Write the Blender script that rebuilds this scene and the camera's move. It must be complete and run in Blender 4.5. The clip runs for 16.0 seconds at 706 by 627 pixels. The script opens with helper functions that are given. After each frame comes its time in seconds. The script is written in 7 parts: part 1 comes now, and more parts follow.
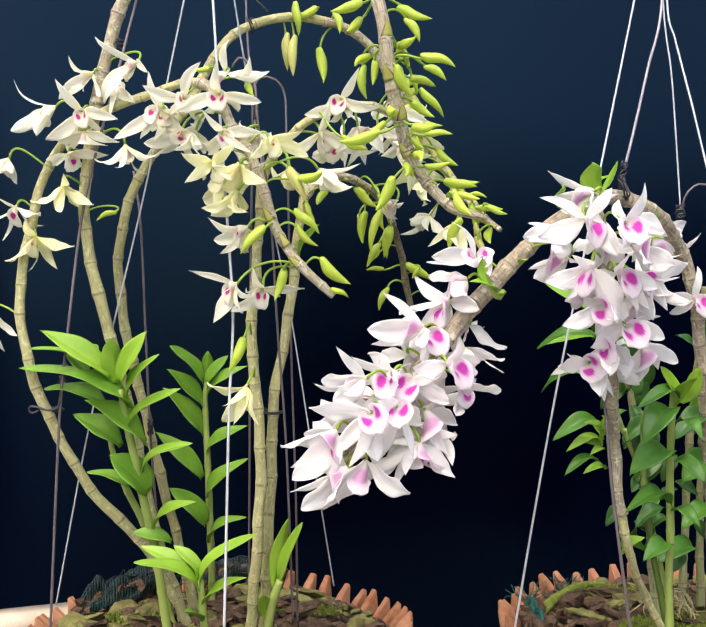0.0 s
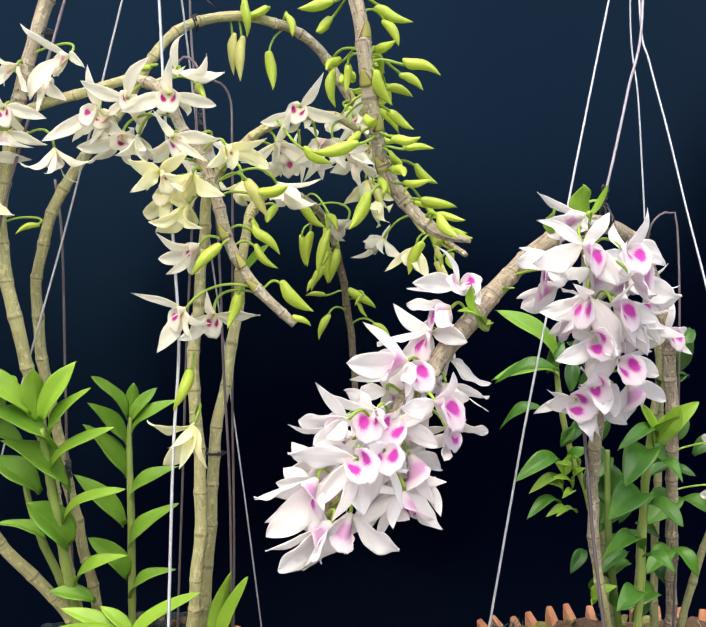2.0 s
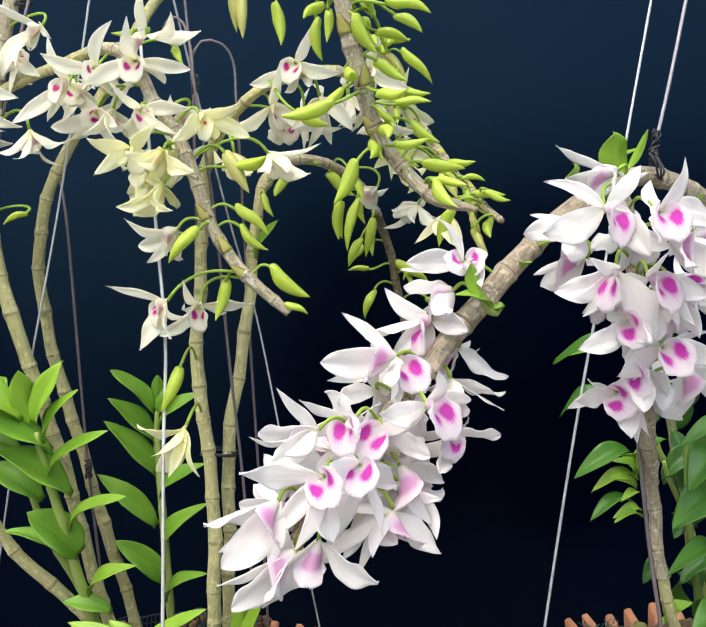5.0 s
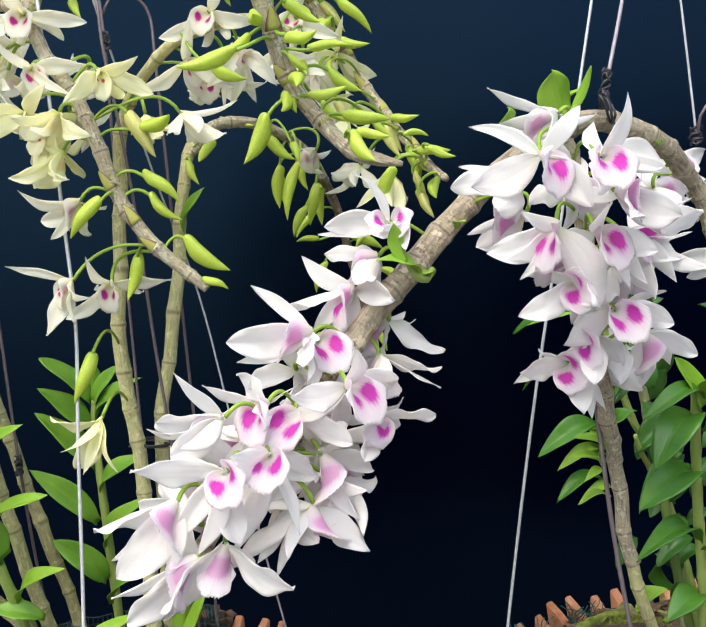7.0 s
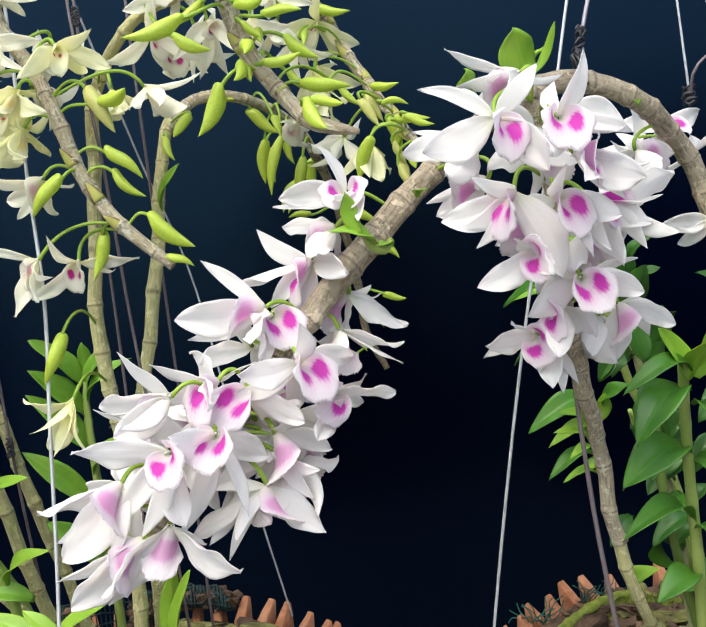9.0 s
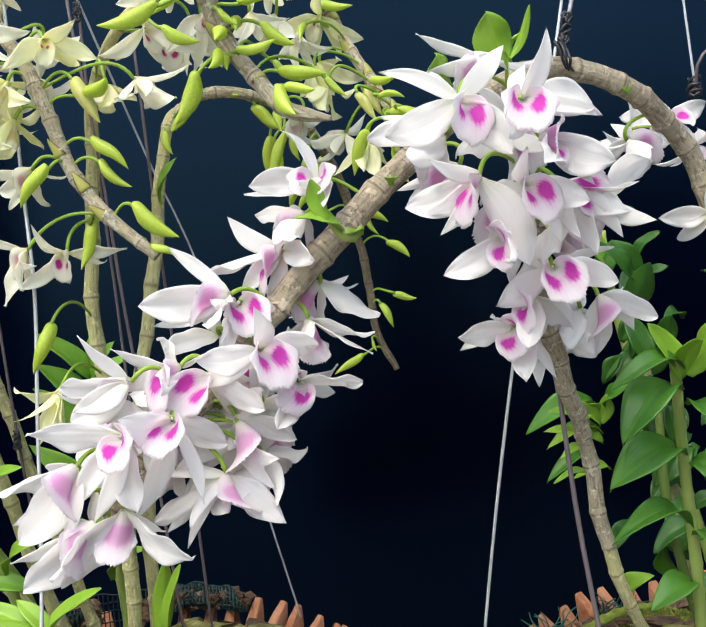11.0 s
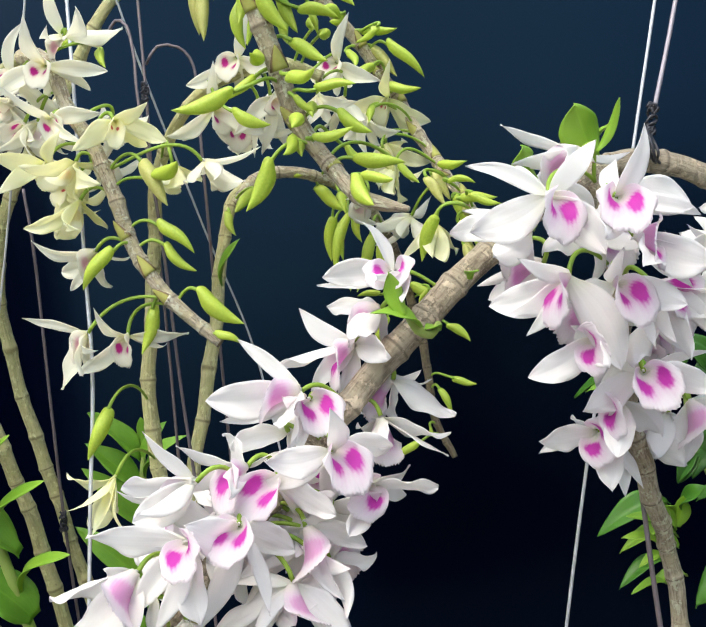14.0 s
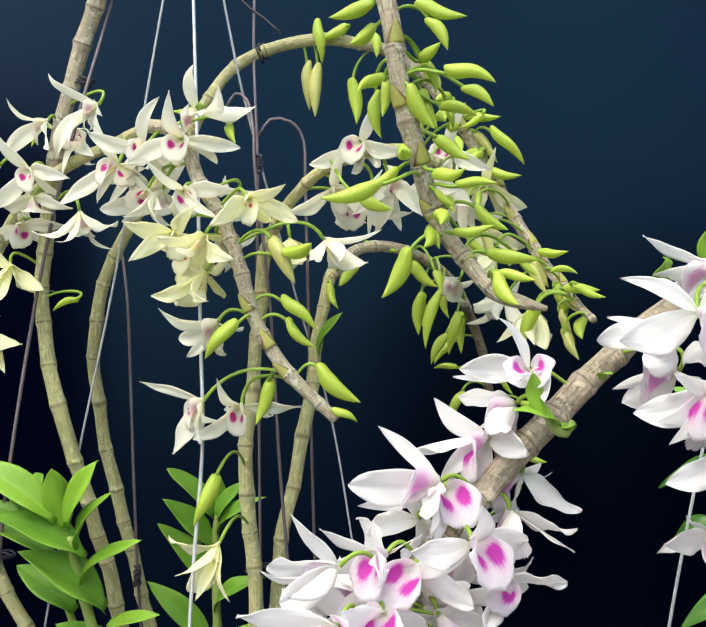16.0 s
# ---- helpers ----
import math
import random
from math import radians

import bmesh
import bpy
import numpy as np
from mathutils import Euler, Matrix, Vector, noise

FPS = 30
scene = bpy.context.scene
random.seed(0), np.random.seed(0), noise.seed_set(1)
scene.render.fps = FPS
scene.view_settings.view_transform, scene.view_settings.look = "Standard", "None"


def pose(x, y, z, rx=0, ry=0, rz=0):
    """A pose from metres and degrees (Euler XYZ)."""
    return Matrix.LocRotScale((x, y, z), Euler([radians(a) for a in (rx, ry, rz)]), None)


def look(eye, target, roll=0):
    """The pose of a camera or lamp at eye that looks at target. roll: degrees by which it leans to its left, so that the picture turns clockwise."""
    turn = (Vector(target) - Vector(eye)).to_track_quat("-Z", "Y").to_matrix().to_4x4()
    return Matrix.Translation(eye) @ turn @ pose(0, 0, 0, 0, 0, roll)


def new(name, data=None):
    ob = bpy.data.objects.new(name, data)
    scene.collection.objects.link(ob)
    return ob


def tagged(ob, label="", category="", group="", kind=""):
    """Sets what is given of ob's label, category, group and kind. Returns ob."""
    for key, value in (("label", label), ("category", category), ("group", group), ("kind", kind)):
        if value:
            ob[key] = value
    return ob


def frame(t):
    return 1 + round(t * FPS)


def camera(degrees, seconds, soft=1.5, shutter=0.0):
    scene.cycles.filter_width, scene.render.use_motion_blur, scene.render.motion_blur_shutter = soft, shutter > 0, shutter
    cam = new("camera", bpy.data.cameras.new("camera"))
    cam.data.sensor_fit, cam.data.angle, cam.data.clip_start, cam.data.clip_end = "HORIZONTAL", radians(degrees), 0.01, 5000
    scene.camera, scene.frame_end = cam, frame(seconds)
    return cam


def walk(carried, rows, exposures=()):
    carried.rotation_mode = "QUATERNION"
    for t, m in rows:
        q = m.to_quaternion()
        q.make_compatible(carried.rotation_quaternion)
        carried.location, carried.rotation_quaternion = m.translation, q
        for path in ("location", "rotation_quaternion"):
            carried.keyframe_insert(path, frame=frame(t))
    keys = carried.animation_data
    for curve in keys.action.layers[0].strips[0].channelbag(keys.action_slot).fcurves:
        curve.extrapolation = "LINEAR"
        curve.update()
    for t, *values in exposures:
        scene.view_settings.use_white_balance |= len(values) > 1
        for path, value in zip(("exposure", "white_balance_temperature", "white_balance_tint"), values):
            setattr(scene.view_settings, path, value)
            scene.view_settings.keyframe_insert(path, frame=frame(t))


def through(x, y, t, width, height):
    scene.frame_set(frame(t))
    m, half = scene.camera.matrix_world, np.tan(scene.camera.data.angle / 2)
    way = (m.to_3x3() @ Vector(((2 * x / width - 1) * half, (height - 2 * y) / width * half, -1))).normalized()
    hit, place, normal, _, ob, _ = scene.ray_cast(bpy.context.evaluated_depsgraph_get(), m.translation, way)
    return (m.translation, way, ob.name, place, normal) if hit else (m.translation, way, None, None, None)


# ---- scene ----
cam = camera(39.6, 16.0, soft=1.4)
PATH = [
    (0, (-0.002, -0.269, 1.297), (0.007, 1.731, 1.318), -0.1),
    (0.5, (-0.029, -0.241, 1.295), (0.036, 1.758, 1.343), -1.3),
    (1, (-0.081, -0.211, 1.294), (0.102, 1.779, 1.369), -1.7),
    (1.5, (-0.1, -0.186, 1.298), (0.199, 1.79, 1.385), -1.1),
    (2, (-0.085, -0.17, 1.303), (0.195, 1.809, 1.375), 0.5),
    (2.5, (-0.06, -0.157, 1.306), (0.145, 1.831, 1.374), 1.7),
    (3, (-0.025, -0.133, 1.311), (0.079, 1.863, 1.37), 1.2),
    (5.5, (0.066, -0.058, 1.33), (-0.001, 1.941, 1.295), -2.0),
    (6, (0.082, -0.043, 1.322), (0.023, 1.955, 1.278), -2.9),
    (6.5, (0.1, -0.02, 1.323), (0.034, 1.978, 1.273), -3.7),
    (7, (0.108, 0.003, 1.322), (0.032, 2.0, 1.256), -3.9),
    (7.5, (0.114, 0.015, 1.323), (0.032, 2.011, 1.224), -3.7),
    (8, (0.132, 0.024, 1.319), (0.035, 2.017, 1.187), -3.8),
    (8.5, (0.151, 0.03, 1.319), (0.011, 2.021, 1.192), -4.5),
    (9, (0.163, 0.026, 1.314), (-0.024, 2.014, 1.214), -5.1),
    (9.5, (0.183, 0.02, 1.309), (-0.05, 2.004, 1.213), -5.4),
    (12, (0.222, 0.065, 1.289), (-0.123, 2.035, 1.252), -4.1),
    (12.5, (0.222, 0.072, 1.293), (-0.12, 2.043, 1.262), -4.3),
    (13, (0.212, 0.069, 1.3), (-0.142, 2.037, 1.307), -4.0),
    (13.5, (0.202, 0.065, 1.307), (-0.165, 2.03, 1.356), -3.6),
    (14, (0.192, 0.062, 1.314), (-0.19, 2.024, 1.389), -3.2),
    (14.5, (0.178, 0.053, 1.323), (-0.22, 2.011, 1.422), -2.5),
    (15, (0.161, 0.046, 1.33), (-0.242, 2.001, 1.453), -1.6),
    (15.5, (0.141, 0.034, 1.334), (-0.255, 1.989, 1.486), -0.5),
    (16, (0.112, 0.027, 1.344), (-0.244, 1.989, 1.498), 0.4),
]
walk(cam, [(t, look(eye, target, roll)) for t, eye, target, roll in PATH], exposures=((0, 0.48, 6850, 11), (1.5, 0.43, 6850, 11), (3, 0.38, 6750, 9), (6, 0.33, 6550, 6), (16, 0.31, 6500, 4)))

# ---- light ----
world = bpy.data.worlds.new("world")
scene.world = world
world.use_nodes = True
wn, wl = world.node_tree.nodes, world.node_tree.links
sky = wn.new("ShaderNodeTexSky")
sky.sky_type = 'NISHITA'
sky.sun_disc = False
sky.sun_elevation, sky.sun_rotation = radians(58), radians(205)
sky.dust_density = 4.0
wl.new(sky.outputs[0], wn["Background"].inputs[0])
wn["Background"].inputs[1].default_value = 0.30
sun = new("sun", bpy.data.lights.new("sun", 'SUN'))
sun.data.energy, sun.data.angle, sun.data.color = 2.3, radians(140), (0.96, 1.0, 0.94)
sun.matrix_world = look((-0.75, -2.1, 0.70), (0, 0.6, 0))
scene.view_settings.exposure = 0.40


# ---- materials ----
def material(name, rough=0.5, spec=0.5):
    m = bpy.data.materials.new(name)
    m.use_nodes = True
    nt = m.node_tree
    b = nt.nodes["Principled BSDF"]
    b.inputs["Roughness"].default_value = rough
    b.inputs["Specular IOR Level"].default_value = spec
    return m, nt, b


def node(nt, kind, **values):
    n = nt.nodes.new(kind)
    for key, value in values.items():
        n.inputs[key.replace("_", " ")].default_value = value
    return n


def noise_tex(nt, scale, detail=4.0, rough=0.6, stretch=None, coords="Object", shift=True):
    tc = nt.nodes.new("ShaderNodeTexCoord")
    mp = nt.nodes.new("ShaderNodeMapping")
    nt.links.new(tc.outputs[coords], mp.inputs["Vector"])
    if stretch:
        mp.inputs["Scale"].default_value = stretch
    if shift:
        oi = nt.nodes.new("ShaderNodeObjectInfo")
        sc = nt.nodes.new("ShaderNodeMath")
        sc.operation = 'MULTIPLY'
        sc.inputs[1].default_value = 37.0
        nt.links.new(oi.outputs["Random"], sc.inputs[0])
        nt.links.new(sc.outputs[0], mp.inputs["Location"])
    n = node(nt, "ShaderNodeTexNoise", Scale=scale, Detail=detail, Roughness=rough)
    nt.links.new(mp.outputs[0], n.inputs["Vector"])
    return n.outputs["Fac"]


def ramp(nt, fac, stops):
    r = nt.nodes.new("ShaderNodeValToRGB")
    el = r.color_ramp.elements
    while len(el) < len(stops):
        el.new(0.5)
    for e, (pos, col) in zip(el, stops):
        e.position, e.color = pos, (*col, 1)
    nt.links.new(fac, r.inputs[0])
    return r.outputs[0]


def mix(nt, fac, a, b, kind='MIX'):
    m = nt.nodes.new("ShaderNodeMix")
    m.data_type, m.blend_type = 'RGBA', kind
    for sock, value in ((m.inputs[0], fac), (m.inputs[6], a), (m.inputs[7], b)):
        if isinstance(value, (int, float)):
            sock.default_value = value
        elif isinstance(value, tuple):
            sock.default_value = (*value, 1)
        else:
            nt.links.new(value, sock)
    return m.outputs[2]


def bump(nt, b, height, strength, distance=0.001):
    n = node(nt, "ShaderNodeBump", Strength=strength, Distance=distance)
    nt.links.new(height, n.inputs["Height"])
    nt.links.new(n.outputs[0], b.inputs["Normal"])


def sums(nt, op, a, b=0.0, c=None):
    m = nt.nodes.new("ShaderNodeMath")
    m.operation = op
    for sock, value in zip(m.inputs, (a, b, c)):
        if value is None:
            continue
        if isinstance(value, (int, float)):
            sock.default_value = value
        else:
            nt.links.new(value, sock)
    return m.outputs[0]


def uv(nt):
    tc = nt.nodes.new("ShaderNodeTexCoord")
    sp = nt.nodes.new("ShaderNodeSeparateXYZ")
    nt.links.new(tc.outputs["UV"], sp.inputs[0])
    return sp.outputs[0], sp.outputs[1]


def smooth(nt, value, lo, hi, to0=0.0, to1=1.0):
    m = nt.nodes.new("ShaderNodeMapRange")
    m.interpolation_type = 'SMOOTHSTEP'
    nt.links.new(value, m.inputs[0])
    for i, v in enumerate((lo, hi, to0, to1)):
        m.inputs[i + 1].default_value = v
    return m.outputs[0]


def thin(nt, b, colour, amount):
    """Lets some light through a petal or a leaf."""
    tr = nt.nodes.new("ShaderNodeBsdfTranslucent")
    ms = nt.nodes.new("ShaderNodeMixShader")
    ms.inputs[0].default_value = amount
    nt.links.new(colour, tr.inputs[0])
    nt.links.new(b.outputs[0], ms.inputs[1])
    nt.links.new(tr.outputs[0], ms.inputs[2])
    nt.links.new(ms.outputs[0], nt.nodes["Material Output"].inputs[0])


def petal_material(name, base, tip, heart, vein):
    m, nt, b = material(name, 0.6, 0.14)
    u, v = uv(nt)
    c = mix(nt, smooth(nt, v, 0.6, 1.05, 0.0, 0.55), base, tip)
    c = mix(nt, smooth(nt, v, 0.0, 0.3, 0.6, 0.0), c, heart)
    wave = sums(nt, 'SINE', sums(nt, 'MULTIPLY', u, 34.0))
    blot = noise_tex(nt, 90, 3)
    c = mix(nt, sums(nt, 'MULTIPLY', smooth(nt, wave, -0.2, 1.0), 0.05), c, vein)
    c = mix(nt, smooth(nt, blot, 0.5, 0.8, 0.0, 0.22), c, tip)
    nt.links.new(c, b.inputs["Base Color"])
    grain = noise_tex(nt, 700, 3)
    bump(nt, b, sums(nt, 'ADD', sums(nt, 'MULTIPLY', wave, 0.35), grain), 0.14, 0.0004)
    thin(nt, b, c, 0.60)
    return m


def lip_material(name, base, edge, spot, u0, v0, ru, rv, throat):
    """Lip with one dark blotch on each inner side wall."""
    m, nt, b = material(name, 0.5, 0.3)
    u, v = uv(nt)
    du = sums(nt, 'DIVIDE', sums(nt, 'SUBTRACT', sums(nt, 'ABSOLUTE', u), u0), ru)
    dv = sums(nt, 'DIVIDE', sums(nt, 'SUBTRACT', v, v0), rv)
    d = sums(nt, 'SQRT', sums(nt, 'ADD', sums(nt, 'MULTIPLY', du, du), sums(nt, 'MULTIPLY', dv, dv)))
    wave = sums(nt, 'SINE', sums(nt, 'MULTIPLY', u, 46.0))
    d = sums(nt, 'ADD', d, sums(nt, 'MULTIPLY', wave, 0.05))
    d = sums(nt, 'ADD', d, sums(nt, 'MULTIPLY', sums(nt, 'SUBTRACT', noise_tex(nt, 260, 3), 0.5), 0.5))
    c = mix(nt, smooth(nt, v, 0.45, 1.0, 0.0, 0.6), base, edge)
    c = mix(nt, smooth(nt, v, 0.0, 0.35, 0.7, 0.0), c, throat)
    c = mix(nt, smooth(nt, d, 0.9, 1.9, 0.20, 0.0), c, spot)
    c = mix(nt, smooth(nt, d, 0.70, 1.25, 1.0, 0.0), c, spot)
    nt.links.new(c, b.inputs["Base Color"])
    bump(nt, b, wave, 0.12, 0.0004)
    thin(nt, b, c, 0.6)
    return m


def leaf_material(name, light, dark, gloss=0.32, mottle=0.25, through=0.22):
    m, nt, b = material(name, gloss, 0.5)
    u, v = uv(nt)
    big, fine = noise_tex(nt, 22, 3), noise_tex(nt, 240, 4)
    c = mix(nt, smooth(nt, big, 0.3, 0.7), dark, light)
    c = mix(nt, smooth(nt, sums(nt, 'ABSOLUTE', u), 0.0, 0.08, 0.18, 0.0), c, tuple(min(1, x * 1.4) for x in light))
    wave = sums(nt, 'SINE', sums(nt, 'MULTIPLY', u, 40.0))
    c = mix(nt, smooth(nt, fine, 0.5, 0.75, 0.0, mottle), c, dark)
    oi = nt.nodes.new("ShaderNodeObjectInfo")
    c = mix(nt, sums(nt, 'MULTIPLY', oi.outputs["Random"], 0.35), c, light)
    nt.links.new(c, b.inputs["Base Color"])
    bump(nt, b, sums(nt, 'ADD', sums(nt, 'MULTIPLY', wave, 0.16), big), 0.14, 0.0012)
    thin(nt, b, c, through)
    return m


def cane_material(name, pale, dark, green, ring, wear=1.0):
    """A jointed cane: long fibres, papery sheath, dark rings at the joints. The map's v runs in joints."""
    m, nt, b = material(name, 0.62, 0.3)
    u, v = uv(nt)
    fibre = noise_tex(nt, 1.0, 6, 0.7, (26, 2.2, 1), "UV")
    patch = noise_tex(nt, 1.0, 5, 0.6, (4, 2.4, 1), "UV")
    c = mix(nt, smooth(nt, fibre, 0.36, 0.62), dark, pale)
    c = mix(nt, smooth(nt, patch, 0.42, 0.62), c, mix(nt, fibre, green, pale))
    band = noise_tex(nt, 1.0, 4, 0.6, (1.5, 16, 1), "UV")
    c = mix(nt, smooth(nt, band, 0.52, 0.68, 0.0, 0.4 * wear), c, dark)
    f = sums(nt, 'FRACT', v)
    edge = sums(nt, 'ABSOLUTE', sums(nt, 'SUBTRACT', f, 0.5))
    joint = smooth(nt, sums(nt, 'ADD', edge, sums(nt, 'MULTIPLY', sums(nt, 'SUBTRACT', fibre, 0.5), 0.05)), 0.45, 0.495)
    c = mix(nt, sums(nt, 'MULTIPLY', joint, 0.65), c, ring)
    rim = smooth(nt, edge, 0.36, 0.44)
    c = mix(nt, sums(nt, 'MULTIPLY', sums(nt, 'MULTIPLY', rim, sums(nt, 'SUBTRACT', 1.0, joint)), 0.45), c, pale)
    flake = noise_tex(nt, 1.0, 5, 0.65, (7, 5, 1), "UV")
    c = mix(nt, smooth(nt, flake, 0.55, 0.60, 0.0, 0.7 * wear), c, tuple(min(0.82, q * 1.5) for q in pale))
    spots = noise_tex(nt, 1.0, 3, 0.6, (14, 7, 1), "UV")
    c = mix(nt, smooth(nt, spots, 0.60, 0.72, 0.0, 0.65 * wear), c, ring)
    nt.links.new(c, b.inputs["Base Color"])
    bump(nt, b, sums(nt, 'ADD', sums(nt, 'ADD', fibre, sums(nt, 'MULTIPLY', band, 0.7)), sums(nt, 'ADD', sums(nt, 'MULTIPLY', spots, 0.6), sums(nt, 'MULTIPLY', smooth(nt, flake, 0.53, 0.6), 0.4))), wear, 0.0028)
    return m


def mottled(name, stops, scale, rough=0.8, bumps=0.5, dist=0.002, spec=0.3, fine=None):
    m, nt, b = material(name, rough, spec)
    n1 = noise_tex(nt, scale, 6, 0.65)
    n2 = noise_tex(nt, fine or scale * 7, 4, 0.6)
    c = ramp(nt, n1, stops)
    c = mix(nt, sums(nt, 'MULTIPLY', n2, 0.5), c, stops[0][1], 'MULTIPLY')
    oi = nt.nodes.new("ShaderNodeObjectInfo")
    c = mix(nt, sums(nt, 'MULTIPLY', oi.outputs["Random"], 0.35), c, stops[-1][1])
    nt.links.new(c, b.inputs["Base Color"])
    bump(nt, b, n2, bumps, dist)
    return m


WHITE = petal_material("white_petal", (0.958, 0.945, 0.932), (0.957, 0.926, 0.936), (0.86, 0.87, 0.72), (0.78, 0.76, 0.78))
CREAM = petal_material("cream_petal", (0.962, 0.950, 0.85), (0.962, 0.955, 0.90), (0.93, 0.92, 0.58), (0.84, 0.76, 0.55))
YELLOW = petal_material("yellow_petal", (0.965, 0.955, 0.70), (0.965, 0.96, 0.80), (0.88, 0.91, 0.42), (0.94, 0.92, 0.55))
PINK_LIP = lip_material("white_lip", (0.91, 0.85, 0.88), (0.94, 0.90, 0.92), (0.68, 0.08, 0.53), 0.42, 0.52, 0.31, 0.25, (0.93, 0.91, 0.84))
CREAM_LIP = lip_material("cream_lip", (0.93, 0.91, 0.80), (0.94, 0.92, 0.86), (0.55, 0.03, 0.30), 0.38, 0.52, 0.24, 0.17, (0.92, 0.89, 0.68))
YELLOW_LIP = lip_material("yellow_lip", (0.96, 0.95, 0.78), (0.96, 0.95, 0.80), (0.60, 0.12, 0.16), 0.26, 0.40, 0.13, 0.08, (0.90, 0.85, 0.45))
COLUMN = petal_material("column", (0.965, 0.96, 0.94), (0.965, 0.96, 0.94), (0.96, 0.955, 0.92), (0.95, 0.94, 0.92))
LIP_BACK = {"white": lip_material("white_lip_back", (0.93, 0.87, 0.91), (0.94, 0.91, 0.92), (0.84, 0.56, 0.77), 0.10, 0.50, 0.60, 0.22, (0.90, 0.88, 0.78)),
            "cream": lip_material("cream_lip_back", (0.95, 0.93, 0.84), (0.95, 0.94, 0.88), (0.90, 0.78, 0.78), 0.10, 0.50, 0.50, 0.18, (0.90, 0.88, 0.62)),
            "yellow": lip_material("yellow_lip_back", (0.955, 0.945, 0.76), (0.955, 0.945, 0.80), (0.92, 0.84, 0.52), 0.10, 0.50, 0.50, 0.18, (0.90, 0.88, 0.5))}
BUD = leaf_material("bud_skin", (0.58, 0.70, 0.10), (0.47, 0.62, 0.07), 0.38, 0.08, 0.35)
PALE_BUD = leaf_material("pale_bud_skin", (0.70, 0.68, 0.26), (0.58, 0.60, 0.16), 0.42, 0.08, 0.35)
STALK = leaf_material("stalk_skin", (0.34, 0.50, 0.06), (0.24, 0.38, 0.04), 0.45)
LEAF = leaf_material("leaf_blade", (0.085, 0.24, 0.020), (0.040, 0.145, 0.011), 0.36)
LEAF_MID = leaf_material("green_leaf_blade", (0.23, 0.44, 0.045), (0.13, 0.31, 0.026), 0.42)
LEAF_YOUNG = leaf_material("young_leaf_blade", (0.30, 0.50, 0.05), (0.20, 0.39, 0.03), 0.40)
# leaf green darkened to stand for shade in the second orchid's rear foliage
LEAF_SHADED = leaf_material("shaded_leaf_blade", (0.055, 0.17, 0.022), (0.028, 0.10, 0.013), 0.34)
STEM = leaf_material("stem_skin", (0.42, 0.51, 0.14), (0.29, 0.40, 0.09), 0.45)
CANE_GREEN = cane_material("green_cane", (0.58, 0.54, 0.29), (0.37, 0.35, 0.16), (0.48, 0.48, 0.18), (0.17, 0.13, 0.06), 0.75)
STEM_OLD = leaf_material("old_stem_skin", (0.17, 0.25, 0.055), (0.10, 0.17, 0.03), 0.45)
CANE_DULL = cane_material("dull_cane", (0.36, 0.36, 0.19), (0.24, 0.25, 0.11), (0.28, 0.32, 0.11), (0.17, 0.14, 0.08), 0.5)
CANE_DEAD = cane_material("leafless_cane", (0.66, 0.58, 0.44), (0.29, 0.23, 0.155), (0.52, 0.46, 0.21), (0.13, 0.10, 0.065))
CANE_GREY = cane_material("grey_cane", (0.54, 0.46, 0.34), (0.21, 0.165, 0.115), (0.40, 0.34, 0.22), (0.14, 0.11, 0.075))
CANE_BROWN = cane_material("brown_cane", (0.25, 0.195, 0.13), (0.10, 0.072, 0.046), (0.21, 0.19, 0.085), (0.055, 0.042, 0.03))
CANE_OLD = cane_material("old_cane", (0.64, 0.55, 0.41), (0.28, 0.215, 0.14), (0.46, 0.40, 0.22), (0.12, 0.085, 0.055))
CLAY = mottled("terracotta", [(0.3, (0.22, 0.08, 0.036)), (0.5, (0.37, 0.155, 0.075)), (0.72, (0.50, 0.26, 0.15))], 55, 0.9, 0.7)
BARK = mottled("bark", [(0.3, (0.020, 0.012, 0.008)), (0.5, (0.075, 0.042, 0.026)), (0.72, (0.22, 0.14, 0.085))], 60, 0.9, 0.9, 0.003)
BARK_GREEN = mottled("mossy_bark", [(0.3, (0.04, 0.033, 0.014)), (0.5, (0.15, 0.135, 0.04)), (0.72, (0.34, 0.33, 0.11))], 60, 0.9, 0.9, 0.003)


def bract_material():
    m, nt, b = material("bract", 0.65, 0.25)
    u, v = uv(nt)
    n = noise_tex(nt, 180, 4)
    c = mix(nt, n, (0.27, 0.28, 0.055), (0.44, 0.42, 0.13))
    rim = smooth(nt, sums(nt, 'ADD', sums(nt, 'ABSOLUTE', u), sums(nt, 'MULTIPLY', sums(nt, 'SUBTRACT', n, 0.5), 0.3)), 0.55, 0.85)
    c = mix(nt, rim, c, (0.16, 0.105, 0.06))
    nt.links.new(c, b.inputs["Base Color"])
    bump(nt, b, n, 0.4, 0.0008)
    return m


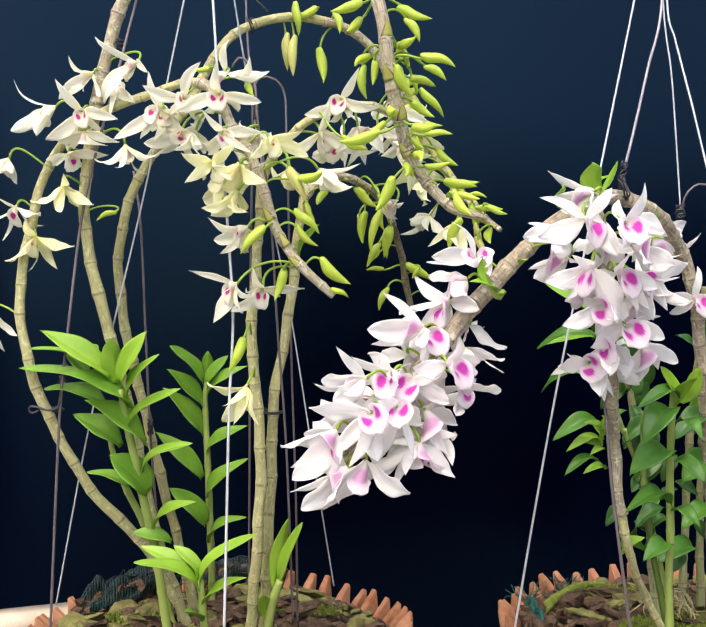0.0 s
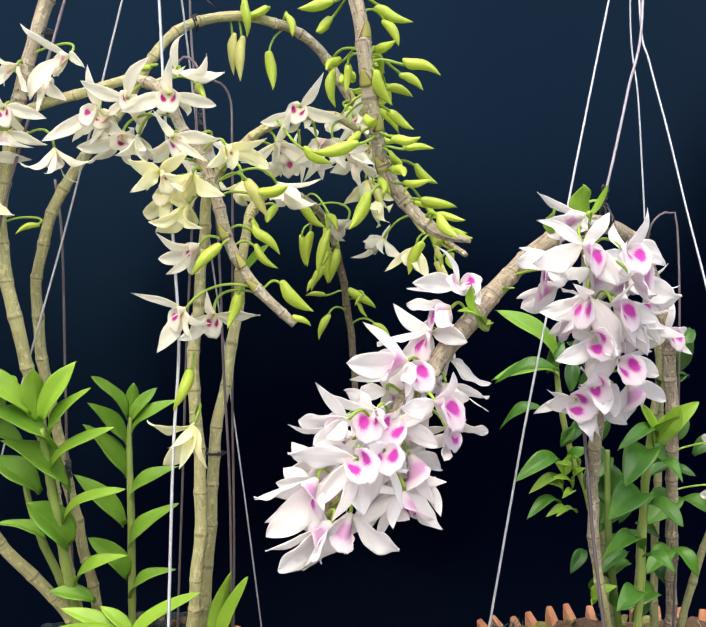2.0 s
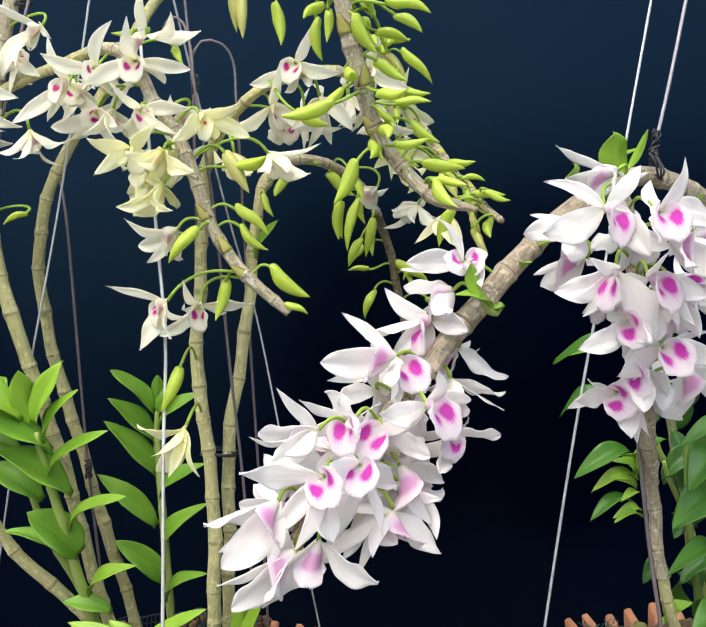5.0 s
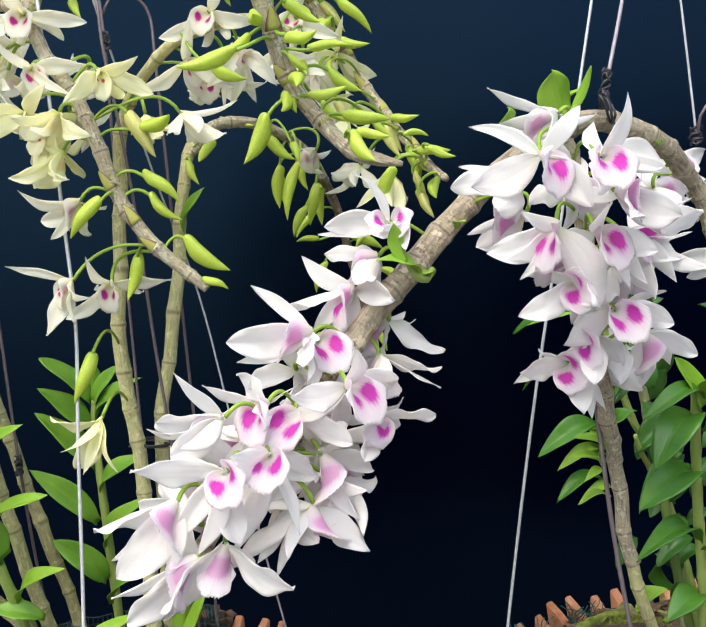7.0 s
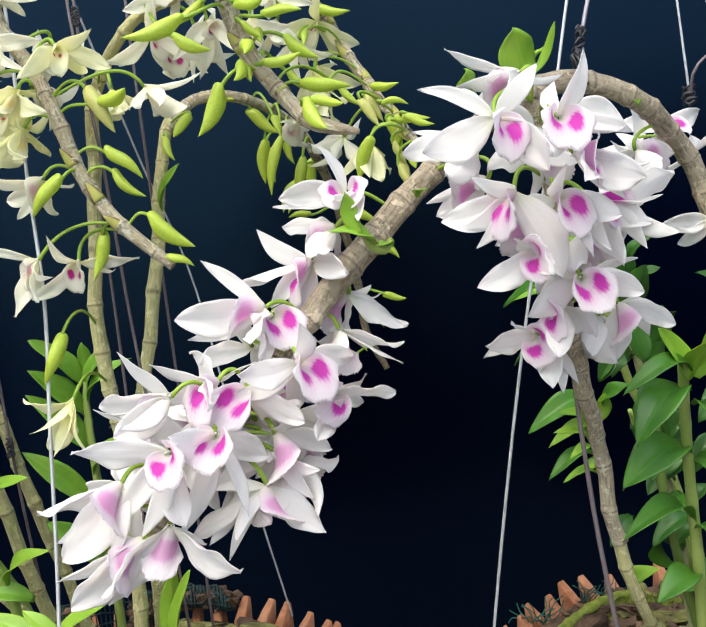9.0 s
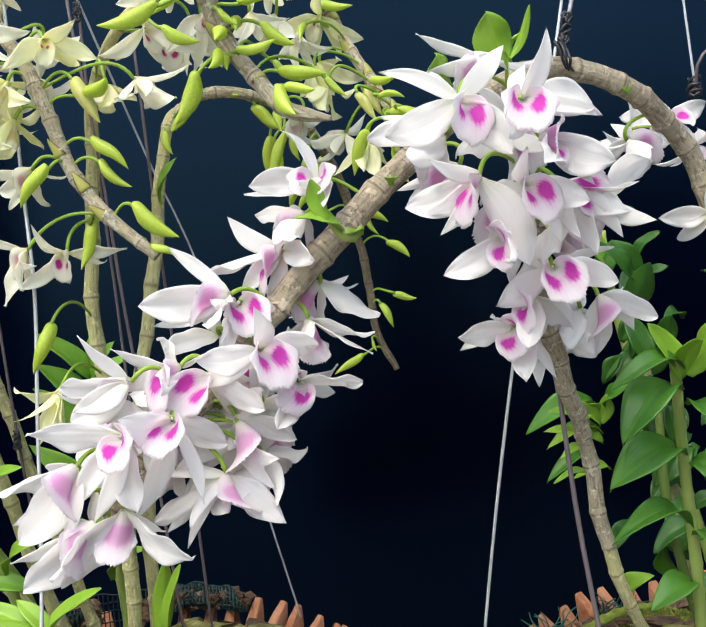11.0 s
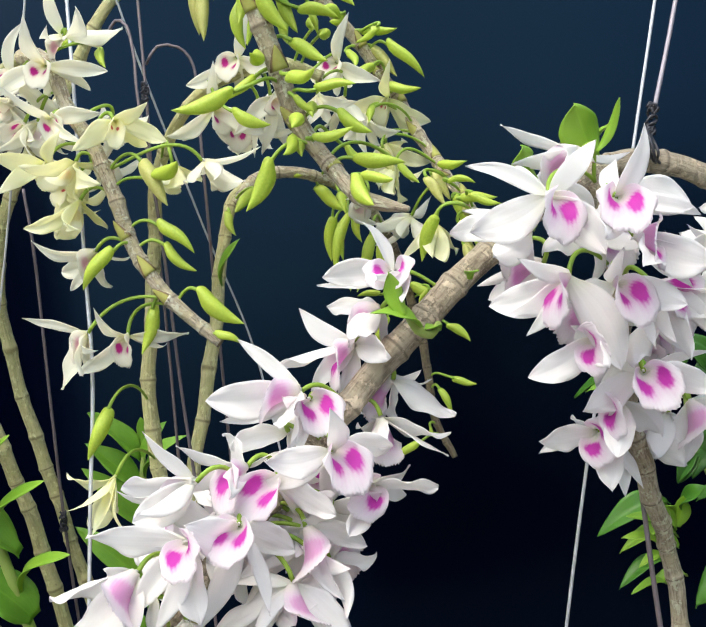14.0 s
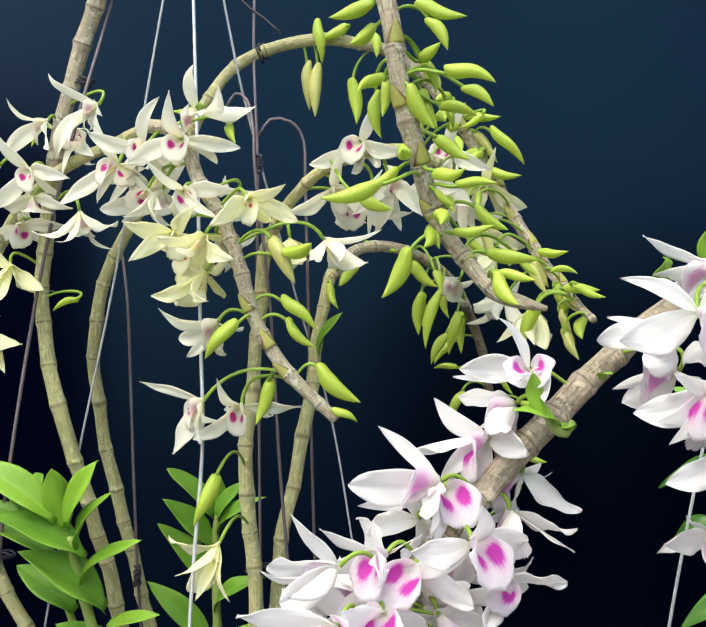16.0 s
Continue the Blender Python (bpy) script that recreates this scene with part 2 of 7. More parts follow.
BRACT = bract_material()
MOSS = mottled("moss", [(0.3, (0.05, 0.08, 0.010)), (0.5, (0.18, 0.25, 0.03)), (0.75, (0.40, 0.45, 0.08))], 120, 0.95, 1.0, 0.003)
ROOT = mottled("root", [(0.3, (0.24, 0.20, 0.09)), (0.6, (0.42, 0.37, 0.19)), (0.8, (0.54, 0.49, 0.30))], 60, 0.8, 0.4)
NET = mottled("net", [(0.3, (0.006, 0.010, 0.012)), (0.55, (0.012, 0.026, 0.028)), (0.75, (0.008, 0.06, 0.052))], 25, 0.6, 0.2)
NET_TEAL = mottled("teal_net", [(0.3, (0.005, 0.03, 0.027)), (0.55, (0.008, 0.07, 0.058)), (0.75, (0.012, 0.14, 0.11))], 60, 0.6, 0.2)
PAINT = mottled("cream_paint", [(0.3, (0.50, 0.42, 0.32)), (0.6, (0.62, 0.54, 0.43)), (0.8, (0.66, 0.60, 0.50))], 18, 0.6, 0.2)
GROUND = mottled("paving", [(0.3, (0.20, 0.197, 0.188)), (0.55, (0.26, 0.256, 0.246)), (0.8, (0.33, 0.326, 0.315))], 3, 0.95, 0.8, 0.01)


def metal(name, colour, rough, metallic=1.0):
    m, nt, b = material(name, rough, 0.5)
    n = noise_tex(nt, 150, 4)
    c = mix(nt, n, tuple(x * 0.6 for x in colour), colour)
    nt.links.new(c, b.inputs["Base Color"])
    b.inputs["Metallic"].default_value = metallic
    bump(nt, b, n, 0.25, 0.0004)
    return m


# dark skin of the unseen walls that the backdrop mirrors
WALL = mottled("unseen_wall", [(0.3, (0.022, 0.026, 0.022)), (0.55, (0.03, 0.036, 0.03)), (0.8, (0.04, 0.046, 0.036))], 2.0, 0.9, 0.5, 0.01)
WIRE = metal("zinc_wire", (0.68, 0.69, 0.72), 0.45, 0.35)
WIRE_DARK = metal("coated_wire", (0.20, 0.16, 0.17), 0.5, 0.35)
WIRE_MAUVE = metal("mauve_wire", (0.46, 0.41, 0.45), 0.5, 0.35)
TIE = metal("tie_wire", (0.05, 0.05, 0.06), 0.5, 0.4)


def cloth_material():
    m, nt, b = material("black_cloth", 0.22, 0.18)
    big = noise_tex(nt, 1.3, 3, 0.5, (1.0, 1.0, 0.35))
    fine = noise_tex(nt, 900, 2, 0.5)
    c = mix(nt, smooth(nt, big, 0.3, 0.7), (0.0000, 0.0000, 0.0018), (0.0000, 0.0003, 0.0046))
    c = mix(nt, smooth(nt, fine, 0.5, 0.8, 0.0, 0.4), c, (0.0002, 0.0003, 0.002))
    nt.links.new(c, b.inputs["Base Color"])
    b.inputs["Specular Tint"].default_value = (0.23, 0.56, 1.0, 1)
    bump(nt, b, fine, 0.15, 0.0005)
    return m


CLOTH = cloth_material()


# ---- building helpers ----
def part(name, data, mat, parent=None, label="", at=None):
    """Links a bmesh or a mesh as one object under a thing or a part; its points are in world metres unless at gives its pose."""
    if isinstance(data, bmesh.types.BMesh):
        me = bpy.data.meshes.new(name)
        data.normal_update()
        data.to_mesh(me)
        data.free()
        me.shade_smooth()
        me.materials.append(mat)
    else:
        me = data
    ob = new(name, me)
    if at is not None:
        ob.matrix_basis = at
    if parent is not None:
        ob.parent = parent
    if label:
        tagged(ob, label)
    return ob


def spline(points, step=0.006):
    """Even points along a smooth curve through the given ones (each x, y, z and maybe a radius)."""
    p = np.array(points, float)
    p = np.vstack([2 * p[0] - p[1], p, 2 * p[-1] - p[-2]])
    out = []
    for i in range(1, len(p) - 2):
        a, b, c, d = p[i - 1:i + 3]
        n = max(2, int(np.linalg.norm(c[:3] - b[:3]) / step))
        for k in range(n):
            t = k / n
            out.append(0.5 * (2 * b + (c - a) * t + (2 * a - 5 * b + 4 * c - d) * t * t + (3 * b - a - 3 * c + d) * t ** 3))
    out.append(p[-2])
    return np.array(out)


def tube(bm, path, radii, sides=8, joint=0.0, swell=0.0, wobble=0.0, seed=0, cap=True):
    """A round rod along a path. joint: length of a joint in metres, which swells by that share at its rings."""
    layer = bm.loops.layers.uv.verify()
    rnd = random.Random(seed)
    tangent = np.gradient(path[:, :3], axis=0)
    tangent /= np.linalg.norm(tangent, axis=1)[:, None] + 1e-9
    ref = Vector((0.3, -1, 0.2))
    length, rings = 0.0, []
    phase = [rnd.uniform(0, 6.28) for _ in range(6)]
    for i, p in enumerate(path):
        if i:
            length += float(np.linalg.norm(path[i, :3] - path[i - 1, :3]))
        t = Vector(tangent[i])
        a = t.cross(ref)
        if a.length < 1e-3:
            a = t.cross(Vector((1, 0, 0)))
        a.normalize()
        ref = a.cross(t)
        b = t.cross(a)
        r = radii[i] if np.ndim(radii) else radii
        f = 0.0
        if joint:
            f = length / joint + 0.22 * math.sin(length * 31 + seed) + 0.1 * math.sin(length * 83 + 2 * seed)
            near = abs((f % 1.0) - 0.0 if (f % 1.0) < 0.5 else 1 - (f % 1.0))
            g = f % 1.0
            r = r * (1 + swell * math.exp(-(near / 0.06) ** 2) + 0.03 * (1 - g) - 0.04 * math.sin(math.pi * g))
        ring = []
        for k in range(sides):
            ang = 2 * math.pi * k / sides
            rr = r * (1 + wobble * (math.sin(2 * ang + phase[0] + 40 * length) * 0.5 + math.sin(3 * ang + phase[1] - 70 * length) * 0.5))
            ring.append(bm.verts.new(Vector(p[:3]) + a * (rr * math.cos(ang)) + b * (rr * math.sin(ang))))
        rings.append((ring, f if joint else length * 20))
    for (r0, f0), (r1, f1) in zip(rings, rings[1:]):
        for k in range(sides):
            j = (k + 1) % sides
            face = bm.faces.new((r0[k], r0[j], r1[j], r1[k]))
            for loop, w in zip(face.loops, ((k / sides, f0), ((k + 1) / sides, f0), ((k + 1) / sides, f1), (k / sides, f1))):
                loop[layer].uv = w
    if cap:
        for ring, _ in (rings[0], rings[-1]):
            bm.faces.new(ring if ring is rings[-1][0] else ring[::-1])
    return bm


def blade(shape, rows=12, cols=6, thick=0.0003, back=0):
    """A closed thin blade. shape(u, v) gives a point; u runs -1..1 across, v 0..1 along; back: the outer side's material slot."""
    bm = bmesh.new()
    layer = bm.loops.layers.uv.verify()
    top, low = [], []
    for i in range(rows + 1):
        v = i / rows
        rt, rl = [], []
        for j in range(cols + 1):
            u = -1 + 2 * j / cols
            p = Vector(shape(u, v))
            e = 1e-3
            du = Vector(shape(min(1, u + e), v)) - Vector(shape(max(-1, u - e), v))
            dv = Vector(shape(u, min(1, v + e))) - Vector(shape(u, max(0, v - e)))
            n = du.cross(dv)
            n = n.normalized() if n.length > 1e-12 else Vector((0, 0, 1))
            rt.append(bm.verts.new(p + n * thick * 0.5))
            rl.append(bm.verts.new(p - n * thick * 0.5))
        top.append(rt)
        low.append(rl)

    def quad(vs, uvs, slot=0):
        face = bm.faces.new(vs)
        face.material_index = slot
        for loop, w in zip(face.loops, uvs):
            loop[layer].uv = w

    for i in range(rows):
        for j in range(cols):
            uvs = [(-1 + 2 * (j + dj) / cols, (i + di) / rows) for di, dj in ((0, 0), (0, 1), (1, 1), (1, 0))]
            quad((top[i][j], top[i][j + 1], top[i + 1][j + 1], top[i + 1][j]), uvs, back)
            quad((low[i + 1][j], low[i + 1][j + 1], low[i][j + 1], low[i][j]), [uvs[3], uvs[2], uvs[1], uvs[0]])
    for i in range(rows):
        for j, s in ((0, -1), (cols, 1)):
            a, b, c, d = top[i][j], top[i + 1][j], low[i + 1][j], low[i][j]
            quad((a, b, c, d) if s < 0 else (d, c, b, a), [(s, i / rows), (s, (i + 1) / rows), (s, (i + 1) / rows), (s, i / rows)])
    for i in (0, rows):
        for j in range(cols):
            a, b, c, d = top[i][j], top[i][j + 1], low[i][j + 1], low[i][j]
            quad((d, c, b, a) if i == 0 else (a, b, c, d), [(-1 + 2 * (j + q) / cols, i / rows) for q in (0, 1, 1, 0)])
    bmesh.ops.recalc_face_normals(bm, faces=bm.faces)
    return bm


def mesh_of(name, bm, mat, *more):
    me = bpy.data.meshes.new(name)
    bm.to_mesh(me)
    bm.free()
    me.shade_smooth()
    for one in (mat, *more):
        me.materials.append(one)
    return me


# ---- flower pieces, shared by all flowers of a kind ----
def petal_shape(length, width, peak, curl, cup, twist=0.0, ruffle=0.0, tip=1.0, seed=0, sway=0.05, bow=0.0):
    """A petal that grows along +z with its face to -y. curl bends it back (plus) or forward, sway to a side; bow arches it."""
    rnd = random.Random(seed)
    ph = [rnd.uniform(0, 6.28) for _ in range(4)]

    def shape(u, v):
        w = (max(v, 0.0) ** peak) * (max(1 - v, 0.0) ** (0.55 * tip))
        w /= (peak / (peak + 0.55 * tip)) ** peak * (0.55 * tip / (peak + 0.55 * tip)) ** (0.55 * tip)
        w = max(w, 0.16 * (1 - v)) * width * 0.5
        a = curl * v * v
        s = length * v
        z = s * math.cos(a * 0.55)
        y = s * math.sin(a * 0.55)
        x = u * w
        y -= cup * w * (abs(u) ** 1.35 - 0.3) + ruffle * width * (math.sin(7 * v + ph[0] + 2 * u) + 0.5 * math.sin(15 * v + ph[3] - 3 * u)) * u * u * min(1, 2 * v)
        y += 0.012 * width * math.cos(14 * u + ph[1])
        y += 0.02 * width * math.sin(3 * u + ph[1])
        t = twist * v
        x += sway * length * math.sin(math.pi * v) * math.cos(ph[2])
        y -= bow * length * (math.sin(math.pi * v) - 0.35 * math.sin(2 * math.pi * v))
        return (x * math.cos(t) - y * math.sin(t) * 0.3, y + x * math.sin(t), z)

    return shape


def lip_shape(length, radius, open0, open1, droop, flare, seed=0):
    """A lip rolled into a trumpet round the column; it points to -y and bends down. u = +-1 are its upper edges."""
    rnd = random.Random(seed)
    ph = [rnd.uniform(0, 6.28) for _ in range(5)]

    def shape(u, v):
        half = radians(open0 + (open1 - open0) * v)
        r = radius * (0.26 + 0.74 * math.sin(min(1.0, v * 1.15) * 1.45))
        reach = length * v * (1 - 0.30 * abs(u) ** 2.2 * v)
        a = u * half
        fl = flare * radius * max(0, v - 0.62) ** 1.5 * 3.2
        edge = max(0, v - 0.8) * 5
        wav = (math.sin(9 * u + ph[0]) * 0.6 + math.sin(17 * u + ph[1]) * 0.4) * 0.13 * radius * edge
        frill = (math.sin(61 * u + ph[2]) + 0.8 * math.sin(103 * u + ph[3])) * 0.022 * length * max(0, v - 0.9) * 10
        rr = r + fl + wav
        x = rr * math.sin(a) * 1.04
        z = -rr * math.cos(a) + r * 0.35
        y = -(reach + frill)
        k = droop * v * v
        return (x, y * math.cos(k * 0.5), z + y * math.sin(k * 0.5) + 0.0)

    return shape


def column_mesh(name, s, mat):
    bm = bmesh.new()
    path = spline([(0, 0.004 * s, 0.002 * s), (0, -0.002 * s, 0.004 * s), (0, -0.006 * s, 0.0052 * s), (0, -0.0082 * s, 0.0046 * s)], 0.002)
    tube(bm, path, np.linspace(0.0022, 0.0004, len(path)) * s, 8)
    return mesh_of(name, bm, mat)


def far_flowers(count=9):
    """Pieces of the small white flowers that hang behind the sprays."""
    kinds = []
    for i in range(count):
        r = random.Random(f"white{i}")
        j = lambda a, b: r.uniform(a, b)
        kinds.append({
            "sepal": [mesh_of("sepal", blade(petal_shape(0.036 * j(0.92, 1.08), 0.0108 * j(0.9, 1.12), 0.62, j(-0.3, 1.6), j(0.1, 0.6), j(-0.8, 0.8), 0.07, 1.65, seed=i * 7 + q), 12, 8), WHITE) for q in range(3)],
            "petal": [mesh_of("petal", blade(petal_shape(0.036 * j(0.9, 1.1), 0.0172 * j(0.92, 1.1), 0.7, j(-0.8, 1.1), j(-0.15, 0.5), j(-0.7, 0.7), 0.15, 1.5, seed=i * 7 + q + 3), 14, 10), WHITE) for q in range(2)],
            "lip": mesh_of("lip", blade(lip_shape(0.0226 * j(0.95, 1.05), 0.0083 * j(0.95, 1.06), 165, 102 * j(0.92, 1.08), j(0.6, 1.1), j(0.25, 0.5), seed=i), 16, 56, back=1), PINK_LIP, LIP_BACK["white"]),
            "column": column_mesh("column", 0.36, COLUMN),
        })
    return kinds


FAR_FLOWERS = far_flowers()
LIP_DROOP = 0.36
OPEN_SIDE = Vector((0.1, -1.0, 0.15)).normalized()  # the sprays open to the light in front
FLOWER_LABEL = {"white": "white flower with a frilled magenta-eyed lip", "cream": "cream flower with magenta spots in its lip",
                "yellow": "pale yellow nodding flower with a narrow lip"}


def tepal_set(key, mat, lip_mat, sepal, petal, lip, count=7):
    """Open tepals that curve softly from base to point, and lips, for flowers whose tepals are set one by one."""
    r = random.Random(key)
    j = r.uniform
    bend = 0.0 if key == "white" else 0.3
    return {
        'S': [mesh_of("sepal", blade(petal_shape(sepal[0], sepal[1] * j(0.92, 1.08), 0.68, j(-0.25, 0.45) + bend, j(-0.1, 0.6), j(-0.5, 0.5), 0.06, 1.75, seed=q, sway=0.11, bow=j(-0.02, 0.10)), 16, 8, 0.00022), mat) for q in range(count)],
        'P': [mesh_of("petal", blade(petal_shape(petal[0], petal[1] * j(0.94, 1.06), 0.82, j(-0.3, 0.4) + bend, j(-0.2, 0.7), j(-0.5, 0.5), 0.14, 1.5, seed=q + 50, sway=0.08, bow=j(-0.03, 0.10)), 18, 12, 0.00022), mat) for q in range(count)],
        'L': [mesh_of("lip", blade(lip_shape(lip[0] * j(0.96, 1.05), lip[1] * j(0.96, 1.05), 160, lip[2] * j(0.95, 1.05), j(0.65, 0.8), j(0.5, 0.75), seed=q), 18, 56, 0.00025, back=1), lip_mat, LIP_BACK[key]) for q in range(5)],
        'C': column_mesh("column", 0.5 if key != "white" else 0.42, YELLOW if key == "yellow" else COLUMN),
    }


TEPALS = {
    "white": tepal_set("white", WHITE, PINK_LIP, (0.036, 0.0106), (0.035, 0.0148), (0.0230, 0.0087, 100)),
    "cream": tepal_set("cream", CREAM, CREAM_LIP, (0.036, 0.0074), (0.035, 0.0106), (0.0175, 0.0070, 110)),
    "yellow": tepal_set("yellow", YELLOW, YELLOW_LIP, (0.036, 0.0092), (0.035, 0.0122), (0.020, 0.0052, 125)),
}
ROOTS = {}
SEEN = {"n": 0}


def plant(label, where):
    ob = new("orchid_plant")
    ob.location = where
    tagged(ob, label, "orchid")
    ROOTS[ob] = []
    return ob


def under(ob, name, bm, mat, label=""):
    """A part whose points are given in world metres."""
    o = part(name, bm, mat, ob, label)
    o.matrix_parent_inverse = Matrix.Translation(ob.location).inverted()
    return o


def cane(ob, mat, joint, *points, sides=16, bracts=None, swell=0.13):
    """A jointed cane through points of (x, y, z, radius in millimetres)."""
    path = spline(points, 0.0022)
    run = np.concatenate([[0], np.cumsum(np.linalg.norm(np.diff(path[:, :3], axis=0), axis=1))])
    zig = np.abs((run / joint / 2) % 1.0 * 2 - 1) - 0.5
    path[:, 0] += 0.0016 * zig
    path[:, 2] += 0.0008 * np.sin(run * 47)
    bm = tube(bmesh.new(), path, path[:, 3] / 1000, sides, joint, swell, 0.06, len(points))
    ROOTS[ob].append(path[:, :3])
    o = under(ob, "cane", bm, mat)
    if bracts:
        for i in range(int(run[-1] / joint)):
            if bracts[0] < i * joint / run[-1] < bracts[1]:
                k = int(np.searchsorted(run, i * joint))
                bract(ob, path, k, i)
    return o


def bract(ob, path, k, i):
    """A pointed papery sheath that hugs the cane above a joint."""
    k2 = min(k + 7, len(path) - 1)
    d = Vector(path[k2, :3] - path[k, :3])
    if d.length < 1e-5:
        return
    d.normalize()
    d = -d
    face = Vector((-0.5 if i % 2 else 0.5, -1, 0.1))
    face = (face - d * face.dot(d)).normalized()
    sidev = d.cross(face)
    r = path[k, 3] / 1000 * 1.06
    base = Vector(path[k, :3])

    def shape(u, v):
        a = u * 1.25 * (1 - v) ** 0.8
        return base + d * (0.015 * v) + face * (r * math.cos(a) + 0.0004 * v) + sidev * (r * math.sin(a))

    under(ob, "bract", blade(shape, 6, 6, 0.0004), BRACT)


def nearest(ob, p):
    best = None
    for path in ROOTS[ob]:
        d = np.linalg.norm((path - np.array(p)) * (1, 1, 1.7), axis=1)
        k = int(d.argmin())
        if best is None or d[k] < best[0]:
            best = (d[k], path[k])
    return Vector(best[1])


def stalk(ob, start, end, away, r=0.0011, rise=0.7):
    """The thin curved stalk between a cane and the back of a flower or bud."""
    start, end = Vector(start), Vector(end)
    gap = (end - start).length
    out = (end - start)
    out.z = 0
    out = (out.normalized() if out.length > 1e-6 else Vector((0, -1, 0))) * 0.6 + Vector((0, 0, rise))
    h1, h2 = 0.42 * gap + 0.002, min(0.4 * gap + 0.003, 0.022)
    p1, p2 = start + out * h1, end + away * h2
    path = np.array([tuple(start * (1 - t) ** 3 + p1 * 3 * t * (1 - t) ** 2 + p2 * 3 * t * t * (1 - t) + end * t ** 3) for t in np.linspace(0, 1, 16)])
    return tube(bmesh.new(), path, np.linspace(r, r * 1.3, len(path)), 7)


def bloom(ob, x, y, z, az=0, nod=10, lean=0, size=1.0):
    """A white flower whose lip's mouth lies at the point. az: turned to the right; nod: faces down; lean: its top leans right (degrees)."""
    SEEN["n"] += 1
    r = random.Random(SEEN["n"] * 13)
    k = r.choice(FAR_FLOWERS)
    turn = Matrix.Rotation(radians(az), 4, 'Z') @ Matrix.Rotation(radians(nod + 4), 4, 'X') @ Matrix.Rotation(radians(lean), 4, 'Y')
    heart = Vector((x, y, z)) + turn @ Vector((0, 0.017 * size, 0.004 * size))
    base = Matrix.Translation(heart) @ turn @ Matrix.Scale(size, 4)
    back = heart + turn @ Vector((0, 0.001 * size, 0))
    bm = stalk(ob, nearest(ob, heart), back, turn @ Vector((0, 1, 0.2)), 0.00095, 0.3)
    fl = under(ob, "flower", bm, STALK, FLOWER_LABEL["white"])

    def petal(name, me, angle, tip):
        o = part(name, me, None, fl)
        o.matrix_basis = base @ Matrix.Rotation(radians(angle), 4, 'Y') @ Matrix.Rotation(radians(tip), 4, 'X')

    j = lambda a: r.uniform(-a, a)
    petal("sepal", k["sepal"][0], j(14), 3 + j(18))
    petal("sepal", k["sepal"][1], 140 + j(12), -7 + j(12))
    petal("sepal", k["sepal"][2], -140 + j(12), -7 + j(12))
    petal("petal", k["petal"][0], 82 + j(16), 8 + j(18))
    petal("petal", k["petal"][1], -82 + j(16), 8 + j(18))
    side = radians((1 if az + j(12) > 0 else -1) * (16 + j(8)))
    part("lip", k["lip"], None, fl).matrix_basis = base @ Matrix.Rotation(side, 4, 'Z')
    part("column", k["column"], None, fl).matrix_basis = base
    return fl


def blossom(ob, kind, heart, lip, *tepals, up=None):
    """A flower with its heart at a place in metres. lip: the way from there to the lip's end, in millimetres; each tepal is
    ('D' top sepal, 'P' petal or 'S' side sepal, x, y, z to its tip in millimetres, how wide it is, how far it is turned edge on)."""
    SEEN["n"] += 1
    r = random.Random(SEEN["n"] * 13)
    k = TEPALS[kind]
    heart, ahead = Vector(heart), Vector(lip).normalized()
    tops = [Vector(t[1:4]) for t in tepals if t[0] == 'D']
    rise = Vector(up) if up else (tops[0].normalized() + Vector((0, 0, 0.6)) if tops else Vector((0, 0, 1)))
    rise = (rise - ahead * rise.dot(ahead)).normalized()
    cross = ahead.cross(rise)
    root = nearest(ob, heart)
    bm = stalk(ob, root, heart - ahead * 0.001, -ahead + Vector((0, 0, 0.4)), 0.00105, 0.3)
    fl = under(ob, "flower", bm, STALK, FLOWER_LABEL[kind])
    for t in tepals:
        way = Vector(t[1:4]) / 1000
        wide = 0.40 + 0.62 * (t[4] if len(t) > 4 else 1.0)
        edge = (t[5] if len(t) > 5 else 0) * r.choice((-1, 1)) + r.uniform(-10, 10)
        z = way.normalized()
        face = ahead - z * ahead.dot(z)
        out = OPEN_SIDE if ahead.y < 0 else -OPEN_SIDE
        face = face + 0.75 * (out - z * out.dot(z))
        face = Matrix.Rotation(radians(edge), 3, z) @ face.normalized()
        x = (-face).cross(z)
        turn = Matrix((x, -face, z)).transposed().to_4x4()
        s = way.length / (0.035 if t[0] == 'P' else 0.036)
        o = part("petal" if t[0] == 'P' else "sepal", r.choice(k['P' if t[0] == 'P' else 'S']), None, fl)
        o.matrix_basis = Matrix.Translation(heart + z * 0.0008) @ turn @ Matrix.Diagonal((0.5 * (1 + s) * wide, 0.5 * (1 + s), s, 1))
    f, u = Vector((0, -math.cos(LIP_DROOP), -math.sin(LIP_DROOP))), Vector((0, -math.sin(LIP_DROOP), math.cos(LIP_DROOP)))
    here = Matrix((f, u, f.cross(u))).transposed()
    there = Matrix((ahead, rise, cross)).transposed()
    at = Matrix.Translation(heart) @ (there @ here.transposed()).to_4x4()
    side = radians(r.choice((-1, 1)) * (r.uniform(12, 34) if kind == "white" else r.uniform(12, 34)))
    part("lip", r.choice(k['L']), None, fl).matrix_basis = at @ Matrix.Rotation(side, 4, 'Z') @ Matrix.Diagonal((0.8 if ahead.z < -0.75 else 1.0, 1, 1, 1))
    part("column", k['C'], None, fl).matrix_basis = at
    return fl


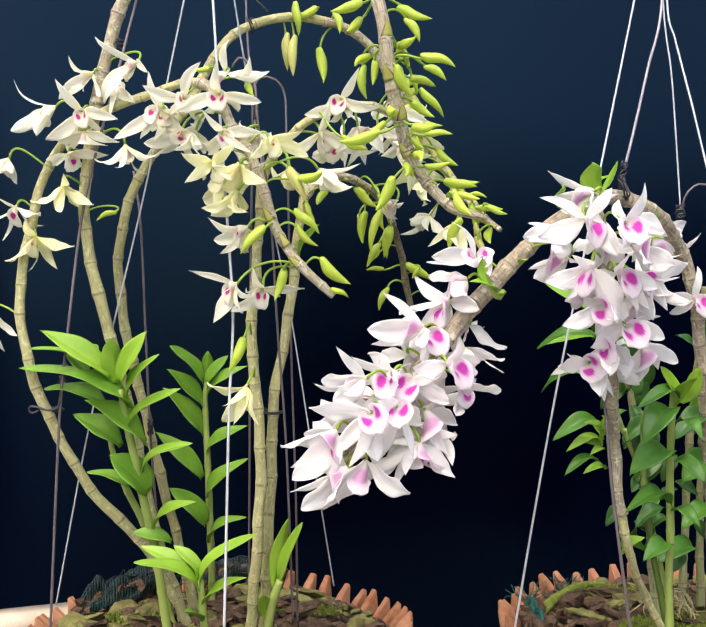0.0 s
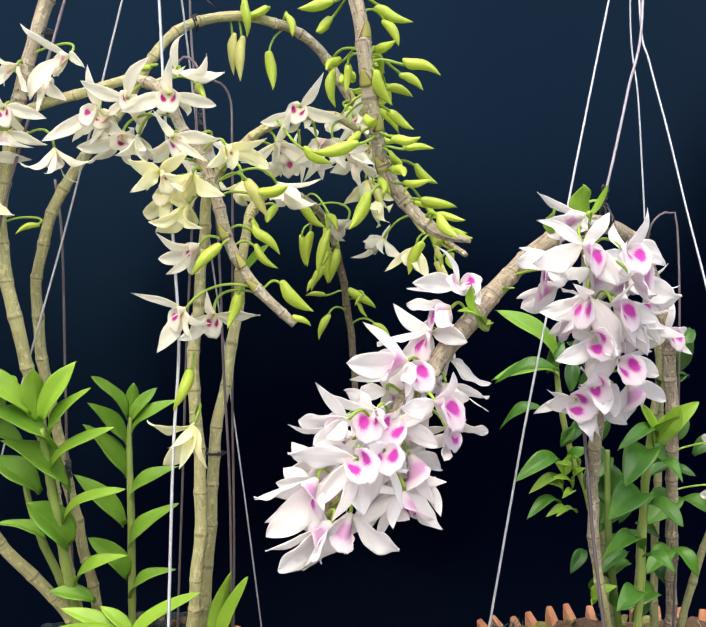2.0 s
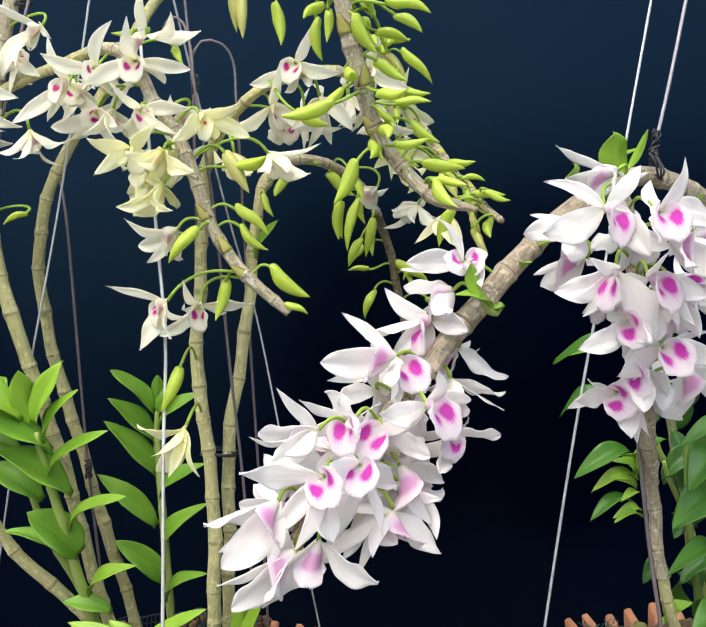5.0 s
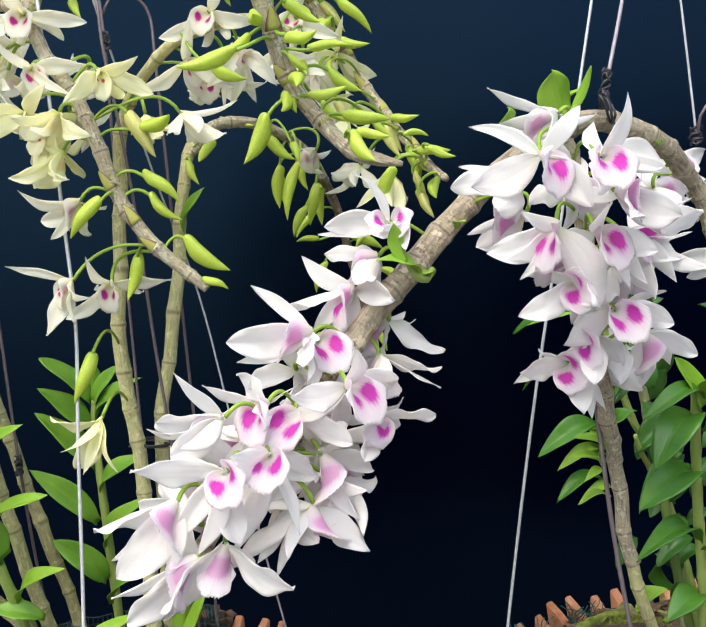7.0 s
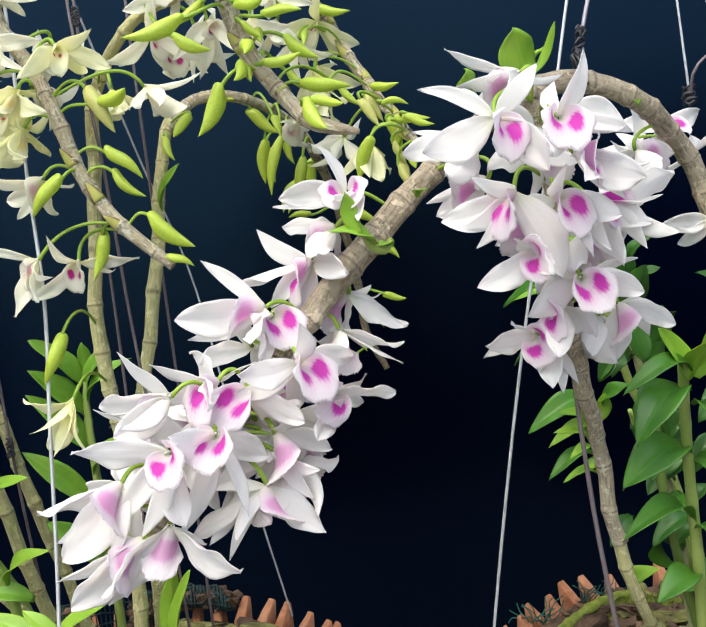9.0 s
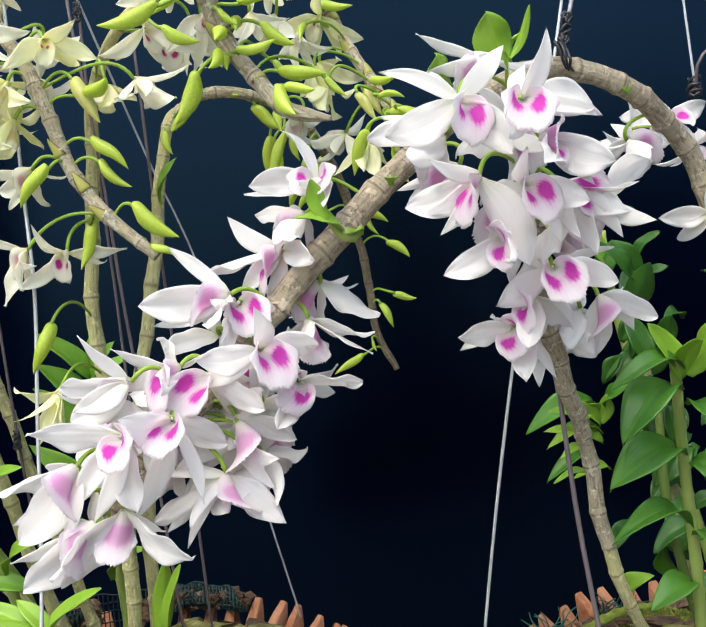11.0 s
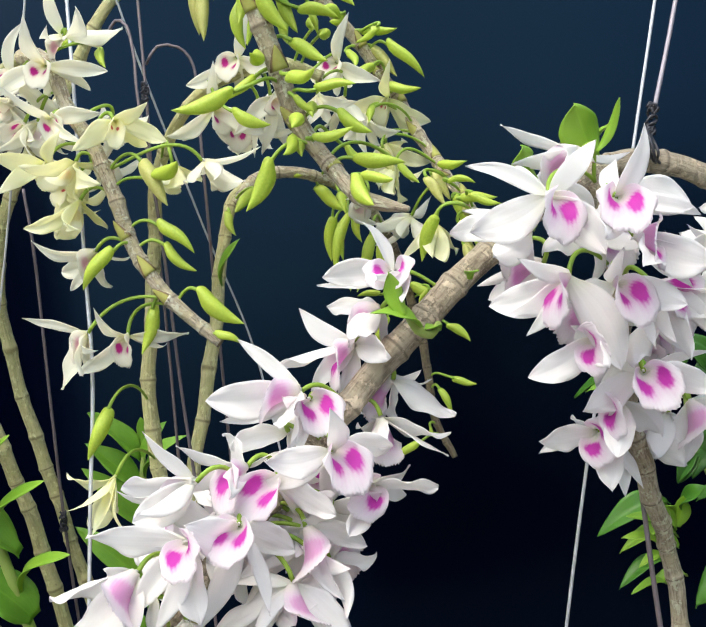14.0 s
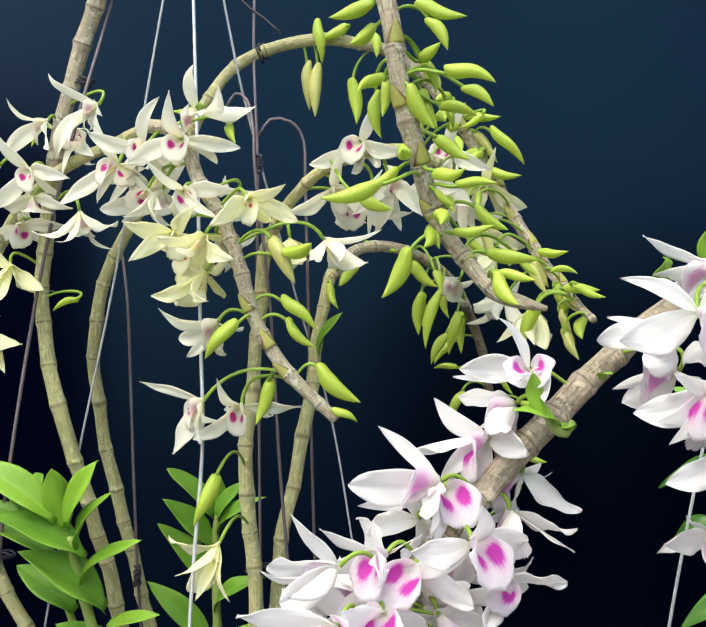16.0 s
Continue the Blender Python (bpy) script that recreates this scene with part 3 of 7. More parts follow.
def bud_mesh(name, mat, seed, fat):
    """A closed bud along +z, one unit long, with a spur at its base and a bent point."""
    r = random.Random(seed)
    bm = bmesh.new()
    prof = [(0.0, 0.22), (0.025, 0.60), (0.09, 0.82), (0.20, 0.97), (0.36, 1.0), (0.54, 0.88), (0.71, 0.64), (0.86, 0.36), (0.95, 0.15), (1.0, 0.03)]
    bend = r.uniform(-0.16, 0.16)
    pts = np.array([(bend * math.sin(math.pi * h) + (0.035 if h < 0.2 else 0.0) * (0.2 - h) * 10, 0.02 * math.sin(5 * h), h, w * fat) for h, w in prof])
    path = spline(pts, 0.06)
    tube(bm, path, np.clip(path[:, 3], 0.004, 1), 12)
    for v in bm.verts:
        a = math.atan2(v.co.y, v.co.x)
        v.co.x *= 1 + 0.09 * math.cos(3 * a + seed)
        v.co.y *= 1 + 0.09 * math.cos(3 * a + seed)
        v.co.z -= 0.55 * (v.co.x + 0.35 * fat) * max(0.0, 1 - v.co.z * 3.5)
    return mesh_of(name, bm, mat)


BUDS = {"green": [bud_mesh("bud", BUD, i, 0.132 + 0.011 * i) for i in range(4)],
        "pale": [bud_mesh("bud", PALE_BUD, i + 9, 0.14 + 0.01 * i) for i in range(3)]}


def bud(ob, kind, x0, y0, z0, x1, y1, z1, fat=1.0):
    """A bud from its base to its point, on a stalk of its own."""
    SEEN["n"] += 1
    r = random.Random(SEEN["n"] * 7)
    a, b = Vector((x0, y0, z0)), Vector((x1, y1, z1))
    way = b - a
    b = b + Vector((0, r.uniform(-0.15, 0.15) * way.length, 0))
    way = b - a
    root = nearest(ob, a)
    bm = stalk(ob, root, a, -way.normalized(), 0.0010)
    st = under(ob, "bud_stalk", bm, STALK)
    o = part("bud", r.choice(BUDS[kind]), None, st)
    turn = way.to_track_quat("Z", "Y").to_matrix().to_4x4() @ Matrix.Rotation(r.uniform(0, 6.28), 4, 'Z')
    o.matrix_basis = Matrix.Translation(a) @ turn @ Matrix.Diagonal((min(way.length, 0.034) * fat, min(way.length, 0.034) * fat, way.length, 1))
    return st


def leaf(ob, mat, x0, y0, z0, x1, y1, z1, width, arch=0.15, side=0.0, fold=0.6, parent=None):
    """A strap leaf from base to point; arch lifts its middle, side turns its face (degrees) about its length."""
    SEEN["n"] += 1
    r = random.Random(SEEN["n"] * 3)
    a, b = Vector((x0, y0, z0)), Vector((x1, y1, z1))
    way = b - a
    length = way.length
    d = way.normalized()
    across = d.cross(Vector((0, -0.42 - 0.4 * abs(d.z), 0.88 - 0.30 * abs(d.z)))).normalized()
    across = Matrix.Rotation(radians(side + r.uniform(-12, 12)), 3, d) @ across
    up = across.cross(d).normalized()
    if up.z < 0 and abs(side) < 60:
        up = -up
        across = -across
    ph = r.uniform(0, 6)

    def shape(u, v):
        w = 0.5 * min(width, (0.46 if width < 0.03 else 0.75) * length) * max(math.sin(math.pi * v ** 0.85) ** 0.75, 0.34 * (1 - v) ** 3)
        lift = arch * length * (math.sin(math.pi * v ** 0.8)) - 0.0
        p = a + way * v + up * lift
        p += across * (u * w) + up * (abs(u) * w * fold * (1 - 0.5 * v)) + up * (0.05 * width * math.sin(9 * v + ph) * u)
        return p

    return under(ob, "leaf", blade(shape, 14, 8, 0.0006), mat)


def stem(ob, mat, joint, *points):
    path = spline(points, 0.004)
    ROOTS[ob].append(path[:, :3])
    return under(ob, "stem", tube(bmesh.new(), path, path[:, 3] / 1000, 12, joint, 0.10, 0.03, 3), mat)


def wire(name, label, category, mat, r, *points, group=""):
    path = spline(points, 0.006)
    bm = tube(bmesh.new(), path, r, 7)
    o = part(name, bm, mat)
    return tagged(o, label, category, group)


def coil(bm, c, axis, r, rw, turns, length, seed=0):
    """Wire wound in a coil about an axis."""
    rnd = random.Random(seed)
    axis = Vector(axis).normalized()
    a = axis.cross(Vector((0.2, 1, 0.1))).normalized()
    b = axis.cross(a)
    pts = []
    for i in range(int(turns * 9) + 1):
        t = i / (turns * 9)
        ang = 2 * math.pi * turns * t
        rr = r * (1 + 0.32 * rnd.uniform(-1, 1))
        pts.append(Vector(c) + axis * (length * (t - 0.5 + rnd.uniform(-0.16, 0.16))) + a * rr * math.cos(ang) + b * rr * math.sin(ang))
    tube(bm, spline(pts, 0.002), rw, 6)
    return bm


# ---- setting ----
def sheet(name, label, mat, shape, nu, nv, category):
    bm = bmesh.new()
    g = [[bm.verts.new(shape(i / nu, k / nv)) for k in range(nv + 1)] for i in range(nu + 1)]
    for i in range(nu):
        for k in range(nv):
            bm.faces.new((g[i][k], g[i + 1][k], g[i + 1][k + 1], g[i][k + 1]))
    o = part(name, bm, mat)
    return tagged(o, label, category, kind="structure")


sheet("ground", "grey concrete paving under the hanging pots", GROUND, lambda u, v: (400 * (2 * u - 1) ** 3, 400 * (2 * v - 1) ** 3, 0.03 * math.sin(40 * u) * math.sin(31 * v) * (0.2 < u < 0.8)), 60, 60, "ground")
cloth = sheet("backdrop", "black cloth hung as a backdrop behind the orchids", CLOTH,
              lambda u, v: (-2.6 + 5.2 * u, 1.75 + 0.010 * math.sin(26 * u + 1.5 * math.sin(3 * v)) + 0.004 * math.sin(61 * u + 2 * v), 0.02 + 3.2 * v), 240, 40, "backdrop")
thick = cloth.modifiers.new("thickness", 'SOLIDIFY')
thick.thickness, thick.offset = 0.003, 1.0


def wall(name, label, a, b, height, thick):
    """A plain upright wall between two ground points."""
    a, b = Vector((*a, 0)), Vector((*b, 0))
    bm = bmesh.new()
    bmesh.ops.create_cube(bm, size=1)
    way = b - a
    m = Matrix.Translation((a + b) / 2 + Vector((0, 0, height / 2 - 0.02))) @ Matrix.Rotation(math.atan2(way.y, way.x), 4, 'Z') @ Matrix.Diagonal((way.length, thick, height + 0.04, 1))
    bmesh.ops.transform(bm, matrix=m, verts=bm.verts)
    return tagged(part(name, bm, WALL), label, "wall", kind="structure")


# Unseen walls, added to block low light and shape the backdrop's reflection.
wall("wall_south", "unseen dark wall added to darken what the backdrop mirrors", (-0.5, -3.2), (6.0, -3.2), 2.25, 0.2)
wall("wall_east", "unseen dark wall added at the right side", (3.6, -3.1), (3.6, 4.0), 2.7, 0.2)
wall("wall_west", "unseen dark wall added to darken the backdrop's far left reflection", (-3.0, -3.1), (-3.0, 1.6), 2.7, 0.2)


# ---- orchid in the first pot: canes ----
PL = plant("tall potted orchid with olive canes, cream flowers and lime buds", (-0.14, 0.87, 0.93))
cane(PL, CANE_GREEN, 0.034, (-0.170, 0.865, 0.915, 6.5), (-0.186, 0.860, 0.950, 5.6), (-0.226, 0.830, 1.043, 5.8), (-0.283, 0.800, 1.119, 5.7), (-0.320, 0.780, 1.194, 5.7), (-0.341, 0.770, 1.259, 5.5), (-0.349, 0.768, 1.312, 5.3), (-0.346, 0.768, 1.359, 5.2), (-0.336, 0.768, 1.407, 5.2), (-0.325, 0.768, 1.450, 5.2), (-0.309, 0.765, 1.480, 5.0), (-0.275, 0.750, 1.506, 4.8), (-0.239, 0.735, 1.520, 4.7), (-0.199, 0.720, 1.531, 4.6), (-0.164, 0.700, 1.537, 4.3), swell=0.1)
cane(PL, CANE_DEAD, 0.026, (-0.164, 0.700, 1.537, 5.3), (-0.134, 0.680, 1.524, 5.3), (-0.111, 0.668, 1.484, 5.2), (-0.092, 0.668, 1.452, 5.2), (-0.080, 0.670, 1.413, 5.0), (-0.066, 0.672, 1.377, 4.9), (-0.038, 0.674, 1.344, 4.6), (-0.016, 0.674, 1.323, 3.6), bracts=(0.6, 0.97), swell=0.2)
cane(PL, CANE_GREEN, 0.036, (-0.185, 0.886, 0.915, 6.5), (-0.202, 0.880, 0.976, 6.2), (-0.224, 0.860, 1.059, 6.2), (-0.241, 0.830, 1.176, 6.2), (-0.259, 0.790, 1.285, 6.2), (-0.270, 0.775, 1.335, 6.2), (-0.281, 0.770, 1.402, 6.1), (-0.279, 0.765, 1.449, 6.1), (-0.265, 0.750, 1.522, 6.1))
cane(PL, CANE_OLD, 0.036, (-0.266, 0.751, 1.518, 6.4), (-0.262, 0.7485, 1.535, 6.5), (-0.248, 0.744, 1.591, 6.6), (-0.233, 0.740, 1.632, 6.8), (-0.204, 0.720, 1.684, 6.8), (-0.149, 0.690, 1.730, 6.8), (-0.076, 0.660, 1.738, 6.8), (-0.016, 0.630, 1.695, 6.6), (0.015, 0.610, 1.629, 6.5), (0.027, 0.608, 1.580, 6.3), (0.032, 0.608, 1.543, 6.3), (0.042, 0.620, 1.497, 6.1), (0.052, 0.632, 1.458, 5.9), (0.069, 0.636, 1.428, 5.5), (0.090, 0.620, 1.405, 5.0), (0.106, 0.612, 1.397, 4.2), (0.121, 0.606, 1.392, 1.6), bracts=(0.72, 0.97), swell=0.15)
cane(PL, CANE_GREEN, 0.036, (-0.178, 0.909, 0.915, 6.6), (-0.200, 0.900, 1.019, 5.7), (-0.219, 0.880, 1.108, 5.7), (-0.238, 0.860, 1.204, 5.7), (-0.253, 0.840, 1.287, 5.6), (-0.257, 0.820, 1.352, 5.5), (-0.248, 0.800, 1.405, 5.3), (-0.228, 0.790, 1.455, 5.3), (-0.198, 0.785, 1.501, 5.2), (-0.168, 0.785, 1.544, 5.2), (-0.147, 0.785, 1.583, 5.0), (-0.125, 0.790, 1.611, 5.0), (-0.097, 0.800, 1.628, 5.0), (-0.058, 0.810, 1.635, 5.0), (-0.028, 0.818, 1.633, 5.0), swell=0.16)
cane(PL, CANE_OLD, 0.030, (-0.030, 0.8175, 1.633, 5.2), (-0.012, 0.822, 1.630, 5.2), (0.012, 0.830, 1.618, 5.2), (0.037, 0.845, 1.594, 5.2), (0.069, 0.860, 1.546, 5.1), (0.095, 0.860, 1.499, 5.0), (0.119, 0.840, 1.455, 4.7), (0.141, 0.800, 1.419, 4.0), (0.157, 0.760, 1.396, 2.4), bracts=(0.25, 0.97), swell=0.18)
cane(PL, CANE_GREEN, 0.036, (-0.115, 0.805, 0.915, 7.0), (-0.109, 0.800, 0.968, 6.0), (-0.100, 0.780, 1.062, 6.0), (-0.095, 0.770, 1.140, 5.8), (-0.098, 0.765, 1.212, 5.8), (-0.104, 0.760, 1.278, 5.6), (-0.100, 0.760, 1.339, 5.5), (-0.096, 0.765, 1.401, 5.3), (-0.093, 0.765, 1.444, 5.2), (-0.078, 0.755, 1.476, 4.8), (-0.059, 0.740, 1.493, 4.6), (-0.036, 0.730, 1.509, 4.5), (-0.006, 0.732, 1.519, 4.3), (0.024, 0.732, 1.519, 4.1), (0.047, 0.740, 1.509, 3.8))
cane(PL, CANE_GREEN, 0.036, (-0.100, 0.824, 0.915, 6.6), (-0.096, 0.820, 0.962, 5.7), (-0.090, 0.800, 1.062, 5.7), (-0.085, 0.790, 1.142, 5.7), (-0.083, 0.785, 1.210, 5.6), (-0.072, 0.790, 1.277, 5.5), (-0.063, 0.800, 1.336, 5.3), (-0.058, 0.810, 1.396, 5.2), (-0.051, 0.820, 1.437, 4.8), (-0.044, 0.835, 1.452, 4.6))
cane(PL, CANE_DEAD, 0.032, (-0.051, 0.820, 1.437, 5.1), (-0.030, 0.850, 1.464, 4.9), (0.007, 0.880, 1.466, 4.8), (0.040, 0.930, 1.445, 4.6), (0.053, 0.953, 1.420, 4.4))
cane(PL, CANE_BROWN, 0.028, (0.051, 0.949, 1.424, 4.6), (0.061, 0.970, 1.399, 4.6), (0.073, 0.985, 1.343, 4.2), (0.080, 0.990, 1.297, 4.0), (0.082, 0.990, 1.259, 3.8), (0.090, 0.990, 1.232, 3.6), (0.101, 0.990, 1.209, 3.0))

# cream flowers
blossom(PL, 'cream', (-0.217, 0.725, 1.562), (-28, -4, -26), ('D', -46, -11, 20, 0.8, 20), ('P', -35, -4, -38, 1.5), ('P', -19, -16, -31, 1.3), ('S', 12, -33, -19, 1.3), ('S', -24, 30, -10, 1))
blossom(PL, 'cream', (-0.264, 0.735, 1.554), (-11, -1, -16), ('D', -15, -37, -3, 1), ('P', 12, -25, -29, 0.9), ('P', -33, -5, -27, 1.2), ('S', 6, 37, -14, 0.8), ('S', -34, 18, -10))
blossom(PL, 'cream', (-0.125, 0.663, 1.516), (5, -13, -11), ('D', 4, -35, 18, 1.3), ('P', -37, -6, -18, 1.15), ('P', 39, 8, -6, 0.9), ('S', 19, 31, -16, 1), ('S', -21, 29, -17, 1))
blossom(PL, 'cream', (-0.120, 0.680, 1.540), (-12, 7, -11), ('D', -1, -25, 31, 1.5), ('P', 40, 8, 2, 1.2), ('P', 27, -30, -4, 1.4), ('S', 5, -37, -15, 1.2), ('S', -26, 29, -6))
blossom(PL, 'cream', (-0.162, 0.683, 1.516), (-3, -17, -6), ('D', 17, -24, 28, 1.6), ('P', -33, -22, 6, 1), ('P', 15, 34, -16, 1.1), ('S', -23, 33, -5, 1), ('S', 7, 39, -5))
blossom(PL, 'cream', (-0.187, 0.697, 1.509), (-3, -14, -10), ('D', -9, -33, 21, 1.6), ('P', -47, -7, -29, 0.95), ('P', 9, 37, -12, 1.1), ('S', -28, 10, -27, 1), ('S', 10, 39, 1, 1))
blossom(PL, 'cream', (-0.168, 0.706, 1.488), (-2, -12, -14), ('D', 15, 34, 15, 1.2), ('P', -38, 5, -10, 1.2), ('P', 21, -29, -18, 1), ('S', -29, 17, -21, 1.2), ('S', 6, 26, -30, 1))
blossom(PL, 'cream', (-0.122, 0.661, 1.479), (1, -11, -14), ('D', -8, -39, 3, 1), ('P', 36, -15, -6, 1.1), ('P', -21, 28, -20, 0.9), ('S', 21, -27, -21, 0.9), ('S', -28, 27, -10, 0.9))
blossom(PL, 'cream', (-0.227, 0.720, 1.478), (4, 2, -19), ('P', -22, -20, -27, 0.9), ('P', 35, -4, -19, 0.7), ('S', -2, -19, -35, 0.8), ('S', 9, 25, -30, 1), ('D', -2, 36, -18, 1))
blossom(PL, 'cream', (-0.271, 0.730, 1.493), (-3, -11, -14), ('D', 5, 37, 15, 1.1), ('P', 33, -15, -16, 0.9), ('P', -37, 14, -5, 1.2), ('S', 18, -29, -20, 0.6), ('S', -25, 25, -19))
blossom(PL, 'cream', (-0.292, 0.747, 1.474), (5, -12, -12), ('P', 39, -4, -6, 1), ('P', -32, 22, -10), ('S', 5, 36, -17), ('S', -16, 32, -17), ('D', -5, 35, 19))
blossom(PL, 'yellow', (-0.077, 0.660, 1.473), (8, -7, -15), ('D', 31, -25, 0, 0.9), ('P', -8, -32, -23, 1), ('P', 35, -7, -19, 1), ('S', -5, 38, -10, 1.1), ('S', 15, 31, -20, 0.9))
blossom(PL, 'cream', (-0.092, 0.690, 1.483), (-10, 9, -12), ('P', -21, 33, 8, 1.2), ('P', 9, 38, 7, 1.1), ('S', -24, 30, -10), ('S', -17, 29, -22))
blossom(PL, 'yellow', (-0.132, 0.671, 1.452), (-2, -12, -13), ('P', -16, -29, -21, 0.8), ('P', -17, -36, -4, 0.9), ('S', -18, 31, -18, 1), ('S', 3, 40, 0), ('D', 17, -36, 4, 1.2))
blossom(PL, 'yellow', (-0.105, 0.659, 1.448), (-4, -8, -15), ('P', -16, -34, -12, 0.9), ('P', 20, -27, -21, 1), ('S', -12, 26, -28, 1.1), ('S', -21, 26, -21, 1), ('D', 11, 38, -3, 1))
blossom(PL, 'cream', (-0.104, 0.690, 1.451), (7, 16, -5), ('P', 12, 38, 1, 1.3), ('P', 2, 38, -13, 1.3), ('S', -13, 33, 19), ('S', -17, 34, -12))
blossom(PL, 'yellow', (-0.108, 0.669, 1.424), (-7, -8, -14), ('P', -31, -18, -18, 0.7, 20), ('P', -28, 17, -23, 1.3), ('S', 0, -33, -23, 1.1), ('S', 0, 36, -18, 1.1), ('D', 4, 39, 7, 1))
blossom(PL, 'cream', (-0.099, 0.669, 1.389), (-9, -8, -13), ('D', -32, -24, 3, 1), ('P', -34, 18, -10, 1.2), ('P', -6, 32, -23, 1.2), ('S', -29, 11, -25, 0.9), ('S', 5, 39, -7))
blossom(PL, 'cream', (-0.110, 0.675, 1.335), (-18, -2, -18), ('D', -44, -10, 10, 0.55, 20), ('P', -26, -3, -34, 1.6), ('P', 0, -29, -27, 1.2), ('S', 10, -36, -15, 1.2), ('S', -18, 22, -29))
blossom(PL, 'cream', (-0.085, 0.684, 1.332), (2, -9, -15), ('D', -4, -39, 8, 0.9), ('P', -23, -22, -24, 1.1), ('P', 40, 3, -6, 0.9), ('S', 16, 34, -14, 0.6), ('S', -25, 30, -9, 0.8))
blossom(PL, 'yellow', (-0.102, 0.690, 1.236), (-19, -2, -29), ('P', -39, 0, -8, 0.8, 20), ('P', -25, -2, -38, 1.4), ('S', 8, -17, -35, 1.3), ('S', -12, -19, -33, 1.2), ('D', -18, -30, -20, 1.1))
blossom(PL, 'cream', (-0.009, 0.720, 1.524), (2, -12, -13), ('D', 14, -33, 17, 1.35), ('P', -36, -6, -17, 1), ('P', 32, -18, -14, 1.1), ('S', -15, 29, -23, 1), ('S', 10, 33, -20))
blossom(PL, 'cream', (-0.031, 0.728, 1.492), (2, -9, -16), ('D', 11, -36, 13, 1), ('P', -32, -9, -22, 1), ('P', 32, -4, -24, 1.35), ('S', -31, 9, -24, 0.8), ('S', 11, 27, -27))
blossom(PL, 'cream', (-0.024, 0.753, 1.482), (2, -14, -11), ('P', -22, 32, -9), ('P', 8, 38, -11), ('S', -16, 33, -16), ('S', 1, 37, -14), ('D', -2, 36, 16))
blossom(PL, 'cream', (0.008, 0.741, 1.500), (3, -9, -15), ('D', 4, 36, 18, 1.2), ('P', -15, -24, -28, 1.2), ('P', 23, -18, -27, 1.2), ('S', -10, 1, -40, 1.2), ('S', 8, 5, -40, 1.2))
blossom(PL, 'cream', (0.049, 0.788, 1.533), (1, -14, -11), ('D', 15, -30, 22, 1.2), ('P', 31, -16, -20, 1.1), ('P', -27, 29, -9, 1.1), ('S', -13, 30, -23), ('S', 6, 33, -21))
blossom(PL, 'cream', (0.051, 0.800, 1.509), (-6, 0, -21), ('P', -25, 24, -19, 1.2), ('P', 19, -22, -27, 1.3), ('S', 5, -25, -31, 1.1), ('S', -16, 25, -27))
blossom(PL, 'yellow', (0.077, 0.853, 1.519), (1, -4, -18), ('D', 8, -38, 11, 0.9), ('P', -37, -10, -12, 1), ('P', 32, 8, -23, 1), ('S', -13, 24, -29, 1), ('S', 10, 24, -30))
blossom(PL, 'yellow', (0.073, 0.855, 1.482), (2, -7, -16), ('P', 34, 1, -20, 0.8), ('P', -23, 19, -26, 1), ('S', -2, -21, -34, 1.2), ('S', 5, 23, -33), ('D', 14, 38, 2))
blossom(PL, 'cream', (-0.031, 0.700, 1.449), (16, 5, -19), ('P', 33, -3, -23, 1.4), ('P', 2, -34, -21, 1.2), ('S', 40, 8, 4, 0.5, 20), ('S', 19, -27, -23, 1.2), ('S', -19, 34, -8))
blossom(PL, 'yellow', (-0.061, 0.720, 1.454), (4, 3, -23), ('P', 16, -23, -29, 1.4), ('P', 5, -33, -22, 1.2), ('S', 7, 38, -11, 1.1), ('D', -19, 35, -4))
blossom(PL, 'cream', (0.091, 0.850, 1.420), (-11, 6, -13), ('P', -29, -23, -16, 1), ('P', 17, -26, -26, 1.2), ('S', -7, -30, -25, 1.1), ('S', -29, 18, -21), ('D', 6, 37, 13))
blossom(PL, 'yellow', (0.116, 0.800, 1.407), (-4, 1, -24), ('P', 6, -14, -37, 1.2), ('P', 13, 33, -18, 0.7, 20), ('S', -27, 15, -26, 0.7, 20), ('S', -2, -25, -31, 1.2), ('D', 3, 38, -11))
blossom(PL, 'yellow', (0.084, 0.820, 1.457), (-8, 0, -18), ('P', -13, -26, -27, 1), ('P', 4, 32, -23, 1), ('S', 1, -25, -31), ('S', 11, 38, -8))
blossom(PL, 'cream', (0.052, 0.860, 1.437), (-12, 9, -11), ('P', -8, -38, -10, 1), ('P', -7, 36, -16, 1), ('S', 2, 40, -5), ('S', -15, 33, -16))
blossom(PL, 'cream', (-0.189, 0.723, 1.509), (-1, -16, -9), ('P', -30, 25, -9, 1.1), ('P', 25, -21, -23, 1), ('S', -3, -30, -26, 1), ('S', 0, 31, -25, 1), ('D', -3, 33, 23, 1.1))
blossom(PL, 'cream', (-0.153, 0.700, 1.488), (-6, -3, -17), ('P', -11, -29, -25, 1), ('P', 13, 35, -14, 1), ('S', 2, -28, -29, 0.9), ('S', 2, 32, -24, 0.9), ('D', 0, 33, 22, 1))
blossom(PL, 'cream', (-0.246, 0.743, 1.542), (-1, -16, -9), ('P', -27, 27, -12, 1), ('P', 26, -23, -20, 1), ('S', 2, -28, -29, 0.9), ('S', 4, 33, -23, 0.9), ('D', -3, 32, 24, 1))
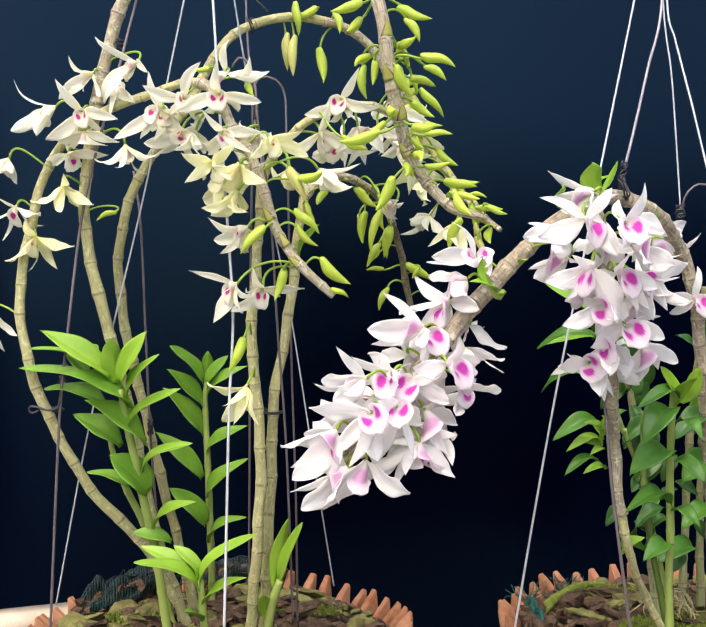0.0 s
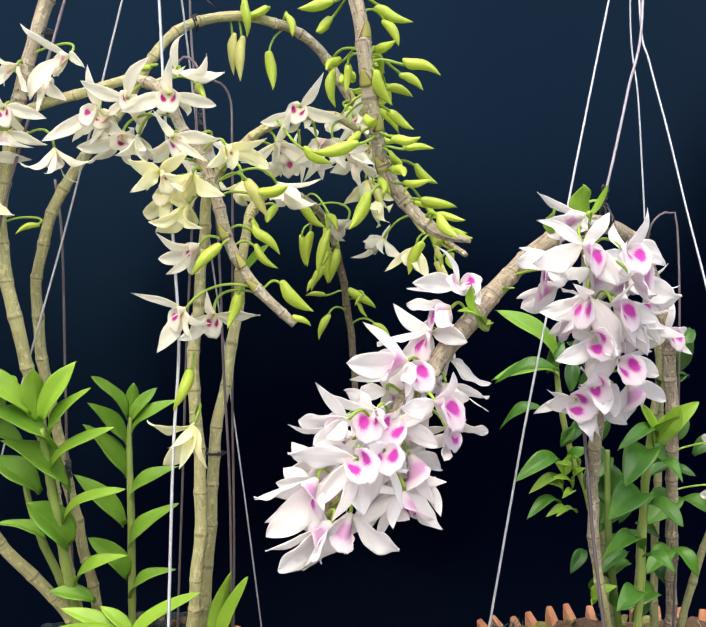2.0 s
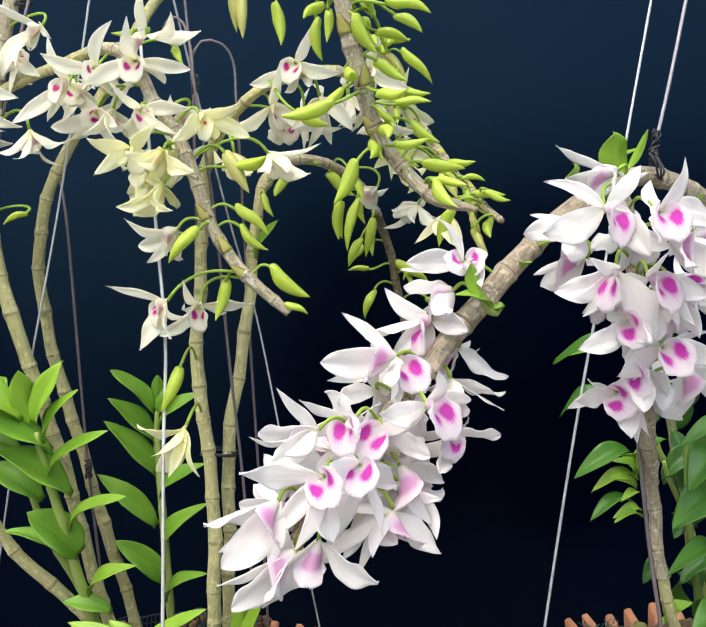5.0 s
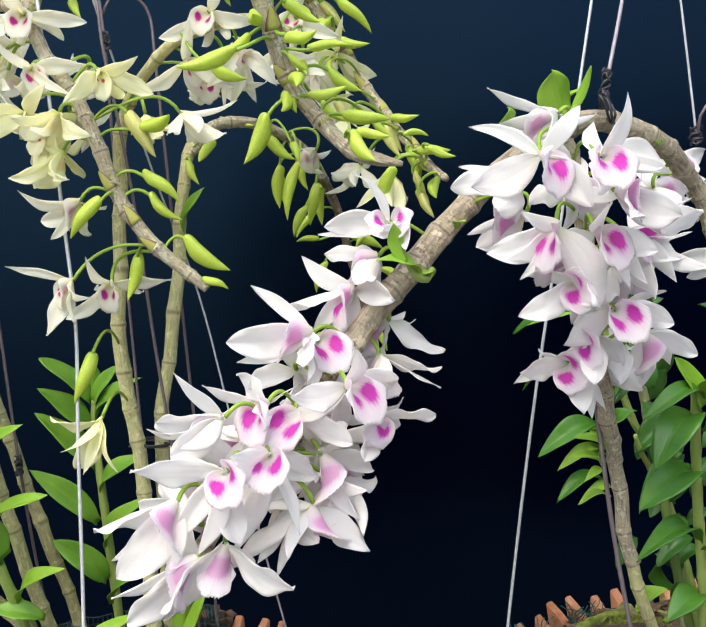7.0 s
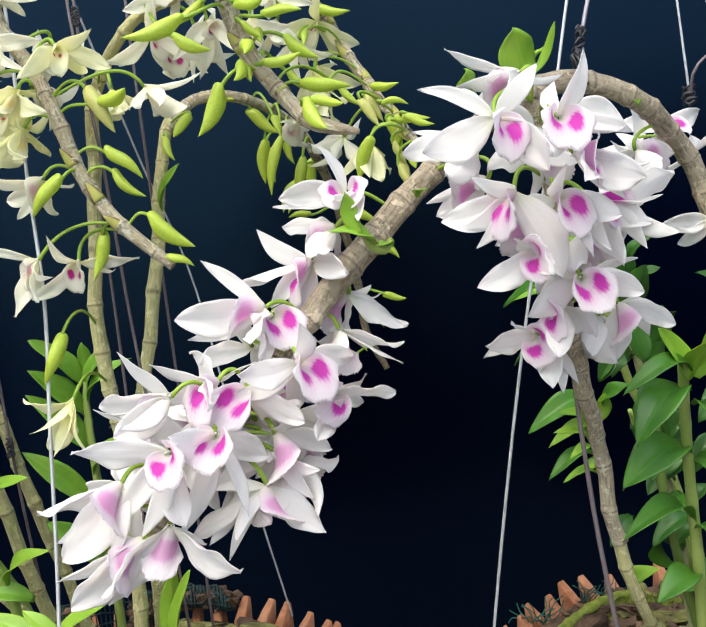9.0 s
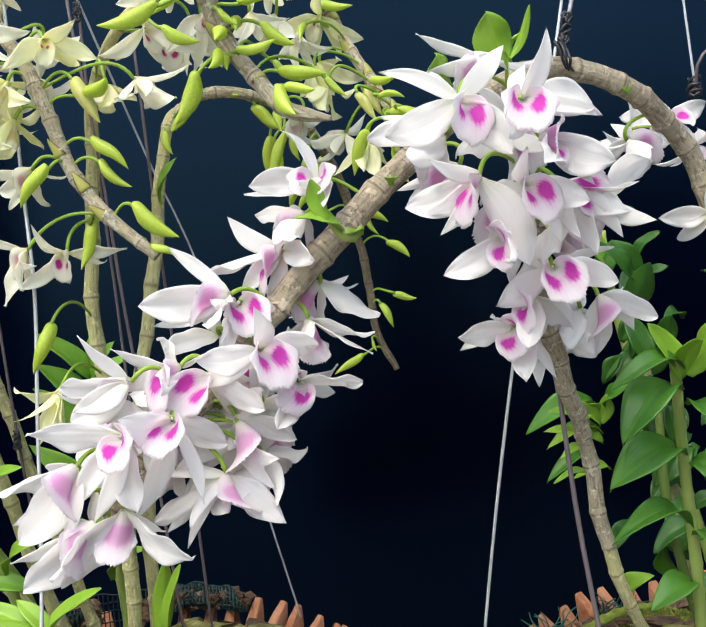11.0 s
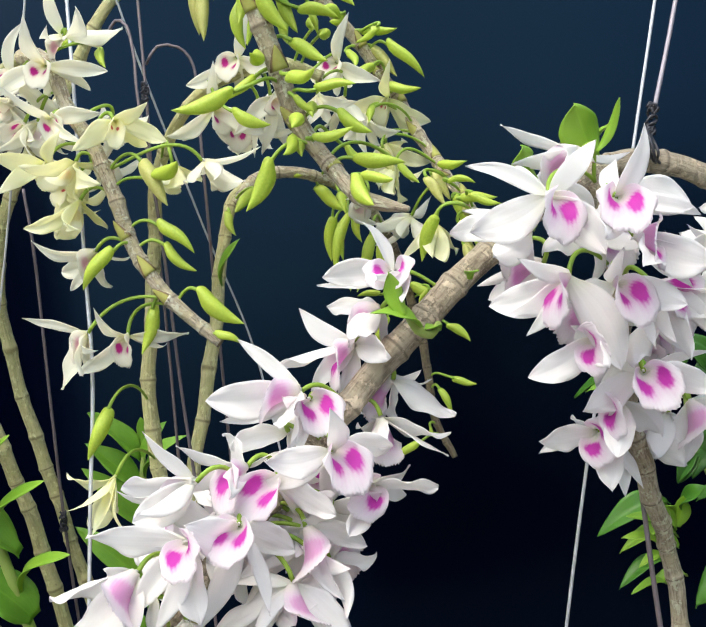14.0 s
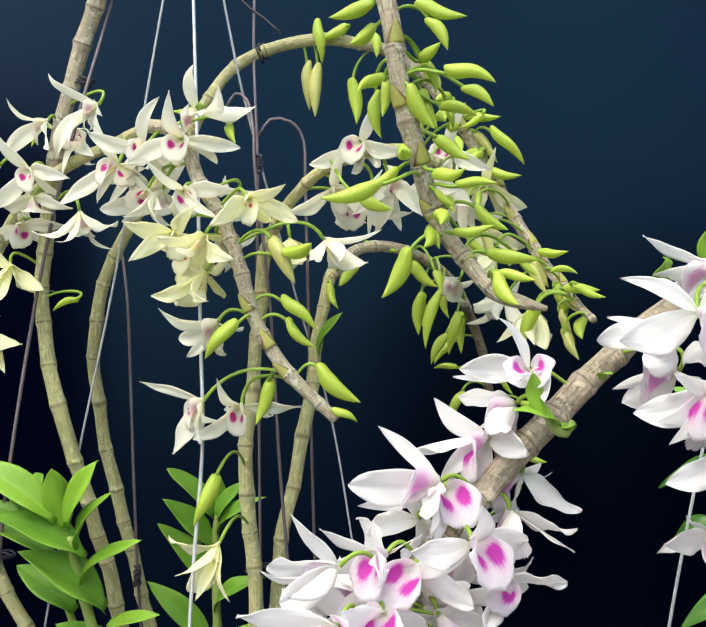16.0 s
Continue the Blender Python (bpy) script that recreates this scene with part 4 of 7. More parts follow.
blossom(PL, 'cream', (-0.007, 0.760, 1.493), (-3, -3, -17), ('P', -27, 28, -11, 1.1), ('P', 25, -21, -23, 1.1), ('S', -2, -27, -30, 1.1), ('S', 1, 27, -29, 1), ('D', -3, 32, 23, 1))
blossom(PL, 'cream', (0.030, 0.800, 1.514), (2, -9, -15), ('P', -24, 29, -12, 1.1), ('P', 27, -24, -17, 1.1), ('S', -2, -29, -27, 1.1), ('S', 5, 29, -27, 1), ('D', 1, 32, 24, 1))
blossom(PL, 'cream', (0.061, 0.840, 1.502), (-2, -9, -16), ('P', -25, 29, -12, 1.1), ('P', 24, -24, -21, 1.1), ('S', 1, -24, -32, 1.1), ('S', 2, 28, -28, 1), ('D', -2, 31, 25, 1))
blossom(PL, 'yellow', (-0.127, 0.698, 1.440), (1, -15, -10), ('P', -22, 29, -17, 1.1), ('P', 21, -26, -22, 1.1), ('S', -1, -29, -28, 1.1), ('S', 0, 32, -23, 1), ('D', -3, 33, 22, 1))
blossom(PL, 'cream', (-0.358, 0.760, 1.470), (-5, 0, -24), ('P', -10, -29, -26, 1.3), ('P', 5, -33, -22, 1.1), ('S', -19, 31, -16), ('S', -5, 30, -26))
blossom(PL, 'cream', (-0.350, 0.760, 1.420), (-5, 0, -18), ('D', -23, -29, 16, 1), ('P', 32, -22, -11, 0.8), ('P', -32, 15, -19), ('S', -13, 19, -33, 1.2), ('S', 10, 31, -23))
blossom(PL, 'yellow', (-0.297, 0.745, 1.441), (7, 0, -33), ('P', -24, -20, -25, 0.8), ('P', 30, 0, -27, 0.9), ('S', 5, -20, -34, 1.2), ('S', 14, 26, -27), ('D', 14, -37, -9, 1))
blossom(PL, 'yellow', (-0.328, 0.755, 1.389), (3, 0, -19), ('P', -30, -5, -26, 1), ('P', 39, 0, -19, 1), ('S', -2, 19, -35, 1.1), ('S', 12, 15, -35, 1.1), ('D', 2, -39, 9, 0.8))
blossom(PL, 'cream', (-0.301, 0.730, 1.518), (-24, 0, -23), ('D', -47, 0, 15, 0.8, 20), ('P', -41, 0, -29, 1.5), ('P', -20, -10, -33, 1.2), ('S', 1, -34, -21, 1.2))
blossom(PL, 'cream', (-0.272, 0.725, 1.513), (-6, -9, -14), ('D', -21, -28, 19, 1.3), ('P', -37, 0, -29, 1.2), ('P', 32, -21, -13, 1.1), ('S', -14, 29, -23), ('S', 20, 26, -23))
blossom(PL, 'cream', (-0.384, 0.775, 1.307), (1, -9, -16), ('P', 31, -13, -22, 0.8), ('P', -17, 31, -19), ('S', 14, 0, -41), ('S', -2, 0, -43), ('D', -2, 35, 19))

# lime buds
bud(PL, "pale", -0.071, 0.810, 1.616, -0.069, 0.810, 1.577)
bud(PL, "pale", -0.062, 0.810, 1.612, -0.063, 0.810, 1.569)
bud(PL, "green", -0.061, 0.800, 1.646, -0.057, 0.800, 1.612)
bud(PL, "green", -0.037, 0.805, 1.644, -0.060, 0.805, 1.632)
bud(PL, "green", -0.016, 0.810, 1.640, -0.011, 0.810, 1.616)
bud(PL, "green", 0.041, 0.605, 1.526, 0.056, 0.605, 1.501)
bud(PL, "green", 0.045, 0.640, 1.534, 0.054, 0.640, 1.510)
bud(PL, "green", 0.043, 0.660, 1.534, 0.045, 0.660, 1.508)
bud(PL, "green", 0.051, 0.620, 1.574, 0.063, 0.620, 1.553)
bud(PL, "green", 0.046, 0.630, 1.552, 0.059, 0.608, 1.556, 1.05)
bud(PL, "green", 0.064, 0.600, 1.532, 0.093, 0.600, 1.524)
bud(PL, "green", 0.071, 0.650, 1.539, 0.090, 0.650, 1.525)
bud(PL, "green", 0.046, 0.660, 1.557, 0.055, 0.646, 1.537)
bud(PL, "green", 0.049, 0.800, 1.575, 0.041, 0.776, 1.568, 1.05)
bud(PL, "green", 0.060, 0.850, 1.577, 0.089, 0.850, 1.575)
bud(PL, "green", 0.080, 0.850, 1.562, 0.108, 0.850, 1.533)
bud(PL, "pale", 0.067, 0.855, 1.563, 0.086, 0.855, 1.537)
bud(PL, "green", 0.078, 0.850, 1.531, 0.106, 0.850, 1.523)
bud(PL, "green", 0.056, 0.620, 1.499, 0.077, 0.620, 1.485)
bud(PL, "green", 0.052, 0.700, 1.533, 0.056, 0.676, 1.524, 1.05)
bud(PL, "green", 0.058, 0.700, 1.528, 0.060, 0.676, 1.519, 1.05)
bud(PL, "green", 0.036, 0.615, 1.491, 0.038, 0.590, 1.484, 1.05)
bud(PL, "green", 0.056, 0.605, 1.475, 0.076, 0.589, 1.472)
bud(PL, "green", 0.069, 0.620, 1.468, 0.093, 0.620, 1.469)
bud(PL, "green", 0.070, 0.840, 1.544, 0.060, 0.818, 1.535, 1.05)
bud(PL, "green", 0.032, 0.620, 1.480, 0.018, 0.605, 1.464)
bud(PL, "green", 0.024, 0.595, 1.465, -0.011, 0.595, 1.458)
bud(PL, "pale", -0.059, 0.660, 1.444, -0.041, 0.660, 1.414)
bud(PL, "green", -0.047, 0.655, 1.434, -0.026, 0.640, 1.437)
bud(PL, "green", 0.039, 0.620, 1.428, 0.022, 0.620, 1.400)
bud(PL, "green", -0.046, 0.800, 1.427, -0.038, 0.785, 1.407)
bud(PL, "green", -0.027, 0.800, 1.442, -0.036, 0.783, 1.425)
bud(PL, "green", -0.054, 0.672, 1.403, -0.030, 0.672, 1.383)
bud(PL, "green", -0.051, 0.675, 1.390, -0.031, 0.675, 1.372)
bud(PL, "green", -0.028, 0.672, 1.358, 0.000, 0.672, 1.335)
bud(PL, "green", -0.018, 0.672, 1.329, -0.002, 0.672, 1.322)
bud(PL, "green", -0.065, 0.680, 1.349, -0.073, 0.680, 1.319)
bud(PL, "green", -0.082, 0.660, 1.387, -0.105, 0.660, 1.364)
bud(PL, "green", -0.105, 0.690, 1.282, -0.118, 0.690, 1.249)
bud(PL, "green", -0.247, 0.760, 1.415, -0.266, 0.760, 1.405)
bud(PL, "green", -0.103, 0.700, 1.535, -0.093, 0.683, 1.518)
bud(PL, "green", 0.009, 0.880, 1.457, 0.033, 0.880, 1.434)
bud(PL, "green", 0.017, 0.890, 1.428, 0.014, 0.890, 1.392)
bud(PL, "green", 0.034, 0.870, 1.428, 0.024, 0.870, 1.379)
bud(PL, "green", 0.037, 0.900, 1.434, 0.041, 0.900, 1.407)
bud(PL, "green", 0.048, 0.900, 1.412, 0.041, 0.900, 1.375)
bud(PL, "green", 0.035, 0.930, 1.395, 0.023, 0.930, 1.367)
bud(PL, "green", 0.051, 0.640, 1.443, 0.058, 0.619, 1.430)
bud(PL, "green", 0.049, 0.630, 1.443, 0.049, 0.607, 1.430, 1.05)
bud(PL, "green", 0.058, 0.610, 1.447, 0.061, 0.585, 1.439, 1.05)
bud(PL, "green", 0.068, 0.615, 1.439, 0.091, 0.615, 1.442)
bud(PL, "green", 0.089, 0.640, 1.429, 0.117, 0.640, 1.423)
bud(PL, "green", 0.094, 0.610, 1.414, 0.115, 0.596, 1.408)
bud(PL, "green", 0.093, 0.600, 1.410, 0.105, 0.586, 1.392)
bud(PL, "green", 0.117, 0.780, 1.408, 0.105, 0.780, 1.377)
bud(PL, "green", 0.138, 0.780, 1.421, 0.164, 0.780, 1.420)
bud(PL, "green", 0.130, 0.800, 1.424, 0.138, 0.800, 1.395)
bud(PL, "pale", 0.137, 0.800, 1.417, 0.151, 0.784, 1.402)
bud(PL, "green", 0.122, 0.820, 1.456, 0.142, 0.804, 1.452)
bud(PL, "pale", 0.113, 0.820, 1.447, 0.127, 0.820, 1.426)
bud(PL, "pale", 0.137, 0.800, 1.392, 0.145, 0.785, 1.372)
bud(PL, "green", 0.152, 0.800, 1.399, 0.150, 0.780, 1.383)
bud(PL, "green", 0.063, 0.640, 1.462, 0.066, 0.617, 1.451, 1.05)
bud(PL, "green", 0.072, 0.800, 1.497, 0.072, 0.778, 1.483)
bud(PL, "green", 0.010, 0.650, 1.598, -0.019, 0.650, 1.591)
bud(PL, "green", 0.046, 0.620, 1.587, 0.075, 0.620, 1.574)
bud(PL, "green", 0.044, 0.630, 1.603, 0.063, 0.615, 1.593)
bud(PL, "green", 0.012, 0.660, 1.541, 0.016, 0.660, 1.510)
bud(PL, "green", 0.022, 0.630, 1.539, 0.021, 0.630, 1.516)
bud(PL, "green", 0.019, 0.650, 1.547, 0.004, 0.633, 1.534)
bud(PL, "green", -0.033, 0.820, 1.602, -0.030, 0.820, 1.564)
bud(PL, "green", 0.010, 0.660, 1.586, -0.004, 0.645, 1.570)
bud(PL, "green", 0.043, 0.640, 1.556, 0.053, 0.640, 1.535)
bud(PL, "green", 0.057, 0.640, 1.525, 0.080, 0.640, 1.518)
bud(PL, "green", -0.147, 0.750, 1.564, -0.166, 0.750, 1.562)
bud(PL, "green", -0.281, 0.750, 1.548, -0.285, 0.750, 1.538)
bud(PL, "green", 0.041, 0.970, 1.365, 0.020, 0.970, 1.365)
bud(PL, "green", 0.047, 0.970, 1.342, 0.037, 0.970, 1.313)
bud(PL, "green", 0.087, 0.970, 1.365, 0.078, 0.970, 1.353)
bud(PL, "green", 0.038, 0.970, 1.388, 0.021, 0.970, 1.368)
bud(PL, "green", 0.047, 0.970, 1.416, 0.046, 0.970, 1.379)
bud(PL, "green", 0.012, 0.930, 1.429, 0.017, 0.930, 1.396)
bud(PL, "green", 0.073, 0.980, 1.371, 0.105, 0.980, 1.351)
bud(PL, "green", 0.104, 0.980, 1.333, 0.123, 0.980, 1.316)
bud(PL, "green", 0.106, 0.980, 1.283, 0.127, 0.980, 1.277)
bud(PL, "green", 0.092, 0.980, 1.273, 0.103, 0.980, 1.250)
bud(PL, "green", 0.069, 0.980, 1.224, 0.042, 0.980, 1.208)
bud(PL, "green", 0.085, 0.980, 1.358, 0.095, 0.980, 1.340)
bud(PL, "green", 0.081, 0.980, 1.238, 0.084, 0.980, 1.228)
bud(PL, "green", -0.027, 0.865, 1.472, 0.000, 0.865, 1.464)
bud(PL, "green", 0.033, 0.850, 1.444, 0.041, 0.835, 1.424)
bud(PL, "green", 0.047, 0.840, 1.557, 0.057, 0.823, 1.540)
bud(PL, "green", 0.073, 0.800, 1.531, 0.069, 0.777, 1.520, 1.05)
bud(PL, "green", 0.044, 0.840, 1.589, 0.039, 0.817, 1.577, 1.05)
bud(PL, "green", 0.080, 0.630, 1.456, 0.099, 0.630, 1.442)
bud(PL, "pale", 0.111, 0.800, 1.442, 0.125, 0.800, 1.419)
bud(PL, "pale", 0.138, 0.780, 1.385, 0.147, 0.780, 1.367)
bud(PL, "green", 0.129, 0.790, 1.437, 0.148, 0.790, 1.433)
bud(PL, "green", 0.147, 0.770, 1.423, 0.167, 0.770, 1.413)
bud(PL, "pale", 0.134, 0.790, 1.404, 0.143, 0.790, 1.386)
bud(PL, "green", 0.105, 0.700, 1.434, 0.117, 0.700, 1.421)
bud(PL, "green", 0.070, 0.700, 1.449, 0.087, 0.700, 1.435)
bud(PL, "green", 0.059, 0.660, 1.531, 0.063, 0.660, 1.513)
bud(PL, "pale", 0.076, 0.820, 1.471, 0.085, 0.820, 1.445)
bud(PL, "green", 0.056, 0.620, 1.465, 0.067, 0.620, 1.455)
bud(PL, "green", 0.073, 0.840, 1.575, 0.055, 0.840, 1.564)
bud(PL, "green", -0.007, 0.700, 1.481, 0.018, 0.700, 1.470)

# leafy shoots
stem(PL, STEM, 0.03, (-0.196, 0.818, 0.915, 5.5), (-0.212, 0.800, 1.048, 4.7), (-0.220, 0.780, 1.105, 4.6), (-0.229, 0.755, 1.175, 4.3), (-0.234, 0.742, 1.212, 3.6), (-0.236, 0.738, 1.230, 2.4))
leaf(PL, LEAF_MID, -0.248, 0.730, 1.250, -0.333, 0.750, 1.272, 0.016, 0.08, 5)
leaf(PL, LEAF_MID, -0.248, 0.734, 1.236, -0.349, 0.764, 1.251, 0.014, 0.06, 0)
leaf(PL, LEAF_MID, -0.251, 0.743, 1.211, -0.322, 0.763, 1.229, 0.024, 0.12, 5)
leaf(PL, LEAF_MID, -0.257, 0.726, 1.261, -0.277, 0.756, 1.275, 0.016, 0.08, 0)
leaf(PL, LEAF_MID, -0.268, 0.732, 1.244, -0.297, 0.762, 1.267, 0.018, 0.06, 10)
leaf(PL, LEAF_YOUNG, -0.245, 0.732, 1.242, -0.310, 0.712, 1.291, 0.026, 0.08, 10)
leaf(PL, LEAF_YOUNG, -0.238, 0.734, 1.237, -0.241, 0.714, 1.283, 0.027, 0.04, 15)
leaf(PL, LEAF_YOUNG, -0.235, 0.734, 1.237, -0.204, 0.714, 1.290, 0.023, 0.06, -12)
leaf(PL, LEAF_YOUNG, -0.229, 0.739, 1.221, -0.191, 0.709, 1.267, 0.017, 0.1, -12)
leaf(PL, LEAF_MID, -0.226, 0.743, 1.211, -0.285, 0.703, 1.249, 0.039, 0.06, 15)
leaf(PL, LEAF_YOUNG, -0.231, 0.751, 1.187, -0.171, 0.721, 1.232, 0.017, 0.12, -10)
leaf(PL, LEAF_MID, -0.215, 0.756, 1.171, -0.267, 0.716, 1.221, 0.038, 0.06, 18)
leaf(PL, LEAF_MID, -0.240, 0.757, 1.169, -0.290, 0.757, 1.203, 0.028, 0.1, 8)
leaf(PL, LEAF_YOUNG, -0.219, 0.767, 1.141, -0.162, 0.737, 1.175, 0.017, 0.14, -10)
leaf(PL, LEAF_MID, -0.216, 0.775, 1.118, -0.249, 0.745, 1.162, 0.038, 0.06, 18)
leaf(PL, LEAF_MID, -0.237, 0.774, 1.123, -0.280, 0.774, 1.140, 0.016, 0.14, 5)
leaf(PL, LEAF_YOUNG, -0.211, 0.790, 1.077, -0.161, 0.760, 1.111, 0.018, 0.14, -12)
leaf(PL, LEAF_MID, -0.194, 0.795, 1.061, -0.235, 0.785, 1.074, 0.017, 0.12, 0)
leaf(PL, LEAF_MID, -0.176, 0.900, 1.226, -0.209, 0.870, 1.272, 0.025, 0.06, 15)
leaf(PL, LEAF_MID, -0.173, 0.900, 1.235, -0.168, 0.890, 1.265, 0.014, 0.05, 0)
leaf(PL, LEAF_MID, -0.171, 0.900, 1.225, -0.144, 0.890, 1.260, 0.016, 0.08, -12)
leaf(PL, LEAF_MID, -0.176, 0.900, 1.198, -0.213, 0.870, 1.245, 0.025, 0.06, 15)
leaf(PL, LEAF_MID, -0.170, 0.900, 1.211, -0.120, 0.880, 1.248, 0.018, 0.12, -12)
leaf(PL, LEAF_MID, -0.176, 0.900, 1.164, -0.217, 0.870, 1.223, 0.027, 0.06, 18)
leaf(PL, LEAF_MID, -0.171, 0.900, 1.142, -0.120, 0.880, 1.178, 0.019, 0.14, -12)
leaf(PL, LEAF_MID, -0.177, 0.900, 1.114, -0.226, 0.870, 1.172, 0.023, 0.08, 12)
leaf(PL, LEAF_MID, -0.170, 0.900, 1.091, -0.119, 0.870, 1.141, 0.020, 0.12, -14)
leaf(PL, LEAF_MID, -0.173, 0.900, 1.059, -0.210, 0.870, 1.107, 0.026, 0.1, 14)
leaf(PL, LEAF_MID, -0.168, 0.900, 1.037, -0.121, 0.870, 1.073, 0.021, 0.14, -12)
leaf(PL, LEAF_YOUNG, -0.158, 0.750, 1.018, -0.216, 0.710, 1.060, 0.022, 0.16, 5)
leaf(PL, LEAF_YOUNG, -0.157, 0.750, 1.031, -0.219, 0.750, 1.067, 0.018, 0.14, 0)
leaf(PL, LEAF_YOUNG, -0.156, 0.750, 1.038, -0.184, 0.750, 1.068, 0.015, 0.12, 5)
leaf(PL, LEAF_YOUNG, -0.155, 0.750, 1.024, -0.094, 0.710, 1.088, 0.019, 0.14, -8)
leaf(PL, LEAF_YOUNG, -0.153, 0.750, 1.006, -0.105, 0.720, 1.042, 0.019, 0.08, -12)
leaf(PL, LEAF_MID, -0.155, 0.750, 0.989, -0.168, 0.720, 1.008, 0.018, 0.05, 20)
leaf(PL, LEAF_YOUNG, -0.083, 0.790, 1.012, -0.066, 0.770, 1.092, 0.017, 0.05, 30)
leaf(PL, LEAF_YOUNG, -0.076, 0.790, 1.018, -0.051, 0.760, 1.089, 0.018, 0.04, -25)
leaf(PL, LEAF_YOUNG, -0.091, 0.790, 0.979, -0.092, 0.770, 1.011, 0.016, 0.05, 20)
stem(PL, STEM, 0.03, (-0.195, 0.860, 0.915, 4.6), (-0.220, 0.840, 1.033, 4.0), (-0.230, 0.820, 1.078, 4.0), (-0.244, 0.800, 1.118, 3.8), (-0.253, 0.780, 1.158, 3.1), (-0.256, 0.770, 1.183, 2.1))
stem(PL, STEM, 0.03, (-0.168, 0.925, 0.915, 5.0), (-0.168, 0.920, 0.987, 4.3), (-0.168, 0.910, 1.043, 4.3), (-0.170, 0.900, 1.136, 4.0), (-0.173, 0.900, 1.200, 3.4), (-0.172, 0.900, 1.228, 2.2))
stem(PL, STEM, 0.03, (-0.151, 0.765, 0.915, 5.0), (-0.152, 0.760, 0.965, 4.3), (-0.154, 0.750, 1.008, 3.9), (-0.155, 0.745, 1.033, 3.0))
stem(PL, STEM, 0.03, (-0.096, 0.803, 0.915, 5.5), (-0.092, 0.800, 0.950, 4.7), (-0.086, 0.790, 0.992, 5.2), (-0.076, 0.785, 1.022, 4.3))
leaf(PL, LEAF_YOUNG, -0.055, 0.800, 1.371, -0.033, 0.780, 1.404, 0.013, 0.1, 0)


# ---- orchid in the second pot: canes ----
PR = plant("potted orchid with arching grey canes and white magenta-eyed flowers", (0.40, 0.87, 0.93))
cane(PR, CANE_GREY, 0.03, (0.427, 0.868, 0.915, 6.4), (0.417, 0.860, 0.980, 6.1), (0.399, 0.820, 1.106, 6.1), (0.372, 0.765, 1.234, 6.3), (0.359, 0.745, 1.305, 6.6), (0.351, 0.742, 1.343, 6.8), (0.336, 0.730, 1.374, 7.0), (0.314, 0.705, 1.395, 7.2), (0.291, 0.685, 1.408, 7.2), (0.270, 0.675, 1.415, 7.2), (0.246, 0.665, 1.418, 7.4), (0.218, 0.655, 1.408, 7.6), (0.190, 0.645, 1.389, 7.8), (0.153, 0.628, 1.358, 8.0), (0.124, 0.612, 1.329, 8.2), (0.100, 0.600, 1.303, 8.0), (0.077, 0.588, 1.277, 7.6), (0.049, 0.575, 1.246, 7.2), (0.023, 0.560, 1.217, 6.6), (0.004, 0.550, 1.192, 5.9), (-0.009, 0.540, 1.171, 4.4))
cane(PR, CANE_GREEN, 0.030, (0.364, 0.780, 0.915, 4.2), (0.314, 0.760, 1.001, 4.0), (0.286, 0.725, 1.049, 4.1), (0.275, 0.710, 1.081, 4.6), (0.267, 0.702, 1.113, 4.9))
cane(PR, CANE_OLD, 0.026, (0.268, 0.703, 1.108, 5.1), (0.264, 0.699, 1.126, 5.1), (0.257, 0.685, 1.182, 5.4), (0.244, 0.645, 1.229, 5.6), (0.235, 0.625, 1.268, 5.7), (0.234, 0.630, 1.313, 6.1), (0.233, 0.630, 1.354, 5.7), (0.228, 0.625, 1.387, 5.1), (0.224, 0.620, 1.399, 4.2))
cane(PR, CANE_DULL, 0.036, (0.390, 0.900, 0.915, 6.4), (0.395, 0.900, 0.990, 4.7), (0.400, 0.900, 1.081, 4.7), (0.399, 0.880, 1.175, 4.6), (0.401, 0.860, 1.254, 4.4), (0.402, 0.840, 1.337, 4.1))
cane(PR, CANE_DULL, 0.036, (0.358, 0.865, 0.915, 6.0), (0.347, 0.860, 1.006, 4.4), (0.339, 0.850, 1.075, 4.4), (0.324, 0.840, 1.154, 4.3), (0.314, 0.830, 1.215, 4.0), (0.306, 0.820, 1.256, 3.0))

# white flowers
blossom(PR, 'white', (0.111, 0.603, 1.355), (-9, -21, -1), ('D', -15, 0, 36, 0.8, 50), ('P', -39, -4, 1), ('P', -2, -34, -10, 0.9), ('S', -43, -4, -2, 0.8, 40), ('S', 8, -31, -17))
blossom(PR, 'white', (0.103, 0.600, 1.336), (-17, 8, -14), ('P', -31, 17, 0), ('P', -9, -29, -17, 1.1), ('S', 1, 26, -25, 0.8), ('S', -24, 23, -14))
blossom(PR, 'white', (0.087, 0.600, 1.317), (-6, -20, -10), ('D', -30, -2, 22, 1.25), ('P', -45, -4, -3, 0.8, 60), ('P', 27, -20, -8, 0.9), ('S', -26, -4, -25, 1.3), ('S', -12, 9, -33, 1.1))
blossom(PR, 'white', (0.062, 0.571, 1.294), (-15, -17, -3), ('D', -33, -2, 30, 0.65, 40), ('P', -49, -5, -1, 1.25), ('P', -2, -29, -20, 1), ('S', -44, -5, -14, 0.8), ('S', -19, 30, 7, 1))
blossom(PR, 'white', (0.064, 0.583, 1.288), (3, -20, -11), ('P', 7, 32, -11, 0.6), ('P', -8, -26, -22, 0.8, 40), ('S', 0, -26, -25, 0.6, 30), ('S', 21, 28, -9, 0.6, 30), ('D', -4, -37, 3, 0.6))
